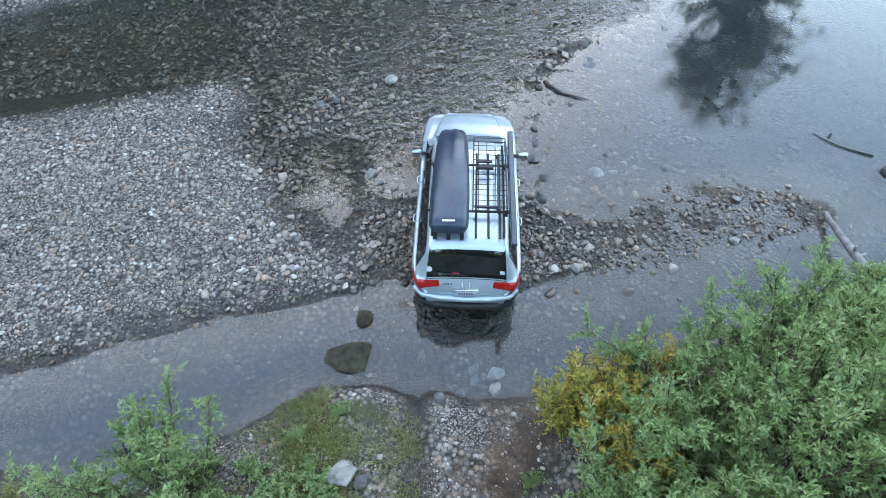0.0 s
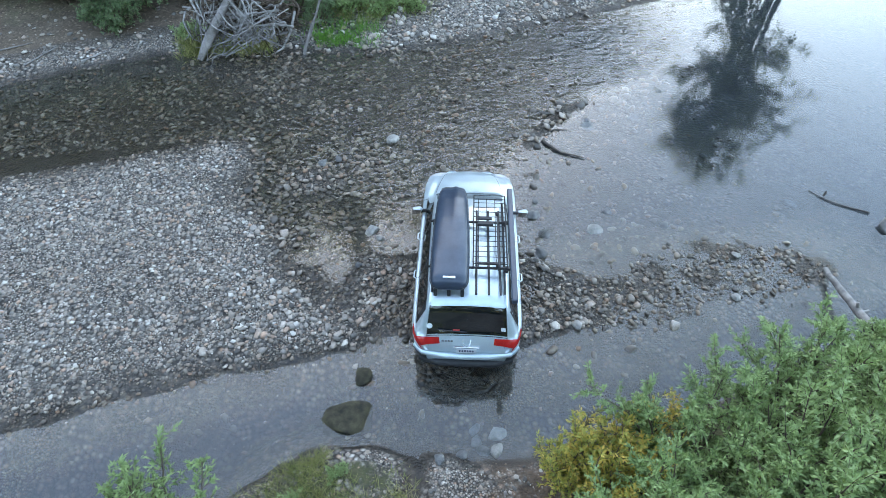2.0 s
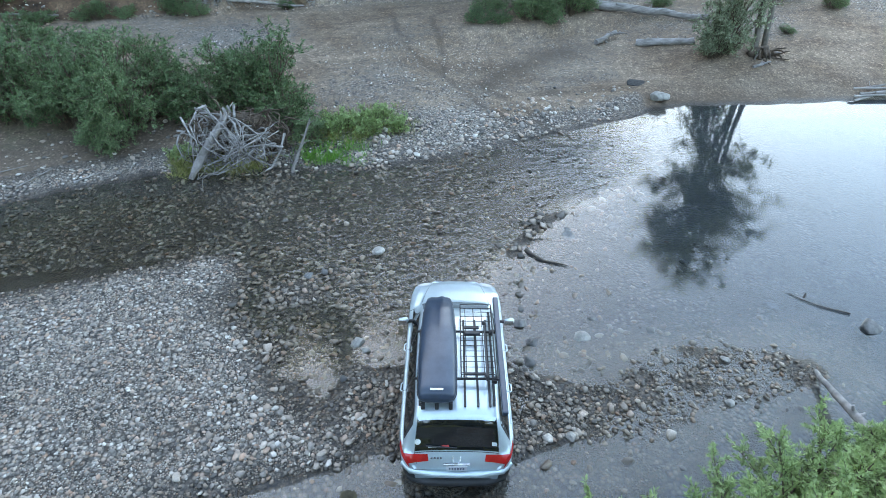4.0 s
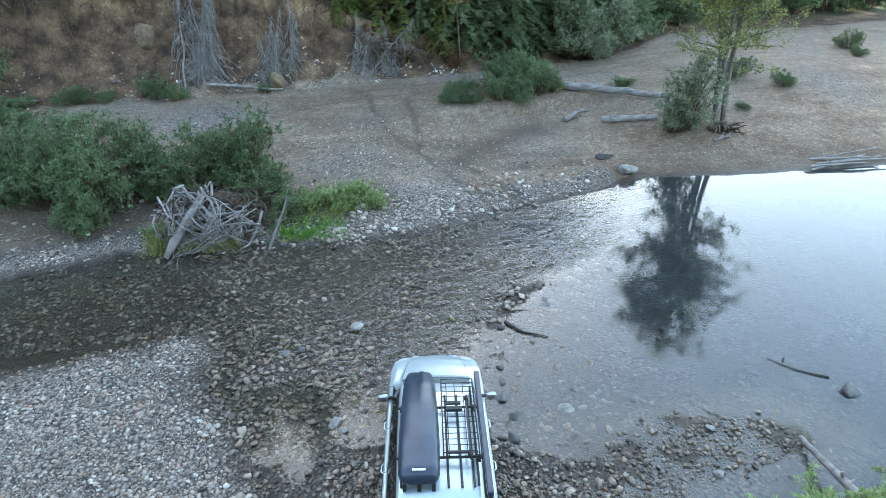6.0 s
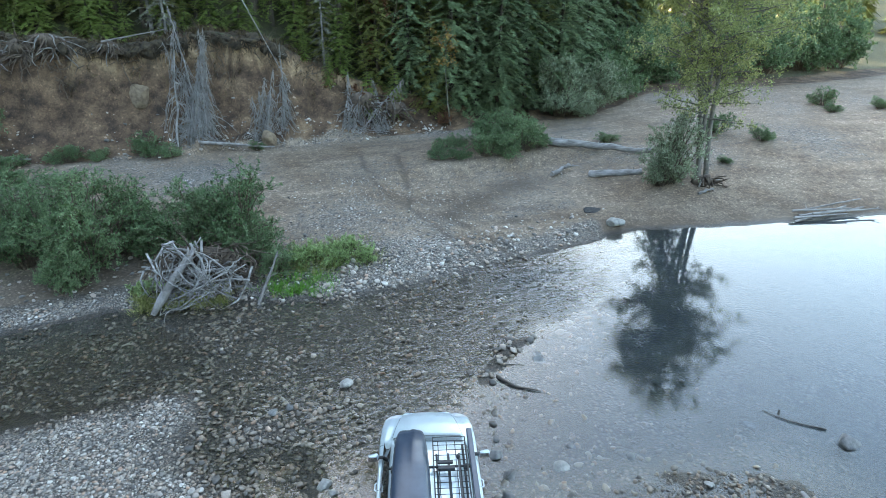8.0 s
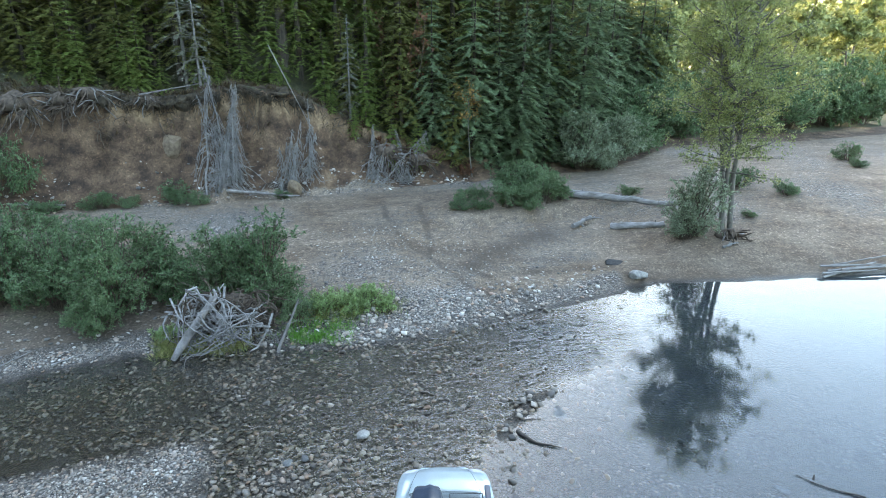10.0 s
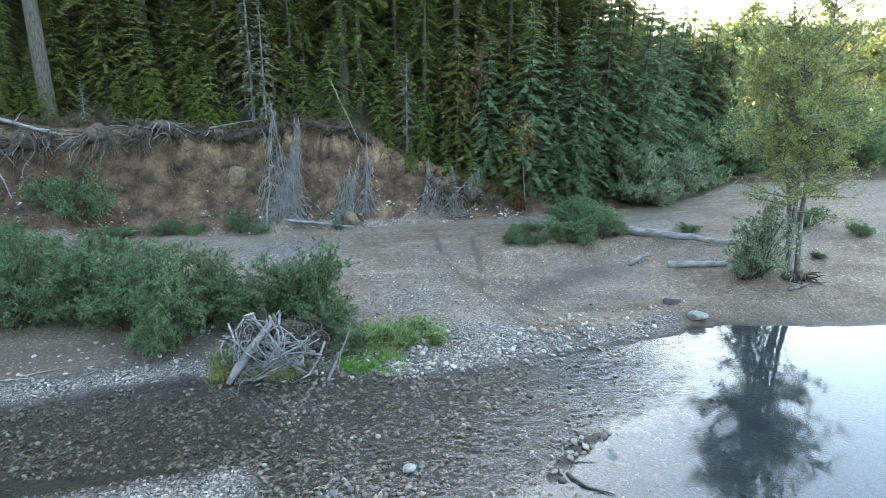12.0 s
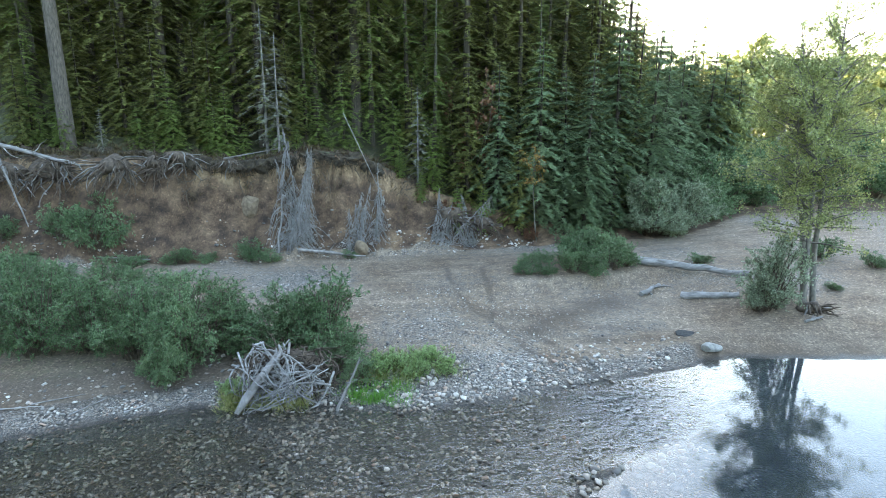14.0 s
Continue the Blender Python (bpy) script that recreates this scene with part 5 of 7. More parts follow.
    tube(b, [(-0.7, 2.27, 0.48), (-0.4, 2.39, 0.48), (0, 2.41, 0.48), (0.4, 2.39, 0.48), (0.7, 2.27, 0.48)], 0.08, 8)
    part("front_bumper", b, M_BLACK, car, smooth=True)
    # glass
    b = Build().add(*skin(-2.268, -2.03, 8.75, 11, 12, 12, 1.0, 0.006)).add(*skin(-2.268, -2.03, 8.75, 11, 12, 12, -1.0, 0.006))
    rear = part("rear_window", b, M_REARGLASS, car, "dark tinted rear window", smooth=True)
    b = Build().add(*skin(0.50, 1.24, 8.6, 11, 12, 12, 1.0, 0.006)).add(*skin(0.50, 1.24, 8.6, 11, 12, 12, -1.0, 0.006))
    part("windscreen", b, M_GLASS, car, "dark windscreen", smooth=True)
    for side in (1.0, -1.0):
        for y0, y1, cut in ((-0.02, 1.12, 0.62), (-1.0, -0.09, 0.0), (-1.98, -1.07, 0.0)):
            hi = (lambda v, a=y1, k=cut: a - k * np.clip((v - 7.12) / 0.75, 0, 1)) if cut else y1
            lo = (lambda v: -2.02 + 0.14 * np.clip((v - 7.12) / 0.75, 0, 1)) if y0 < -1.5 else y0
            part("side_window", Build().add(*skin(lo, hi, 7.12, 7.87, 14, 8, side, 0.006)), M_GLASS, car, "dark side window", smooth=True)
        part("window_frame", Build().add(*skin(-2.05, lambda v: 1.2 - 0.62 * np.clip((v - 7.04) / 0.85, 0, 1), 7.02, 7.93, 30, 6, side, 0.003)), M_BLACK, car, smooth=True)
        # lamps
        part("tail_light", Build().add(*skin(lambda v: -2.375 + 0.03 * (v - 4.7), lambda v: -2.10 + 0.08 * (v - 4.9), 4.75, 6.0, 9, 6, side, 0.012)).add(*skin(lambda v: -2.372 + 0.004 * (v - 6), lambda v: -2.262 - 0.010 * (v - 6), 6.0, 9.7, 6, 14, side, 0.012)),
             M_REDLAMP, car, "red tail light wrapped round the corner", smooth=True)
        part("reversing_light", Build().add(*skin(-2.395, -2.32, 4.35, 4.65, 5, 4, side, 0.010)), M_CLEARLAMP, car, smooth=True)
        part("headlight", Build().add(*skin(1.98, 2.34, 5.3, 7.9, 9, 8, side, 0.008)), M_CLEARLAMP, car, "clear headlight", smooth=True)
        # seams
        for y in (1.13, 0.0, -1.0):
            part("door_gap", Build().add(*skin(y - 0.006, y + 0.006, 2.6, 7.0, 2, 16, side, 0.002)), M_SEAM, car)
        part("bonnet_gap", Build().add(*skin(1.30, 2.25, 8.52, 8.60, 14, 2, side, 0.002)), M_SEAM, car)
        part("tailgate_gap", Build().add(*skin(-2.37, -2.0, 8.66, 8.72, 10, 2, side, 0.003)), M_SEAM, car)
        for y in (0.14, -0.86):
            h = hull_point(np.array([y]), np.array([4.75]), side)[0]
            g = Build()
            tube(g, [h + (0.0, -0.10, 0), h + (0.035 * side, -0.07, 0), h + (0.035 * side, 0.07, 0), h + (0, 0.10, 0)], 0.013, 6)
            part("door_handle", g, M_PAINT, car, smooth=True)
        # mirrors
        v, f = ball(np.random.RandomState(3), 2, 0.0)
        m = Build().add(v * (0.125, 0.075, 0.085) + (1.06 * side, 0.73, 1.11), f)
        mir = part("wing_mirror", m, M_PAINT, car, "silver-blue wing mirror", smooth=True)
        g = Build()
        tube(g, [(0.87 * side, 0.77, 1.05), (1.0 * side, 0.74, 1.07)], 0.035, 6)
        part("mirror_arm", g, M_BLACK, mir)
        part("mirror_glass", box_bm(0.97 * side if side > 0 else -1.15, 1.15 if side > 0 else -0.97, 0.652, 0.660, 1.055, 1.165, 0.004), M_CHROME, mir)
        # roof rails
        g = Build()
        tube(g, [(0.60 * side, -1.85, 1.66), (0.60 * side, -1.75, 1.73), (0.60 * side, -0.5, 1.765), (0.60 * side, 0.25, 1.74), (0.60 * side, 0.35, 1.67)], 0.02, 8)
        part("roof_rail", g, M_BLACK, car, "black roof rail", smooth=True)
    part("tailgate_seam", Build().add(*skin(-2.285, -2.279, 8.7, 11, 2, 12, 1.0, 0.003)).add(*skin(-2.285, -2.279, 8.7, 11, 2, 12, -1.0, 0.003)), M_SEAM, car)
    # three dark strips along the right half of the roof
    for x in (0.13, 0.34, 0.53):
        part("roof_strip", box_bm(x - 0.018, x + 0.018, -1.90, 0.10, 1.69, 1.722, 0.006, 1), M_BLACK, car, "dark lengthwise strip on the car roof")
    part("spoiler", Build().add(*skin(-2.04, -1.86, 9.0, 11, 6, 10, 1.0, 0.016)).add(*skin(-2.04, -1.86, 9.0, 11, 6, 10, -1.0, 0.016)), M_PAINT, car, smooth=True)
    # wiper, badge, plate, stickers
    g = Build()
    p = hull_point(np.array([-2.25, -2.24, -2.23]), np.array([11.0, 10.3, 9.6]), -1.0) + (0, -0.02, 0.02)
    tube(g, p, 0.012, 5)
    part("wiper", g, M_BLACK, rear)
    g = Build()
    a = np.linspace(0, 2 * math.pi, 20)
    tube(g, np.stack([0.065 * np.cos(a), -2.345 + 0.05 * np.sin(a), 0.985 + 0.05 * np.sin(a)], -1), 0.008, 5)
    part("badge", g, M_CHROME, car, "plain round chrome badge")
    plate = part("number_plate", box_bm(-0.17, 0.17, -2.425, -2.412, 0.775, 0.885, 0.003, 1), M_PLATE, car, "white number plate with plain dark bars")
    for k in range(6):
        part("plate_bar", box_bm(-0.125 + k * 0.044, -0.098 + k * 0.044, -2.429, -2.424, 0.805, 0.855, 0, 1), M_INK, plate)
    part("plate_handle", box_bm(-0.22, 0.22, -2.42, -2.38, 0.90, 0.925, 0.008, 1), M_CHROME, car, "bright grip bar over the plate")

    def sticker(y0, y1, v0, v1, side, mat, label):
        part("sticker", Build().add(*skin(y0, y1, v0, v1, 4, 4, side, 0.010)), mat, rear, label)

    g = Build()
    c = hull_point(np.array([-2.20]), np.array([9.05]), -1.0)[0]
    a = np.linspace(0, 2 * math.pi, 17)[:-1]
    o = np.stack([c[0] + 0.05 * np.cos(a), c[1] - 0.012 + 0.025 * np.sin(a), c[2] + 0.012 + 0.042 * np.sin(a)], -1)
    g.add(np.concatenate([o, [c + (0, -0.012, 0.012)]]), np.stack([np.arange(16), (np.arange(16) + 1) % 16, np.full(16, 16)], -1))
    part("sticker", g, M_STICKER, rear, "round pale sticker")
    sticker(-2.225, -2.20, 8.95, 9.35, 1.0, M_STICKER, "small white sticker")
    sticker(-2.245, -2.235, 9.7, 10.35, -1.0, M_STICKER, "pale lettering strip on the glass")
    sticker(-2.247, -2.228, 10.38, 10.62, -1.0, M_REDSTICKER, "small red sticker")
    # rear model script as plain bars
    for x in (-0.42, -0.37, -0.32, -0.27):
        part("badge_bar", box_bm(x, x + 0.035, -2.352, -2.338, 0.985, 1.01, 0, 1), M_CHROME, car)
    for x, y in ((-0.83, -1.43), (0.83, -1.43), (-0.83, 1.43), (0.83, 1.43)):
        wheel(car, x, y, 3.0 if y > 0 else 0.0)
    # crossbars
    for y in (-1.40, -0.30):
        g = Build()
        tube(g, [(-0.70, y, 1.80), (0.74, y, 1.80)], 0.022, 8)
        cb = part("crossbar", g, M_BLACK, car, "black roof crossbar", smooth=True)
        for x in (-0.62, 0.62):
            part("crossbar_foot", box_bm(x - 0.04, x + 0.04, y - 0.05, y + 0.05, 1.73, 1.81, 0.012), M_BLACK, cb)
    return car


def car_pose():
    return Matrix.LocRotScale(CAR_AT[:3], Euler((0, 0, radians(CAR_AT[3]))), (1.03, 1.03, 1.03))


def make_roof_box():
    """A long moulded roof box that narrows to its nose."""
    t = thing("roof_box", car_pose(), "long black moulded roof box strapped on the car roof", "roof box")
    st = np.array([(-1.62, 0.20, 1.90, 1.98), (-1.60, 0.27, 1.86, 2.06), (-1.50, 0.305, 1.84, 2.12), (-0.9, 0.315, 1.84, 2.17), (-0.2, 0.31, 1.84, 2.18), (0.35, 0.29, 1.84, 2.13),
                   (0.66, 0.26, 1.86, 2.05), (0.80, 0.215, 1.88, 1.99), (0.83, 0.15, 1.90, 1.96)])
    st[:, 0] = -1.97 + (st[:, 0] + 1.62) * 0.985
    st[:, 1] *= np.interp(st[:, 0], [-1.0, 0.27], [1.0, 0.93])
    yy = np.concatenate([np.linspace(-1.97, -1.86, 6), np.linspace(-1.81, 0.24, 28), np.linspace(0.27, 0.443, 8)])
    w, z0, z1 = (np.interp(yy, st[:, 0], st[:, k]) for k in (1, 2, 3))
    a = np.linspace(0, 2 * math.pi, 33)[:-1]
    rr = (np.abs(np.cos(a)) ** 3.2 + np.abs(np.sin(a)) ** 3.2) ** (-1 / 3.2)
    ca, sa = np.cos(a) * rr, np.sin(a) * rr
    zm, zh = (z0 + z1) / 2, (z1 - z0) / 2
    ridge = 0.035 * np.exp(-((ca[None] * w[:, None] - 0.05) / 0.05) ** 2) * (sa[None] > 0) * np.clip((yy[:, None] + 1.2) / 1.2, 0, 1)
    v = np.stack([-0.32 + ca[None] * w[:, None], np.broadcast_to(yy[:, None], (len(yy), 32)), zm[:, None] + sa[None] * zh[:, None] + ridge], -1)
    i, j = np.arange(len(yy) - 1)[:, None] * 32, np.arange(32)[None]
    b = Build().add(v, np.stack([i + j, i + (j + 1) % 32, i + 32 + (j + 1) % 32, i + 32 + j], -1).reshape(-1, 4))
    for e in (0, len(yy) - 1):
        c = v[e].mean(0)
        q = np.arange(32)
        b.add(np.concatenate([v[e], [c]]), np.stack([q, (q + 1) % 32, np.full(32, 32)], -1) if e else np.stack([(q + 1) % 32, q, np.full(32, 32)], -1))
    part("lid", b, M_BOX, t, "dusty black box lid with a raised ridge", smooth=True)
    g = Build()
    k = 1.012
    ring = np.concatenate([np.stack([-0.32 + w * k, yy, 0 * w + 1.955], -1), np.stack([-0.32 - w[::-1] * k, yy[::-1], 0 * w + 1.955], -1)])
    tube(g, ring, 0.010, 5)
    part("lid_seam", g, M_BLACK, t)
    part("rear_label", box_bm(-0.42, -0.22, -1.90, -1.84, 2.10, 2.112, 0, 1), M_STICKER, t, "small pale label")
    for x in (-0.54, -0.32, -0.10):
        part("clamp", box_bm(x - 0.03, x + 0.03, -1.96, -1.76, 1.70, 1.86, 0.012), M_BLACK, t)
    for y in (-1.40, -0.30):
        part("mount", box_bm(-0.60, -0.14, y - 0.05, y + 0.05, 1.815, 1.85, 0.008), M_BLACK, t)


def make_basket():
    t = thing("roof_basket", car_pose(), "black wire cargo basket on the car roof", "roof basket")
    x0, x1, y0, y1, z0, z1 = 0.07, 0.64, -1.42, 0.28, 1.835, 1.93
    for z in (z0, z1):
        g = Build()
        tube(g, [(x0, y0, z), (x1, y0, z), (x1, y1, z), (x0, y1, z), (x0, y0, z), (x1, y0, z)], 0.009, 6)
        part("rim", g, M_BLACK, t)
    for y in np.linspace(y0 + 0.12, y1 - 0.1, 13):
        g = Build()
        tube(g, [(x0, y, z0), (x1, y, z0)], 0.006, 5)
        part("wire", g, M_BLACK, t)
    for x in (0.16, 0.31, 0.46):
        g = Build()
        tube(g, [(x, y0, z0 - 0.008), (x, y1, z0 - 0.008)], 0.008, 5)
        part("runner", g, M_BLACK, t)
    for x, y in ((x0, y0), (x1, y0), (x1, y1), (x0, y1), (x0, -0.8), (x1, -0.8)):
        g = Build()
        tube(g, [(x, y, z0), (x, y, z1)], 0.009, 5)
        part("post", g, M_BLACK, t)


def make_jack():
    t = thing("jack", car_pose(), "black lifting jack lying in the roof basket", "jack")
    part("beam", box_bm(0.48, 0.51, -1.5, -0.1, 1.85, 1.89, 0.006), M_BLACK, t)
    part("foot", box_bm(0.14, 0.53, -1.38, -1.335, 1.85, 1.89, 0.010), M_BLACK, t)
    part("head", box_bm(0.14, 0.42, -0.46, -0.38, 1.85, 1.91, 0.015), M_BLACK, t)
    part("handle", box_bm(0.14, 0.40, -0.30, -0.25, 1.85, 1.89, 0.010), M_BLACK, t)
    v, f = ball(np.random.RandomState(8), 2, 0.05)
    for y in (-1.45, -0.2):
        part("knob", Build().add(v * 0.05 + (0.495, y, 1.91), f), M_BLACK, t, smooth=True)


def make_awning():
    t = thing("awning_tube", car_pose(), "long dark rolled awning case along the roof edge", "awning")
    part("case", box_bm(0.69, 0.79, -2.15, 0.55, 1.80, 1.90, 0.03, 3), M_BOX, t, smooth=False)
    for y in (-1.40, -0.30):
        part("bracket", box_bm(0.60, 0.72, y - 0.03, y + 0.03, 1.78, 1.83, 0.006), M_BLACK, t)


make_car()
make_roof_box()
make_basket()
make_jack()
make_awning()

# ---------------------------------------------------------------- driftwood, logs, rocks
def ground_z(x, y):
    return float(height(np.array([float(x)]), np.array([float(y)]))[0])


def make_root_wad():
    """The silvered stump with its fan of roots at the water's edge."""
    r = np.random.RandomState(301)
    t = thing("driftwood_root_wad", Matrix.LocRotScale((-3.6, 6.5, 0), None, (1.45, 1.1, 1.3)), "tangled silver-grey driftwood root mass at the water's edge", "driftwood")
    b = Build()
    p = np.array([(-0.95, -0.75, 0.02), (-0.75, -0.55, 0.35), (-0.45, -0.3, 0.8), (-0.15, -0.05, 1.2)])
    tube(b, p, [0.06, 0.10, 0.095, 0.07], 9)
    for k in range(7):
        tube(b, wander(r, p[3] + r.normal(0, 0.05, 3), (0.35, 0.25, 0.9), r.uniform(0.12, 0.4), 2, 0.1), [0.05, 0.035, 0.006], 4)
    part("stump", b, M_DEADWOOD, t, "thick cracked grey stump with a splintered end", smooth=True)
    for k in range(96):
        fan = r.uniform() < 0.6
        if fan:
            s = np.array([r.normal(-0.5, 0.36), r.uniform(0.1, 0.6), 0.75 + 0.8 * r.uniform() ** 1.4])
            e = np.array([r.uniform(-0.95, 1.15), r.uniform(-0.75, -0.2), r.uniform(0.05, 0.5)])
        else:
            s = np.array([r.uniform(-0.2, 1.2), r.uniform(-0.2, 0.4), r.uniform(0.2, 1.0)])
            e = s + np.array([r.uniform(-1.4, 0.4), r.uniform(-0.9, -0.1), r.uniform(-0.7, 0.05)])
            e[2] = max(e[2], 0.05)
        m = (s + e) / 2 + r.normal(0, 0.42, 3) + np.array([0, -0.12, 0.08])
        u = np.linspace(0, 1, 7)[:, None]
        q = (1 - u) ** 2 * s + 2 * u * (1 - u) * m + u ** 2 * e + r.normal(0, 0.025, (7, 3))
        b = Build()
        tube(b, q, np.linspace(r.uniform(0.014, 0.036), 0.007, 7), 5)
        for _ in range(2):
            i = r.randint(2, 6)
            tube(b, wander(r, q[i], r.normal(0, 1, 3) + (0, -0.5, -0.2), r.uniform(0.2, 0.5), 3, 0.25), [0.014, 0.01, 0.007, 0.003], 4)
        part("root", b, M_DRIFT if r.uniform() < 0.75 else M_DEADWOOD, t, smooth=True)
    b = Build()
    for _ in range(230):
        s = np.array([r.uniform(-0.9, 1.2), r.uniform(0.0, 0.8), r.uniform(0.1, 1.3)])
        tube(b, wander(r, s, r.normal(0, 1, 3) + (0, -0.3, -0.3), r.uniform(0.4, 1.0), 4, 0.25), [0.02, 0.016, 0.012, 0.008, 0.004], 4)
    part("rootlet_tangle", b, M_ROOT, t, "dark fine root tangle behind")
    v, f = ball(r, 3, 0.3)
    part("root_soil", Build().add(v * (1.0, 0.4, 0.75) + (0.0, 0.85, 0.45), f), M_ROOT, t, "dark soil held in the roots", smooth=True)


def make_log(name, p0, p1, r0, r1, material, label, knots=8, seed=1, category="log", branches=0, bend=0.0):
    r = np.random.RandomState(seed)
    t = thing(name, None, label, category)
    p0, p1 = np.array(p0, float), np.array(p1, float)
    u = np.linspace(0, 1, 9)[:, None]
    q = p0 + (p1 - p0) * u + r.normal(0, r0 * 0.15, (9, 3))
    q = q + np.cross(p1 - p0, (0, 0, 1.0)) * bend * np.sin(math.pi * u * 1.3)
    b = Build()
    tube(b, q, np.linspace(r0, r1, 9) * (1 + r.normal(0, 0.05, 9)), 10)
    body = part("trunk", b, material, t, smooth=True)
    for _ in range(knots):
        k = r.uniform(0.08, 0.95)
        c = p0 + (p1 - p0) * k
        d = r.normal(0, 1, 3)
        d[2] = abs(d[2])
        d -= (p1 - p0) * (d @ (p1 - p0)) / ((p1 - p0) @ (p1 - p0))
        d /= np.linalg.norm(d)
        b = Build()
        rad = r0 + (r1 - r0) * k
        tube(b, [c + d * rad * 0.8, c + d * (rad + r.uniform(0.04, 0.14))], [0.035, 0.02], 5)
        part("knot", b, material, body)
    for _ in range(branches):
        k = r.uniform(0.2, 1.0)
        c = p0 + (p1 - p0) * k
        d = (p1 - p0) / np.linalg.norm(p1 - p0) + r.normal(0, 0.6, 3)
        b = Build()
        tube(b, wander(r, c, d, r.uniform(0.4, 1.2) * r0 * 8, 5, 0.2), np.linspace(r1 * 0.8, 0.006, 6), 5)
        part("branch", b, material, body, smooth=True)
    return t


def make_rock(name, x, y, size, squash, material, label, seed, lift=0.25, turn=0.0, category="rock", sub=3, rough=0.22):
    r = np.random.RandomState(seed)
    v, f = ball(r, sub, rough, squash)
    o = part(name, Build().add(v * size * 0.55, f), material, smooth=True)
    o.matrix_basis = pose(x, y, ground_z(x, y) + size * squash[2] * lift, 0, 0, turn)
    return tagged(o, label, category)


make_root_wad()
make_log("snag_pole", (-1.75, 5.75, 0.0), (-1.0, 6.5, 1.55), 0.06, 0.03, M_DEADWOOD, "grey leaning dead pole beside the roots", 4, 3, "dead wood", 3)
make_log("fallen_log", (13.5, 20.1, ground_z(13.5, 20.1) + 0.30), (18.6, 17.7, ground_z(18.6, 17.7) + 0.24), 0.24, 0.15, M_DRIFT, "long silver fallen log lying on the gravel", 12, 4)
make_log("broken_log", (12.3, 16.3, ground_z(12.3, 16.3) + 0.12), (13.6, 17.2, ground_z(13.6, 17.2) + 0.30), 0.13, 0.10, M_DRIFT, "short broken grey log with splintered ends", 3, 5, branches=5)
make_log("half_buried_log", (14.4, 16.2, ground_z(14.4, 16.2) + 0.06), (16.8, 15.2, ground_z(16.8, 15.2) + 0.08), 0.20, 0.16, M_DRIFT, "grey log half sunk in the silt", 4, 6)
make_log("bleached_branch", (18.0, 11.9, ground_z(18.0, 11.9) + 0.05), (19.0, 12.2, ground_z(19.0, 12.2) + 0.10), 0.07, 0.04, M_DRIFT, "small bleached forked branch on the silt", 1, 7, "driftwood", 3)
make_log("sunken_branch", (4.9, 0.5, 0.02), (5.75, -0.42, 0.03), 0.055, 0.015, M_WETWOOD, "dark waterlogged branch in the shallow water", 1, 8, "branch", 1, 0.10)
make_log("sunken_branch", (5.0, 0.72, 0.01), (5.75, 0.98, 0.02), 0.02, 0.008, M_WETWOOD, "thin dark twig lying in the ford", 0, 9, "branch", 2, -0.15)
make_log("sunken_branch", (10.9, -2.1, 0.02), (11.85, -3.05, 0.03), 0.010, 0.024, M_WETWOOD, "dark wet branch across the still pool", 1, 10, "branch", 1, 0.06)
make_log("shore_log", (9.88, -4.6, 0.08), (9.45, -6.5, 0.60), 0.055, 0.095, M_DRIFT, "weathered log sloping from the bank into the pool", 3, 11)
make_log("twig", (3.95, -3.1, 0.04), (4.45, -2.75, 0.06), 0.018, 0.008, M_WETWOOD, "thin bent twig beside the car", 0, 12, "branch", 2)
for k, (x0, y0, x1, y1) in enumerate(((20.9, 8.9, 24.2, 9.7), (21.4, 9.3, 24.8, 9.4), (21.0, 9.1, 23.6, 9.0), (21.8, 9.6, 25.2, 10.0), (22.0, 9.2, 25.4, 9.1), (21.2, 9.5, 24.0, 9.2))):
    make_log("driftwood_pole", (x0, y0, ground_z(x0, y0) + 0.06 + 0.03 * k), (x1, y1, ground_z(x1, y1) + 0.10 + 0.04 * k), 0.05, 0.03, M_DRIFT, "thin grey driftwood pole in a shoreline pile", 0, 20 + k, "driftwood", 2)
for k, (x0, y0, x1, y1) in enumerate(((-11.6, 6.0, -10.2, 6.6), (-10.2, 5.6, -9.4, 6.4), (-8.6, 5.8, -7.9, 6.2), (-12.6, 5.7, -11.2, 5.9))):
    make_log("beached_stick", (x0, y0, ground_z(x0, y0) + 0.03), (x1, y1, ground_z(x1, y1) + 0.05), 0.025, 0.012, M_DRIFT, "pale stick lying on the muddy shore", 0, 30 + k, "driftwood", 2)

make_rock("mossy_boulder", -0.15, -7.0, 0.98, (1.05, 0.58, 0.36), M_MOSSROCK, "dark mossy boulder standing in the shallow channel", 43, 0.36, 5, "boulder", sub=4, rough=0.42)
make_rock("mossy_boulder", 0.1, -6.2, 0.42, (1.0, 0.8, 0.5), M_MOSSROCK, "small mossy rock beside the boulder", 42, 0.35, 60, "boulder", sub=4, rough=0.2)
make_rock("pale_boulder", -0.2, -9.2, 0.46, (1.0, 0.9, 0.5), M_PALEROCK, "pale angular rock in the bank's turf", 97, 0.25, 20, "boulder", sub=4, rough=0.55)
make_rock("grey_rock", 0.07, -9.32, 0.26, (1.0, 0.8, 0.6), M_GREYROCK, "grey rock beside the pale boulder", 44, 0.3, 50)
make_rock("shore_boulder", 12.8, 9.75, 0.75, (1.0, 0.8, 0.65), M_PALEROCK, "pale block of rock at the pool's far shore", 45, 0.35, 15, "boulder", sub=4, rough=0.2)
make_rock("pool_boulder", 12.1, -3.4, 0.75, (1.0, 0.7, 0.55), M_GREYROCK, "dark boulder standing in the still pool", 46, 0.5, 35, "boulder")
_ys = np.arange(23, 27, 0.05)
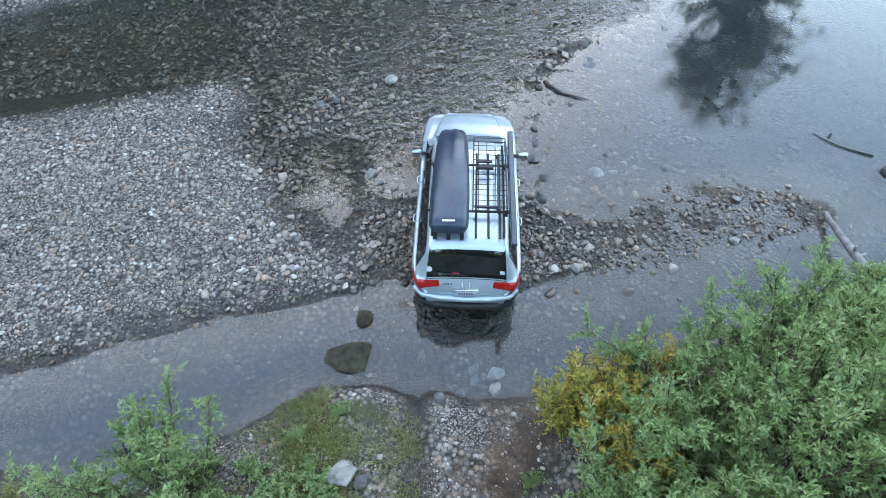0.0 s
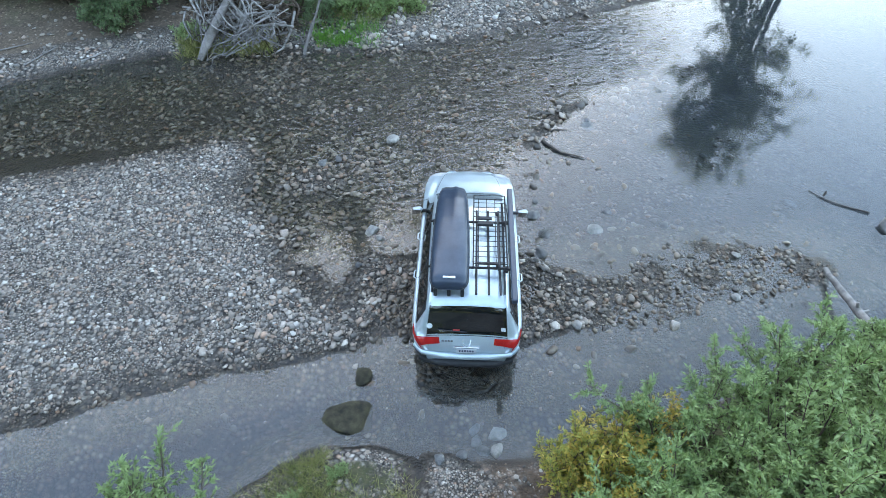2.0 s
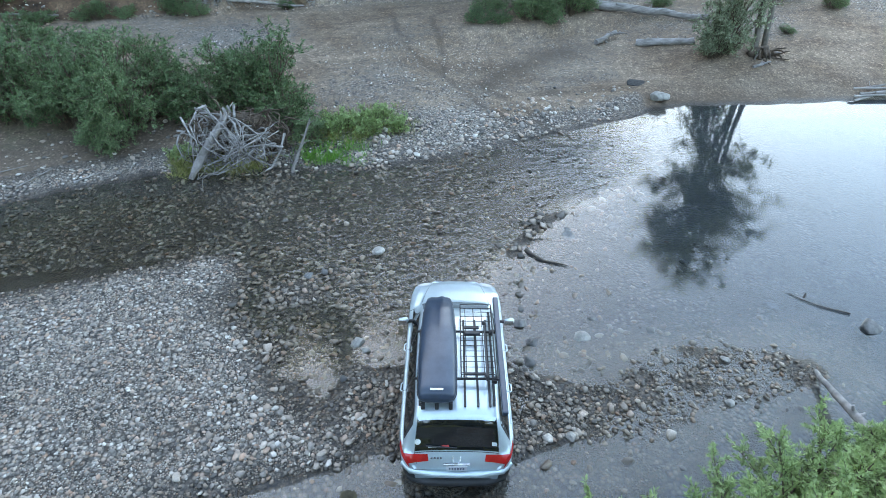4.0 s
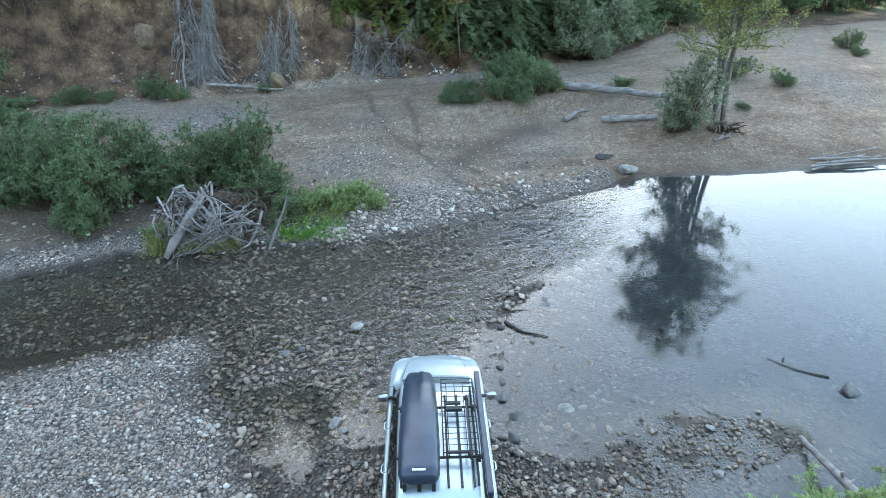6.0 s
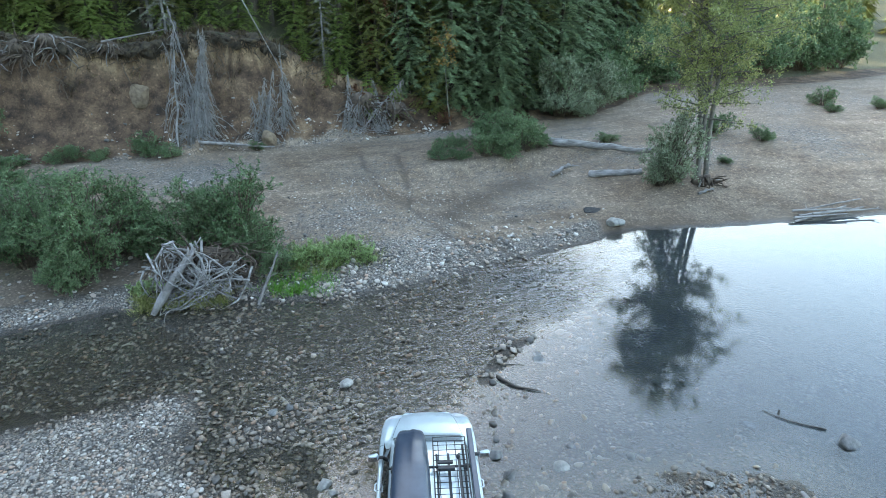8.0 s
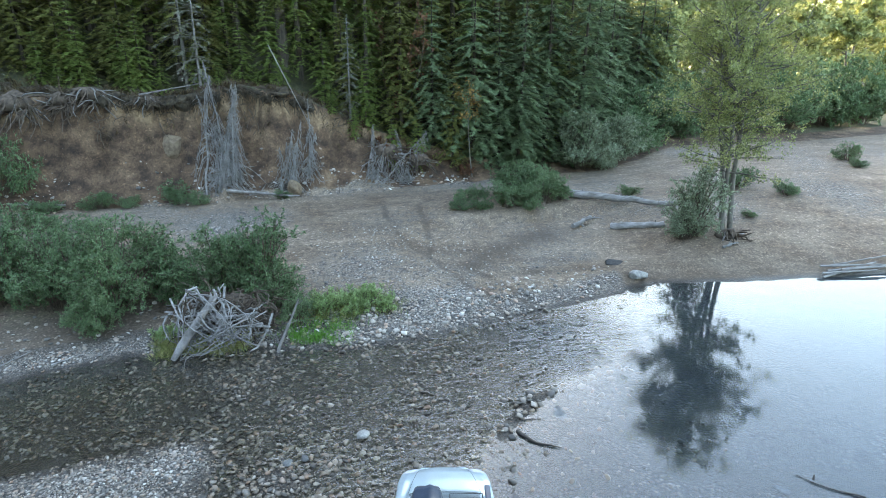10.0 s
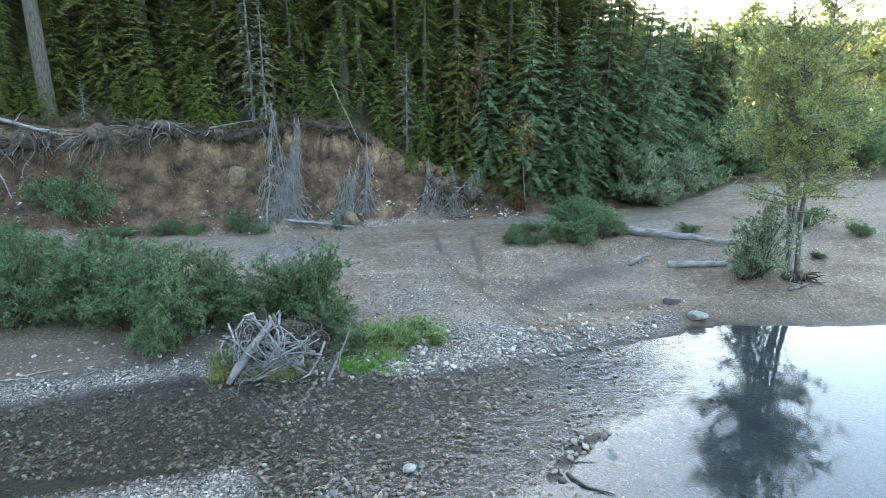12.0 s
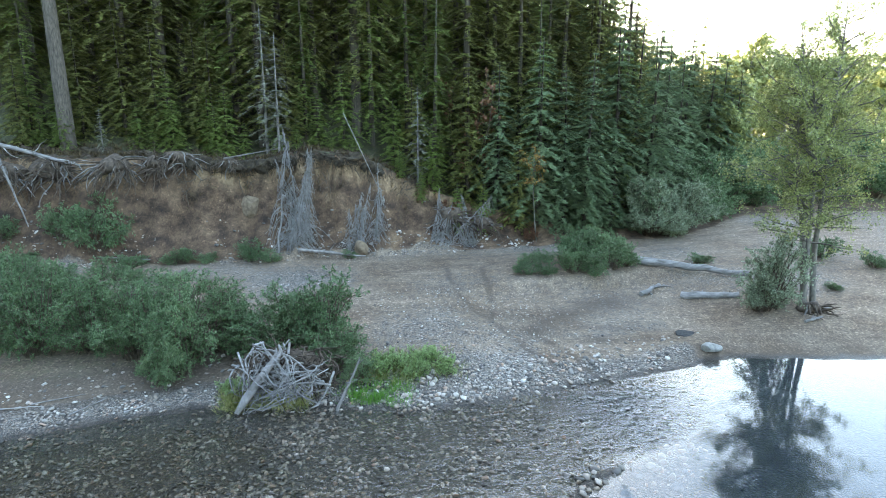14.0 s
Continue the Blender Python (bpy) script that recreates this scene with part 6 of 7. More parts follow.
BLUFF_Y = float(_ys[height(0 * _ys - 9.6, _ys) < 4.9].max())
make_rock("bluff_boulder", -9.6, BLUFF_Y - 0.35, 1.35, (0.9, 0.7, 1.0), M_TANROCK, "tan boulder sticking out of the earth bluff", 47, 0.0, 10, "boulder", sub=4, rough=0.2)
make_rock("bluff_boulder", -2.6, 23.6, 1.1, (1.0, 0.8, 1.0), M_TANROCK, "tan mossy rock at the foot of the bluff", 48, 0.35, 70, "boulder")
make_rock("ash_patch", 12.5, 11.3, 1.15, (1.0, 0.8, 0.05), M_ASH, "black ash of an old camp fire on the silt", 49, 0.10, 0, "ash", rough=0.7)
make_rock("white_stone", 0.9, 0.9, 0.36, (1.0, 0.75, 0.6), M_PALEROCK, "white stone in the running ford", 50, 0.5, 30, "stone")
# stones that stand out in and round the ford: x, y, size
for k, (x, y, s, pale) in enumerate(((5.4, -2.9, 0.36, 1), (0.3, -2.4, 0.36, 1), (4.3, -5.5, 0.27, 1), (0.0, -3.5, 0.2, 0), (2.4, -7.5, 0.40, 1), (2.0, -7.38, 0.24, 0), (2.02, -7.62, 0.24, 0), (2.1, -7.84, 0.24, 0),
                                     (1.72, -7.86, 0.22, 0), (2.32, -7.86, 0.26, 1), (1.35, -7.95, 0.2, 0), (4.2, -2.9, 0.30, 0), (4.1, -2.3, 0.34, 0), (4.2, -1.8, 0.24, 0), (4.0, -3.5, 0.34, 0), (8.2, -4.0, 0.22, 1),
                                     (7.7, -5.1, 0.22, 1), (7.0, -2.9, 0.24, 0), (7.4, -2.1, 0.28, 0), (7.8, 1.6, 0.36, 0), (6.3, 1.1, 0.40, 0), (6.3, 1.35, 0.28, 0), (10.4, -2.3, 0.3, 0), (5.8, -2.3, 0.26, 0),
                                     (-0.9, 0.1, 0.26, 0), (-0.5, 0.25, 0.24, 0), (0.5, -2.7, 0.22, 1), (12.4, 8.6, 0.3, 1), (8.4, 2.4, 0.24, 0), (9.0, 3.0, 0.22, 0), (6.9, 2.0, 0.34, 0), (3.4, -1.2, 0.28, 0))):
    make_rock("river_stone", x, y, s, (1.0, 0.78, 0.55), M_PALEROCK if pale else M_GREYROCK, "pale worn river stone in the shallows" if pale else "grey worn river stone in the shallows", 60 + k, 0.30, k * 47, "stone", 3, rough=0.5)


# ---------------------------------------------------------------- the bluff's dead trees and roots
def make_dead_conifer(x, y, h, w, back, side, poles, seed, label):
    """Grey dead stems that lean on the bluff, with long boughs hanging down round them."""
    r = np.random.RandomState(seed)
    t = thing("dead_conifer", pose(x, y, ground_z(x, y) - 0.1), label, "dead tree", "dead conifers on the bluff")
    brush = Build()
    for k in range(poles):
        ph = h * (1.0 if k == 0 else r.uniform(0.55, 0.95))
        s = np.array([r.normal(0, 0.16 * w), r.normal(0, 0.1), 0.0])
        top = s + np.array([ph * math.tan(radians(side + r.normal(0, 9.0))), ph * math.tan(radians(back)) + r.normal(0, 0.1), ph])
        u = np.linspace(0, 1, 8)[:, None]
        q = s + (top - s) * u + r.normal(0, 0.035, (8, 3))
        b = Build()
        tube(b, q, np.linspace(0.075 if k == 0 else 0.05, 0.015, 8), 6)
        part("trunk", b, M_DEADWOOD, t, smooth=True)
        for _ in range(int(ph * 9)):
            v = r.uniform(0.08, 1.0)
            p = np.array([np.interp(v, u[:, 0], q[:, m]) for m in range(3)])
            a = r.uniform(math.pi, 2 * math.pi) if r.uniform() < 0.8 else r.uniform(0, math.pi)
            ln = w * (0.25 + 0.9 * (1 - v) ** 0.8) * r.uniform(0.35, 1.15)
            drop = r.uniform(0.7, 1.7)
            ss = np.linspace(0, 1, 5)
            pts = p + np.stack([math.cos(a) * ln * ss ** 0.8 * (0.22 + 1.0 * (1 - v) ** 1.6), math.sin(a) * ln * ss ** 0.8 * 0.35, -ln * drop * ss ** 1.5 + 0.1 * ln * ss], -1) + r.normal(0, 0.03, (5, 3))
            pts[:, 2] = np.maximum(pts[:, 2], 0.03)
            tube(brush, pts, np.linspace(0.026, 0.008, 5), 3, False)
            for _ in range(2):
                i = r.randint(1, 5)
                tube(brush, wander(r, pts[i], r.normal(0, 0.6, 3) + (0.3 * math.cos(a), -0.2, -0.8), r.uniform(0.15, 0.5), 2, 0.2), [0.011, 0.008, 0.005], 3, False)
    part("brushwood", brush, M_DEADBOUGH, t, "hanging grey dead boughs and twigs")
    return t


for k, (x, y, h, w, back, side, poles, label) in enumerate(((-6.7, 23.3, 6.6, 2.3, 15, 6, 6, "tall grey dead conifer with hanging boughs slumped on the bluff"), (-5.9, 23.7, 6.9, 1.5, 12, 1, 4, "grey dead conifer stems leaning on the bluff"),
                                                         (-2.9, 23.9, 4.2, 1.6, 12, 9, 5, "grey dead conifer slumped at the bluff's foot"), (-1.7, 24.4, 5.0, 1.3, 14, -6, 3, "thin grey dead conifer leaning on the bluff"),
                                                         (2.4, 25.5, 3.6, 2.1, 16, 12, 5, "grey tangle of dead boughs on the slope"), (4.6, 26.1, 3.4, 1.9, 14, -10, 4, "grey tangle of dead boughs by the firs"))):
    make_dead_conifer(x, y, h, w, back, side, poles, 311 + k, label)


def make_root_plate(x, y, z, r0, seed, label, count=46):
    r = np.random.RandomState(seed)
    t = thing("root_plate", pose(x, y, z), label, "roots")
    v, f = ball(r, 2, 0.35)
    part("soil", Build().add(v * (r0 * 0.8, r0 * 0.35, r0 * 0.5), f), M_ROOT, t, smooth=True)
    for _ in range(count):
        a = r.uniform(0, 6.283)
        s = np.array([math.cos(a) * r0 * 0.5, -0.1, math.sin(a) * r0 * 0.3])
        d = np.array([math.cos(a) * 0.8 + r.normal(0, 0.4), r.uniform(-0.9, -0.3), r.uniform(-1.0, 0.3)])
        b = Build()
        tube(b, wander(r, s, d, r0 * r.uniform(0.6, 1.5), 5, 0.22, 0.10), np.linspace(0.06, 0.015, 6), 4)
        part("root", b, M_ROOT if r.uniform() < 0.8 else M_DEADWOOD, t)
    return t


def make_lip_brush():
    """The brush, rootlets and dead boughs that hang all along the bluff's edge."""
    r = np.random.RandomState(329)
    b = Build()
    xs = r.uniform(-27, 1.5, 1100)
    ys = np.interp(xs, FOOT[:, 0], FOOT[:, 1]) + r.uniform(1.95, 3.4, 1100)
    for x, y, z in zip(xs, ys, height(xs, ys)):
        hang = r.uniform() < 0.6
        d = np.array([r.normal(0, 0.7), -1.0, r.uniform(-0.5, 0.1)]) if hang else np.array([r.normal(0, 1.0), r.normal(-0.3, 0.5), r.uniform(0.0, 0.6)])
        tube(b, wander(r, (x, y, z + 0.05), d, r.uniform(0.3, 1.2), 5, 0.25, 0.22 if hang else 0.05), np.linspace(r.uniform(0.015, 0.04), 0.008, 6), 4, False)
    o = part("bluff_brush", b, M_ROOT)
    return tagged(o, "grey-brown brush and rootlets hanging along the bluff's edge", "brush", kind="stuff")


def make_turf_overhang():
    """Dark clods of turf and roots that hang over the bluff's edge."""
    r = np.random.RandomState(330)
    b = Build()
    yy = np.arange(22.5, 29.0, 0.06)
    for x in np.cumsum(r.uniform(0.08, 0.4, 106)) - 27.0:
        zz = height(0 * yy + x, yy)
        k = int(np.argmax(zz > zz[85] - 0.45))
        s = r.uniform(0.15, 0.62)
        v, f = ball(r, 3, 0.9, (r.uniform(0.7, 1.1), 0.8, r.uniform(0.35, 0.8)))
        for _ in range(7):
            tube(b, wander(r, (x + r.normal(0, 0.25), yy[k] - r.uniform(0.0, 0.4), zz[k] + r.uniform(-0.2, 0.25)), (r.normal(0, 0.6), -0.6, r.uniform(-1.2, 0.3)), r.uniform(0.3, 1.0), 4, 0.3, 0.2), [0.03, 0.024, 0.018, 0.012, 0.006], 4, False)
        b.add(v * s + (x + r.normal(0, 0.2), yy[k] - 0.05 + r.uniform(-0.15, 0.25), zz[k] + r.uniform(-0.15, 0.15)), f)
    o = part("turf_overhang", b, M_LITTERSOIL)
    return tagged(o, "dark clods of turf and roots along the bluff's edge", "turf", kind="stuff")


make_lip_brush()
make_turf_overhang()
make_root_plate(-13.6, 25.0, 6.9, 1.3, 321, "upturned brown root plate on the bluff's edge")
make_root_plate(-10.6, 25.0, 6.6, 0.7, 322, "torn roots hanging from the bluff's lip", 26)
make_root_plate(-17.2, 24.3, 6.5, 1.5, 323, "hanging roots and turf under the bluff's lip", 60)
make_root_plate(-20.6, 23.9, 6.4, 1.7, 324, "dark roots and turf hanging from the bluff's lip", 70)
make_root_plate(-15.0, 24.6, 6.6, 1.0, 327, "dark turf and roots slumped at the bluff's lip", 40)
make_root_plate(-23.2, 23.7, 6.3, 1.5, 328, "dark root mass under the fallen tree", 50)
make_root_plate(3.2, 26.4, 3.0, 1.2, 325, "dead roots spilling down the low bluff", 34)
make_root_plate(5.2, 26.7, 2.4, 1.1, 326, "dead roots spilling down by the firs", 30)
make_log("bluff_deadfall", (-24.5, 23.6, 8.2), (-18.8, 23.6, 6.6), 0.17, 0.06, M_DRIFT, "bleached fallen tree over the bluff's edge", 3, 331, "dead tree", 9)
make_log("bluff_deadfall", (-23.0, 23.0, 7.2), (-21.5, 22.4, 3.2), 0.08, 0.03, M_DEADWOOD, "grey dead trunk leaning down the bluff", 2, 332, "dead tree", 6)
make_log("bluff_deadfall", (-6.3, 22.8, 1.6), (-2.2, 22.7, 1.15), 0.10, 0.05, M_DEADWOOD, "grey dead pole lying along the bluff's foot", 2, 333, "dead tree", 5)
make_log("bluff_deadfall", (-10.8, 24.6, 6.9), (-7.4, 24.7, 7.5), 0.05, 0.02, M_DEADWOOD, "thin grey bough arched over the bluff's lip", 0, 334, "dead tree", 3)
make_log("bluff_deadfall", (-3.6, 25.6, 9.6), (-1.2, 24.8, 4.4), 0.035, 0.015, M_DEADWOOD, "thin grey dead stem bent down the bluff", 0, 335, "dead tree", 3)
make_log("bluff_deadfall", (-18.0, 22.2, 1.4), (-14.6, 21.9, 1.3), 0.06, 0.03, M_DEADWOOD, "grey dead sticks at the bluff's foot", 0, 336, "dead tree", 6)

big_pine = make_conifer("pine_tree", 341, 32.0, 2.6, 0.5, 26, M_FIR, "old conifer with a thick bare grey-brown trunk", droop=0.35)
put(big_pine, -21.0, 26.6, 10, 1.0, first=True)
big_pine.scale = (1.25, 1.25, 1.0)
dead_fir = make_conifer("dead_fir", 342, 8.5, 1.5, 0.1, 20, M_LICHEN, "silver-grey dying young fir hung with lichen", dense=0.6, bark=M_DEADWOOD, droop=0.35, fine=1.2)
put(dead_fir, -8.9, 27.8, 10, 1.1, first=True)
put(dead_fir, -8.0, 27.2, 80, 0.9)
put(dead_fir, -18.6, 26.0, 200, 0.35)
put(dead_fir, 1.0, 27.6, 120, 0.75)

# ---------------------------------------------------------------- trees and shrubs of the far bank
alder = make_broadleaf("alder_tree", 351, 15.0, 3.5, 3, 0.28, 74, 30, 0.105, 0.075, 0.14, M_ALDER, "airy yellow-green alder with three slim trunks on the gravel bank")
put(alder, 19.2, 13.5, 0, 1.0, first=True)
make_root_plate(19.1, 13.1, 0.75, 0.8, 352, "washed-out roots and flood litter at the alder's foot", 34)
base_bush = make_dome("willow_bush", 353, 1.45, 2.7, 60, 13, 12, 0.115, 0.05, M_SILVER, "grey-green willow bush at the alder's foot", "bush")
put(base_bush, 17.5, 13.7, 0, 1.15, 1.15, first=True)
put(base_bush, 16.9, 13.4, 120, 0.75, 0.9)
back_willow = make_dome("tall_willow", 354, 2.6, 4.0, 80, 14, 12, 0.20, 0.085, M_SILVER, "tall blue-green willow in front of the firs", "bush", "tall willows")
put(back_willow, 17.8, 29.0, 0, 1.0, first=True)
for x, y, t, s, h in ((20.4, 30.2, 90, 0.85, 1.0), (19.0, 28.6, 200, 0.7, 0.9)):
    put(back_willow, x, y, t, s, h)
green_willow = make_dome("tall_willow", 364, 2.6, 4.2, 70, 13, 12, 0.24, 0.11, M_WILLOWGREY, "tall dark green willow at the far end of the terrace", "bush", "tall willows")
put(green_willow, 29.0, 38.2, 80, 1.1, first=True)
for x, y, t, s, h in ((23.5, 33.0, 30, 0.8, 0.9), (27.0, 37.5, 200, 1.2, 1.0), (31.0, 39.0, 120, 1.25, 1.0), (35.0, 40.5, 60, 1.3, 1.05), (39.5, 41.5, 300, 1.35, 1.0), (44.0, 42.0, 250, 1.4, 1.1),
                      (49.0, 43.0, 20, 1.4, 1.1), (24.5, 36.5, 150, 1.0, 1.0), (54.0, 44.0, 80, 1.4, 1.2)):
    put(green_willow, x, y, t, s, h)
road_bush = make_dome("willow_bush", 355, 1.35, 1.7, 52, 10, 10, 0.14, 0.055, M_WILLOWGREY, "green willow bush between track and gravel", "bush", "roadside willows")
put(road_bush, 10.0, 20.4, 0, 1.0, first=True)
for x, y, t, s, h in ((11.9, 20.9, 60, 1.1, 1.0), (9.4, 18.8, 100, 0.9, 0.9), (11.6, 19.2, 190, 0.95, 1.0), (10.5, 18.3, 260, 0.6, 0.8), (6.7, 18.9, 310, 0.5, 0.7), (7.8, 18.6, 15, 0.55, 0.7), (12.6, 19.7, 45, 0.7, 0.9), (10.9, 21.6, 160, 1.0, 1.1), (7.2, 20.2, 220, 0.55, 0.8), (8.2, 20.9, 20, 0.5, 0.8), (17.4, 20.6, 90, 0.55, 0.7), (21.9, 15.6, 30, 0.35, 0.6), (26.2, 18.4, 10, 0.6, 0.8),
                      (24.6, 20.6, 200, 0.8, 0.9), (37.5, 26.5, 130, 0.8, 1.0), (36.0, 24.0, 40, 0.5, 0.8), (12.4, 22.6, 300, 0.6, 1.5), (40.5, 24.5, 40, 0.6, 0.8),
                      (-17.9, 22.4, 0, 1.35, 1.25), (-19.6, 22.6, 70, 1.0, 1.1), (-15.6, 21.6, 140, 0.7, 0.7), (-13.1, 22.4, 210, 0.75, 0.75), (-11.6, 22.6, 280, 0.5, 0.7), (-9.0, 22.7, 30, 0.8, 0.9), (-7.9, 22.4, 10, 0.5, 0.8),
                      (-21.6, 21.2, 160, 0.9, 0.7), (-23.6, 22.6, 250, 1.0, 0.9), (-3.2, 22.9, 80, 0.4, 0.8), (-14.4, 18.4, 80, 0.8, 0.7), (-17.4, 17.6, 300, 0.9, 0.7), (-11.8, 17.6, 110, 0.6, 0.6), (-20.4, 18.6, 50, 1.0, 0.8), (-25.6, 20.0, 260, 1.2, 1.0)):
    put(road_bush, x, y, t, s, h)
far_tree = make_broadleaf("cottonwood_tree", 356, 13.0, 3.6, 1, 0.12, 50, 9, 0.46, 0.34, 0.22, M_ALDER, "yellow-green cottonwood catching the late sun", "tree", "far cottonwoods")
put(far_tree, 33.0, 46.0, 0, 1.0, first=True)
for x, y, t, s in ((29.0, 50.0, 40, 1.0), (38.0, 47.0, 80, 0.95), (42.5, 50.0, 120, 1.1), (47.5, 48.0, 160, 1.0), (36.0, 54.0, 200, 1.15), (52.0, 53.0, 240, 1.1), (57.0, 50.0, 280, 1.0), (44.0, 58.0, 320, 1.2), (30.5, 42.5, 10, 0.7), (62.0, 55.0, 50, 1.1)):
    put(far_tree, x, y, t, s)
rusty = make_bush("maple_shrub", 357, 1.0, 2.0, 12, 14, 12, 0.2, 0.15, M_RUST, "rust-red maple shrub among the firs", "bush", "autumn shrubs")
put(rusty, 3.0, 27.0, 0, 0.9, first=True)
put(rusty, 8.6, 26.6, 50, 0.5)
rust_limb = make_bush("maple_tree", 358, 1.4, 9.0, 5, 16, 11, 0.22, 0.16, M_RUST, "slim maple with rust-red leaves inside the wood", "tree", "autumn shrubs")
put(rust_limb, 3.9, 29.6, 0, 1.15, first=True)
gold = make_broadleaf("maple_sapling", 359, 6.2, 0.9, 1, 0.66, 16, 12, 0.17, 0.13, 0.05, M_GOLD, "slim golden-brown maple sapling in front of the firs", "tree", "autumn shrubs")
put(gold, 9.0, 26.5, 0, 1.0, first=True)


# ---------------------------------------------------------------- grass
def grass(name, x, y, tall, material, label, seed, wide=0.010):
    r = np.random.RandomState(seed)
    n = len(x)
    p = np.stack([x, y, height(x, y) - 0.01], -1)
    w = r.normal(0, 0.38, (n, 3)) + np.array([0, 0, 1.0])
    b = Build()
    leaves(b, p, w, tall * r.uniform(0.5, 1.2, n), wide + 1.2 * wide * r.uniform(0, 1, n), r, 0.45)
    o = part(name, b, material)
    return tagged(o, label, "grass", kind="stuff")


def tufts(n, seed, box, keep, clumps):
    r = np.random.RandomState(seed)
    cx, cy = r.uniform(box[0], box[1], clumps), r.uniform(box[2], box[3], clumps)
    k = r.randint(0, clumps, n)
    x, y = cx[k] + r.normal(0, 0.10, n), cy[k] + r.normal(0, 0.10, n)
    q = keep(x, y) > r.uniform(0, 1, n)
    return x[q], y[q]


x, y = tufts(60000, 71, (-5.5, 0.8, -10.6, -7.3), lambda x, y: smooth01((inside(NEAR, x, y) - 0.05) / 0.25) * (0.5 + 0.6 * lumps(x, y, 1.9, 72)), 520)
grass("bank_grass", x, y, 0.19, M_GRASS, "yellow-green grass tufts on the near bank", 73, 0.0045)
x, y = tufts(6000, 74, (-5.6, -2.6, 5.95, 7.0), lambda x, y: 0 * x + 0.9, 120)
grass("shore_grass", x, y, 0.35, M_GRASS, "yellowing grass at the water's edge", 75)
x, y = tufts(7000, 76, (-2.2, 1.2, 5.7, 7.8), lambda x, y: smooth01((y - np.interp(x, SHORE[:, 0], SHORE[:, 1]) - 0.05) / 0.2) * np.exp(-((x + 0.5) / 0.85) ** 2 - ((y - 6.5) / 0.55) ** 2) * 1.2, 150)
grass("water_plants", x, y, 0.34, M_LUSH, "lush bright green plants at the water's edge", 77)
x, y = tufts(6500, 78, (-2.0, 2.6, 6.8, 9.4), lambda x, y: np.exp(-((x - 0.3) / 1.6) ** 2 - ((y - 7.9) / 0.9) ** 2), 150)
grass("shore_grass", x, y, 0.38, M_GRASS, "tall grass and herbs on the shore behind the roots", 79)
x, y = tufts(9000, 80, (-26, 8, 24.5, 27.5), lambda x, y: (y - np.interp(x, FOOT[:, 0], FOOT[:, 1]) > 1.6) * 0.9, 400)
grass("bluff_turf", x, y, 0.42, M_LITTER, "dry grass and litter on the bluff's edge", 81, 0.03)
herb = make_bush("herb_clump", 361, 0.6, 0.7, 18, 13, 11, 0.09, 0.035, M_WILLOW, "low green herb clump on the shore", "plant", "shore herbs")
put(herb, 0.3, 8.2, 0, 1.0, first=True)
for x, y, t, s in ((1.2, 8.4, 40, 1.1), (1.9, 7.8, 90, 0.9), (-0.5, 7.9, 140, 1.1), (0.9, 7.6, 200, 0.9), (-4.9, 6.9, 20, 0.8), (-5.6, 7.0, 70, 0.7), (-1.2, -9.3, 10, 0.55), (-2.2, -9.5, 60, 0.6), (-0.7, -9.7, 120, 0.5), (-3.9, -9.6, 200, 0.8),
                   (2.6, -9.5, 20, 0.3), (3.3, -9.9, 200, 0.4), (-0.5, -9.4, 300, 0.5), (-0.75, -9.05, 80, 0.35), (-1.6, -8.95, 150, 0.4), (-2.3, -8.85, 240, 0.45), (-0.3, -8.1, 30, 0.3), (-1.0, -8.5, 190, 0.3), (-1.9, -9.6, 270, 0.5)):
    put(herb, x, y, t, s)

# ---------------------------------------------------------------- stones
def pebble_kinds(count, seed, fine):
    """Templates of worn pebbles: 20 triangles for the small ones, 24 quads for the larger."""
    r = np.random.RandomState(seed)
    bm = bmesh.new()
    if fine:
        bmesh.ops.create_cube(bm, size=2.0)
        bmesh.ops.subdivide_edges(bm, edges=bm.edges[:], cuts=1, use_grid_fill=True)
    else:
        bmesh.ops.create_icosphere(bm, subdivisions=1, radius=1.0)
    v0 = np.array([x.co[:] for x in bm.verts])
    f0 = np.array([[q.index for q in t.verts] for t in bm.faces])
    bm.free()
    v0 = v0 / np.linalg.norm(v0, axis=1)[:, None] ** (0.88 if fine else 0.75)
    kinds = [v0 * (1 + r.normal(0, 0.15, (len(v0), 1))) * np.array([1.0, r.uniform(0.62, 0.95), r.uniform(0.32, 0.6)]) for _ in range(count)]
    return np.array(kinds), f0


def scatter(name, x, y, size, label, seed):
    """Thousands of pebbles in one mesh."""
    r = np.random.RandomState(seed)
    b = Build()
    for fine in (False, True):
        q = (size > 0.085) == fine
        px, py, ps = x[q], y[q], size[q]
        n = len(px)
        if not n:
            continue
        kinds, f0 = pebble_kinds(12, seed, fine)
        z = height(px, py)
        a = r.uniform(0, 6.283, n)
        t1, t2 = r.normal(0, 0.25, n), r.normal(0, 0.25, n)
        v = kinds[r.randint(0, len(kinds), n)] * (ps * 0.5)[:, None, None]
        v[:, :, 2] += v[:, :, 0] * t1[:, None] + v[:, :, 1] * t2[:, None]
        c, s = np.cos(a)[:, None], np.sin(a)[:, None]
        vx = v[:, :, 0] * c - v[:, :, 1] * s + px[:, None]
        vy = v[:, :, 0] * s + v[:, :, 1] * c + py[:, None]
        vz = v[:, :, 2] + (z + ps * 0.12)[:, None]
        m = kinds.shape[1]
        b.add(np.stack([vx, vy, vz], -1), (np.arange(n)[:, None, None] * m + f0[None]).reshape(-1, f0.shape[1]))
    return tagged(part(name, b, M_STONES), label, "pebbles", kind="stuff")


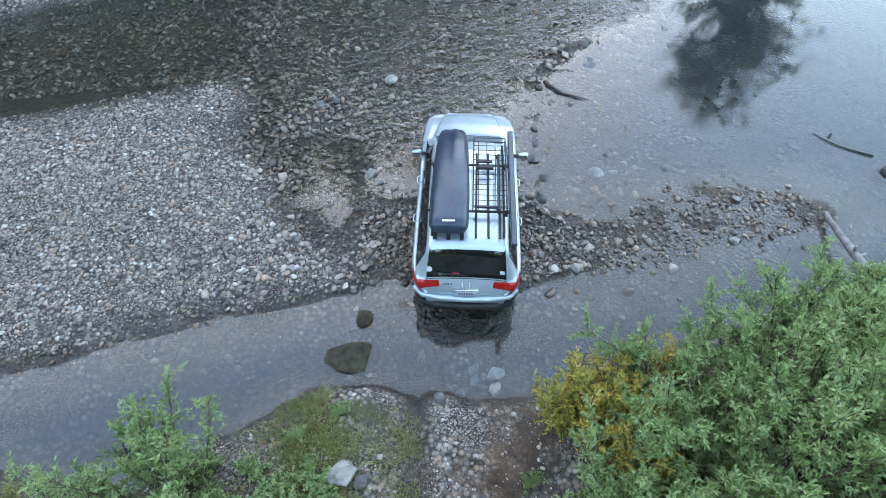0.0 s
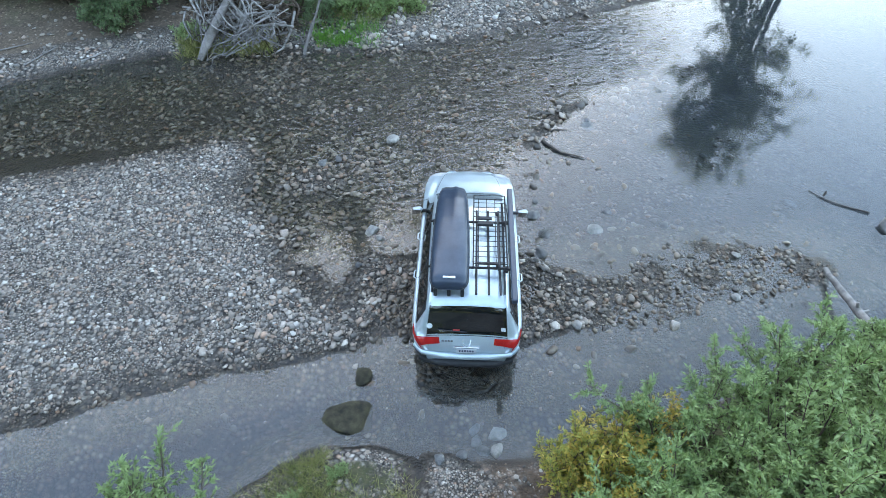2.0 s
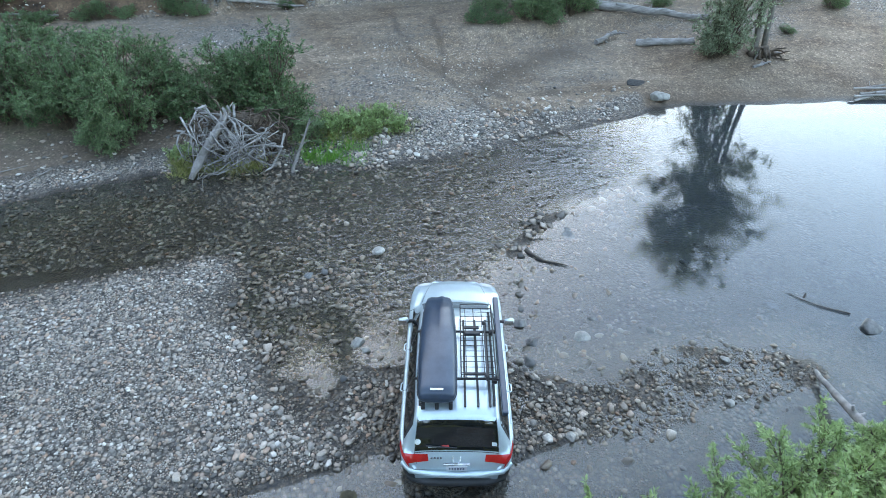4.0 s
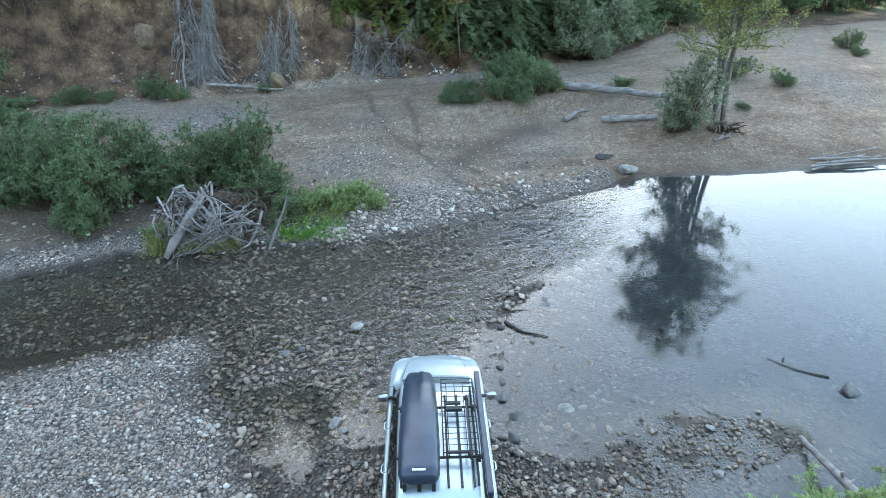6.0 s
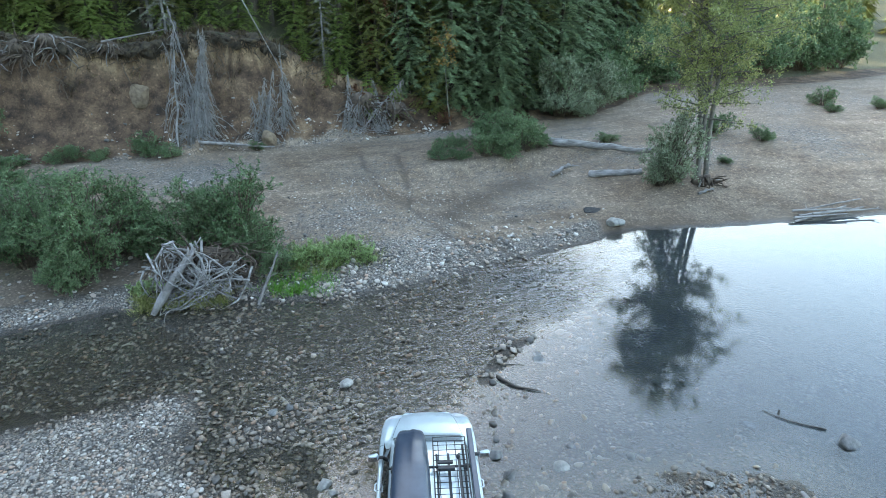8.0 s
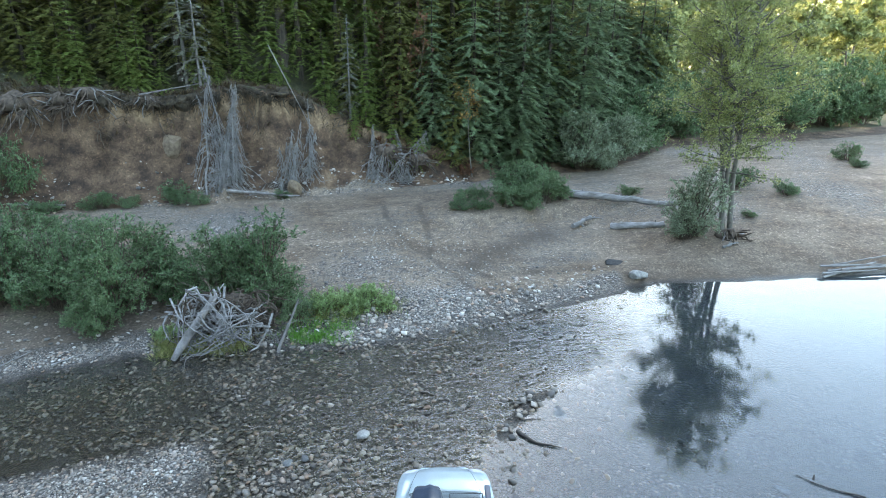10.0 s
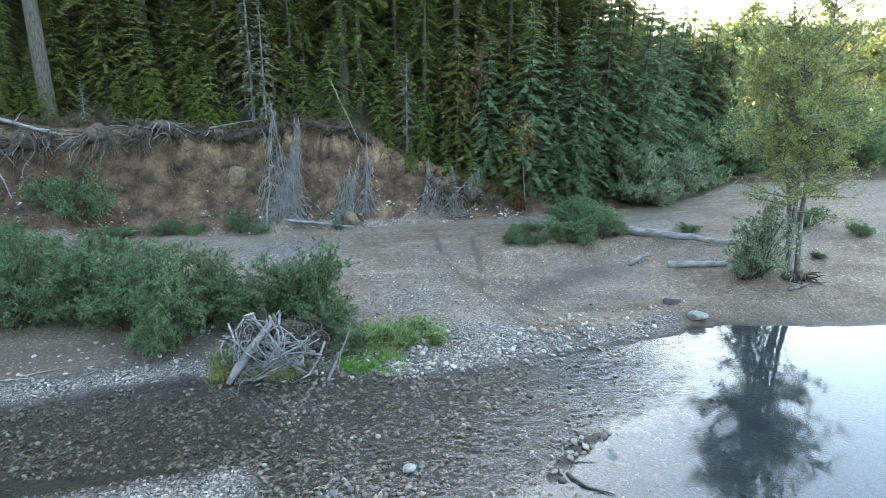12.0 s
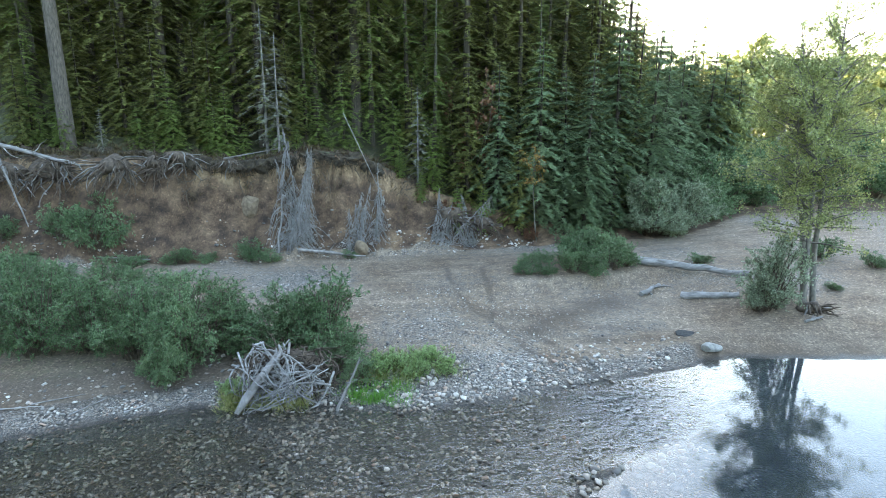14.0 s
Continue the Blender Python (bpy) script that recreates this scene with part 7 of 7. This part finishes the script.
def spread(n, seed, box, keep, lo, hi, power=2.2):
    r = np.random.RandomState(seed)
    x, y = r.uniform(box[0], box[1], n), r.uniform(box[2], box[3], n)
    q = keep(x, y) > r.uniform(0, 1, n)
    x, y = x[q], y[q]
    return x, y, lo + (hi - lo) * r.uniform(0, 1, len(x)) ** power


x, y, s = spread(23000, 1, (-10.5, 1.6, -7.4, 1.8), lambda x, y: smooth01(inside(BAR, x, y) / 0.3 + 0.4), 0.035, 0.11, 2.6)
scatter("bar_pebbles", x, y, s, "dry grey river pebbles heaped on the gravel bar", 201)
x, y, s = spread(20000, 2, (-4.0, 10.5, -7.6, 6.5), lambda x, y: ((inside(BAR, x, y) < 0.2) | (x > -2.6)) * (inside(NEAR, x, y) < 0.3) * (0.2 + 0.8 * smooth01((6.5 - x) / 3)) * (0.6 + 0.5 * lumps(x, y, 1.5, 6)) * (1 - 0.8 * smooth01((-5.5 - y) / 0.5)), 0.045, 0.18, 2.8)
scatter("ford_pebbles", x, y, s, "wet river pebbles in the shallow ford", 202)
x, y, s = spread(5200, 10, (-0.6, 4.8, -6.0, -3.0), lambda x, y: smooth01((1.12 - np.hypot((x - 2.2) / 2.3, (y + 4.55 + 0.12 * (x - 2.2)) / 1.15)) / 0.3), 0.035, 0.13, 2.8)
scatter("sill_pebbles", x, y, s, "wet grey pebbles on the gravel sill of the ford", 210)
x, y, s = spread(5000, 3, (2.5, 10.8, -6.2, -3.0), lambda x, y: smooth01(inside(RIFFLEBAR, x, y) / 0.3 + 0.5), 0.035, 0.13, 2.8)
scatter("riffle_pebbles", x, y, s, "wet grey pebbles on a low gravel strip in the river", 203)
x, y, s = spread(9000, 4, (-13, 14, 3.5, 15), lambda x, y: np.exp(-((y - np.interp(x, SHORE[:, 0], SHORE[:, 1]) - 1.0) / 1.7) ** 2) * np.where((x > -0.5) & (x < 9), 1.0, 0.45) * smooth01((12.5 - x) / 2.5), 0.06, 0.24, 2.8)
scatter("shore_cobbles", x, y, s, "dry pale cobbles along the far shore", 204)
x, y, s = spread(4200, 5, (-6.5, 4.5, -10.8, -7.4), lambda x, y: (inside(NEAR, x, y) > 0.1) * np.where(x > 1.05, 0.55, 0.48) * (np.abs(x - 0.9 - 0.06 * (y + 8.7)) > 0.2) * smooth01((3.9 - x) / 0.5), 0.025, 0.10, 3.2)
scatter("track_pebbles", x, y, s, "small pebbles pressed into the dirt track", 205)

x, y, s = spread(9000, 6, (-3, 15, 6.5, 16.5), lambda x, y: (y > np.interp(x, SHORE[:, 0], SHORE[:, 1]) + 1.0) * np.exp(-((x - 3.5) / 4.5) ** 2) * (0.55 + 0.5 * lumps(x, y, 0.9, 8)), 0.035, 0.11, 2.5)
scatter("terrace_pebbles", x, y, s, "dry gravel strewn over the far terrace", 206)

x, y, s = spread(9000, 7, (-26, 9, 21.0, 27.0), lambda x, y: np.exp(-((y - np.interp(x, FOOT[:, 0], FOOT[:, 1]) - 0.1) / 0.9) ** 2) * (0.45 + 0.6 * lumps(x, y, 0.8, 9)), 0.04, 0.28, 3.6)
scatter("bluff_rubble", x, y, s, "stones and clods fallen at the foot of the bluff", 207)

x, y, s = spread(5200, 8, (-12.5, -1.0, 1.4, 5.6), lambda x, y: (inside(BAR, x, y) < 0.1) * (0.7 + 0.5 * lumps(x, y, 1.2, 16)) * smooth01((np.interp(x, SHORE[:, 0], SHORE[:, 1]) - y) / 0.3), 0.05, 0.16, 2.5)
scatter("channel_pebbles", x, y, s, "brown drowned cobbles in the running channel", 208)
x, y, s = spread(7500, 11, (-3.0, 2.2, -2.4, 2.0), lambda x, y: np.exp(-((x + 0.6) / 1.7) ** 4 - ((y + 0.3) / 1.4) ** 4) * (0.62 + 0.45 * lumps(x, y, 1.7, 19)), 0.04, 0.17, 2.8)
scatter("inlet_cobbles", x, y, s, "wet brown and grey cobbles in the shallow inlet beside the bar", 211)
x, y, s = spread(2600, 9, (3.0, 11.5, -1.0, 6.5), lambda x, y: np.exp(-((y - np.interp(x, SPILL[:, 0], SPILL[:, 1])) / 0.38) ** 2) * (0.35 + 0.5 * lumps(x, y, 1.4, 18)), 0.05, 0.34, 3.0)
scatter("spill_stones", x, y, s, "dark wet stones in a line where the pool spills over", 209)

# the larger stones of the river bed, each one a piece of the ground
r = np.random.RandomState(88)
piece_meshes = []
for k in range(10):
    v, f = ball(r, 2, 0.55, (1.0, r.uniform(0.65, 0.9), r.uniform(0.4, 0.65)))
    me = Build().add(v * 0.5, f).mesh("stone", False)
    me.materials.append(M_STONE)
    piece_meshes.append(me)
count = 0
while count < 290:
    x, y = r.uniform(-3.2, 9.5), r.uniform(-6.4, 5.6)
    if abs(x - 2.3) < 1.3 and -6.6 < y < -1.2:
        continue
    if inside(BAR, np.array([x]), np.array([y]))[0] > 0.9 or (x > 7 and r.uniform() < 0.6):
        continue
    s = 0.13 + 0.17 * r.uniform() ** 2.5
    o = new("stone", piece_meshes[r.randint(10)])
    o.parent = ground
    o.matrix_basis = Matrix.LocRotScale((x, y, ground_z(x, y) + 0.12 * s), Euler((r.normal(0, 0.2), r.normal(0, 0.2), r.uniform(0, 6.28))), (s, s, s))
    count += 1
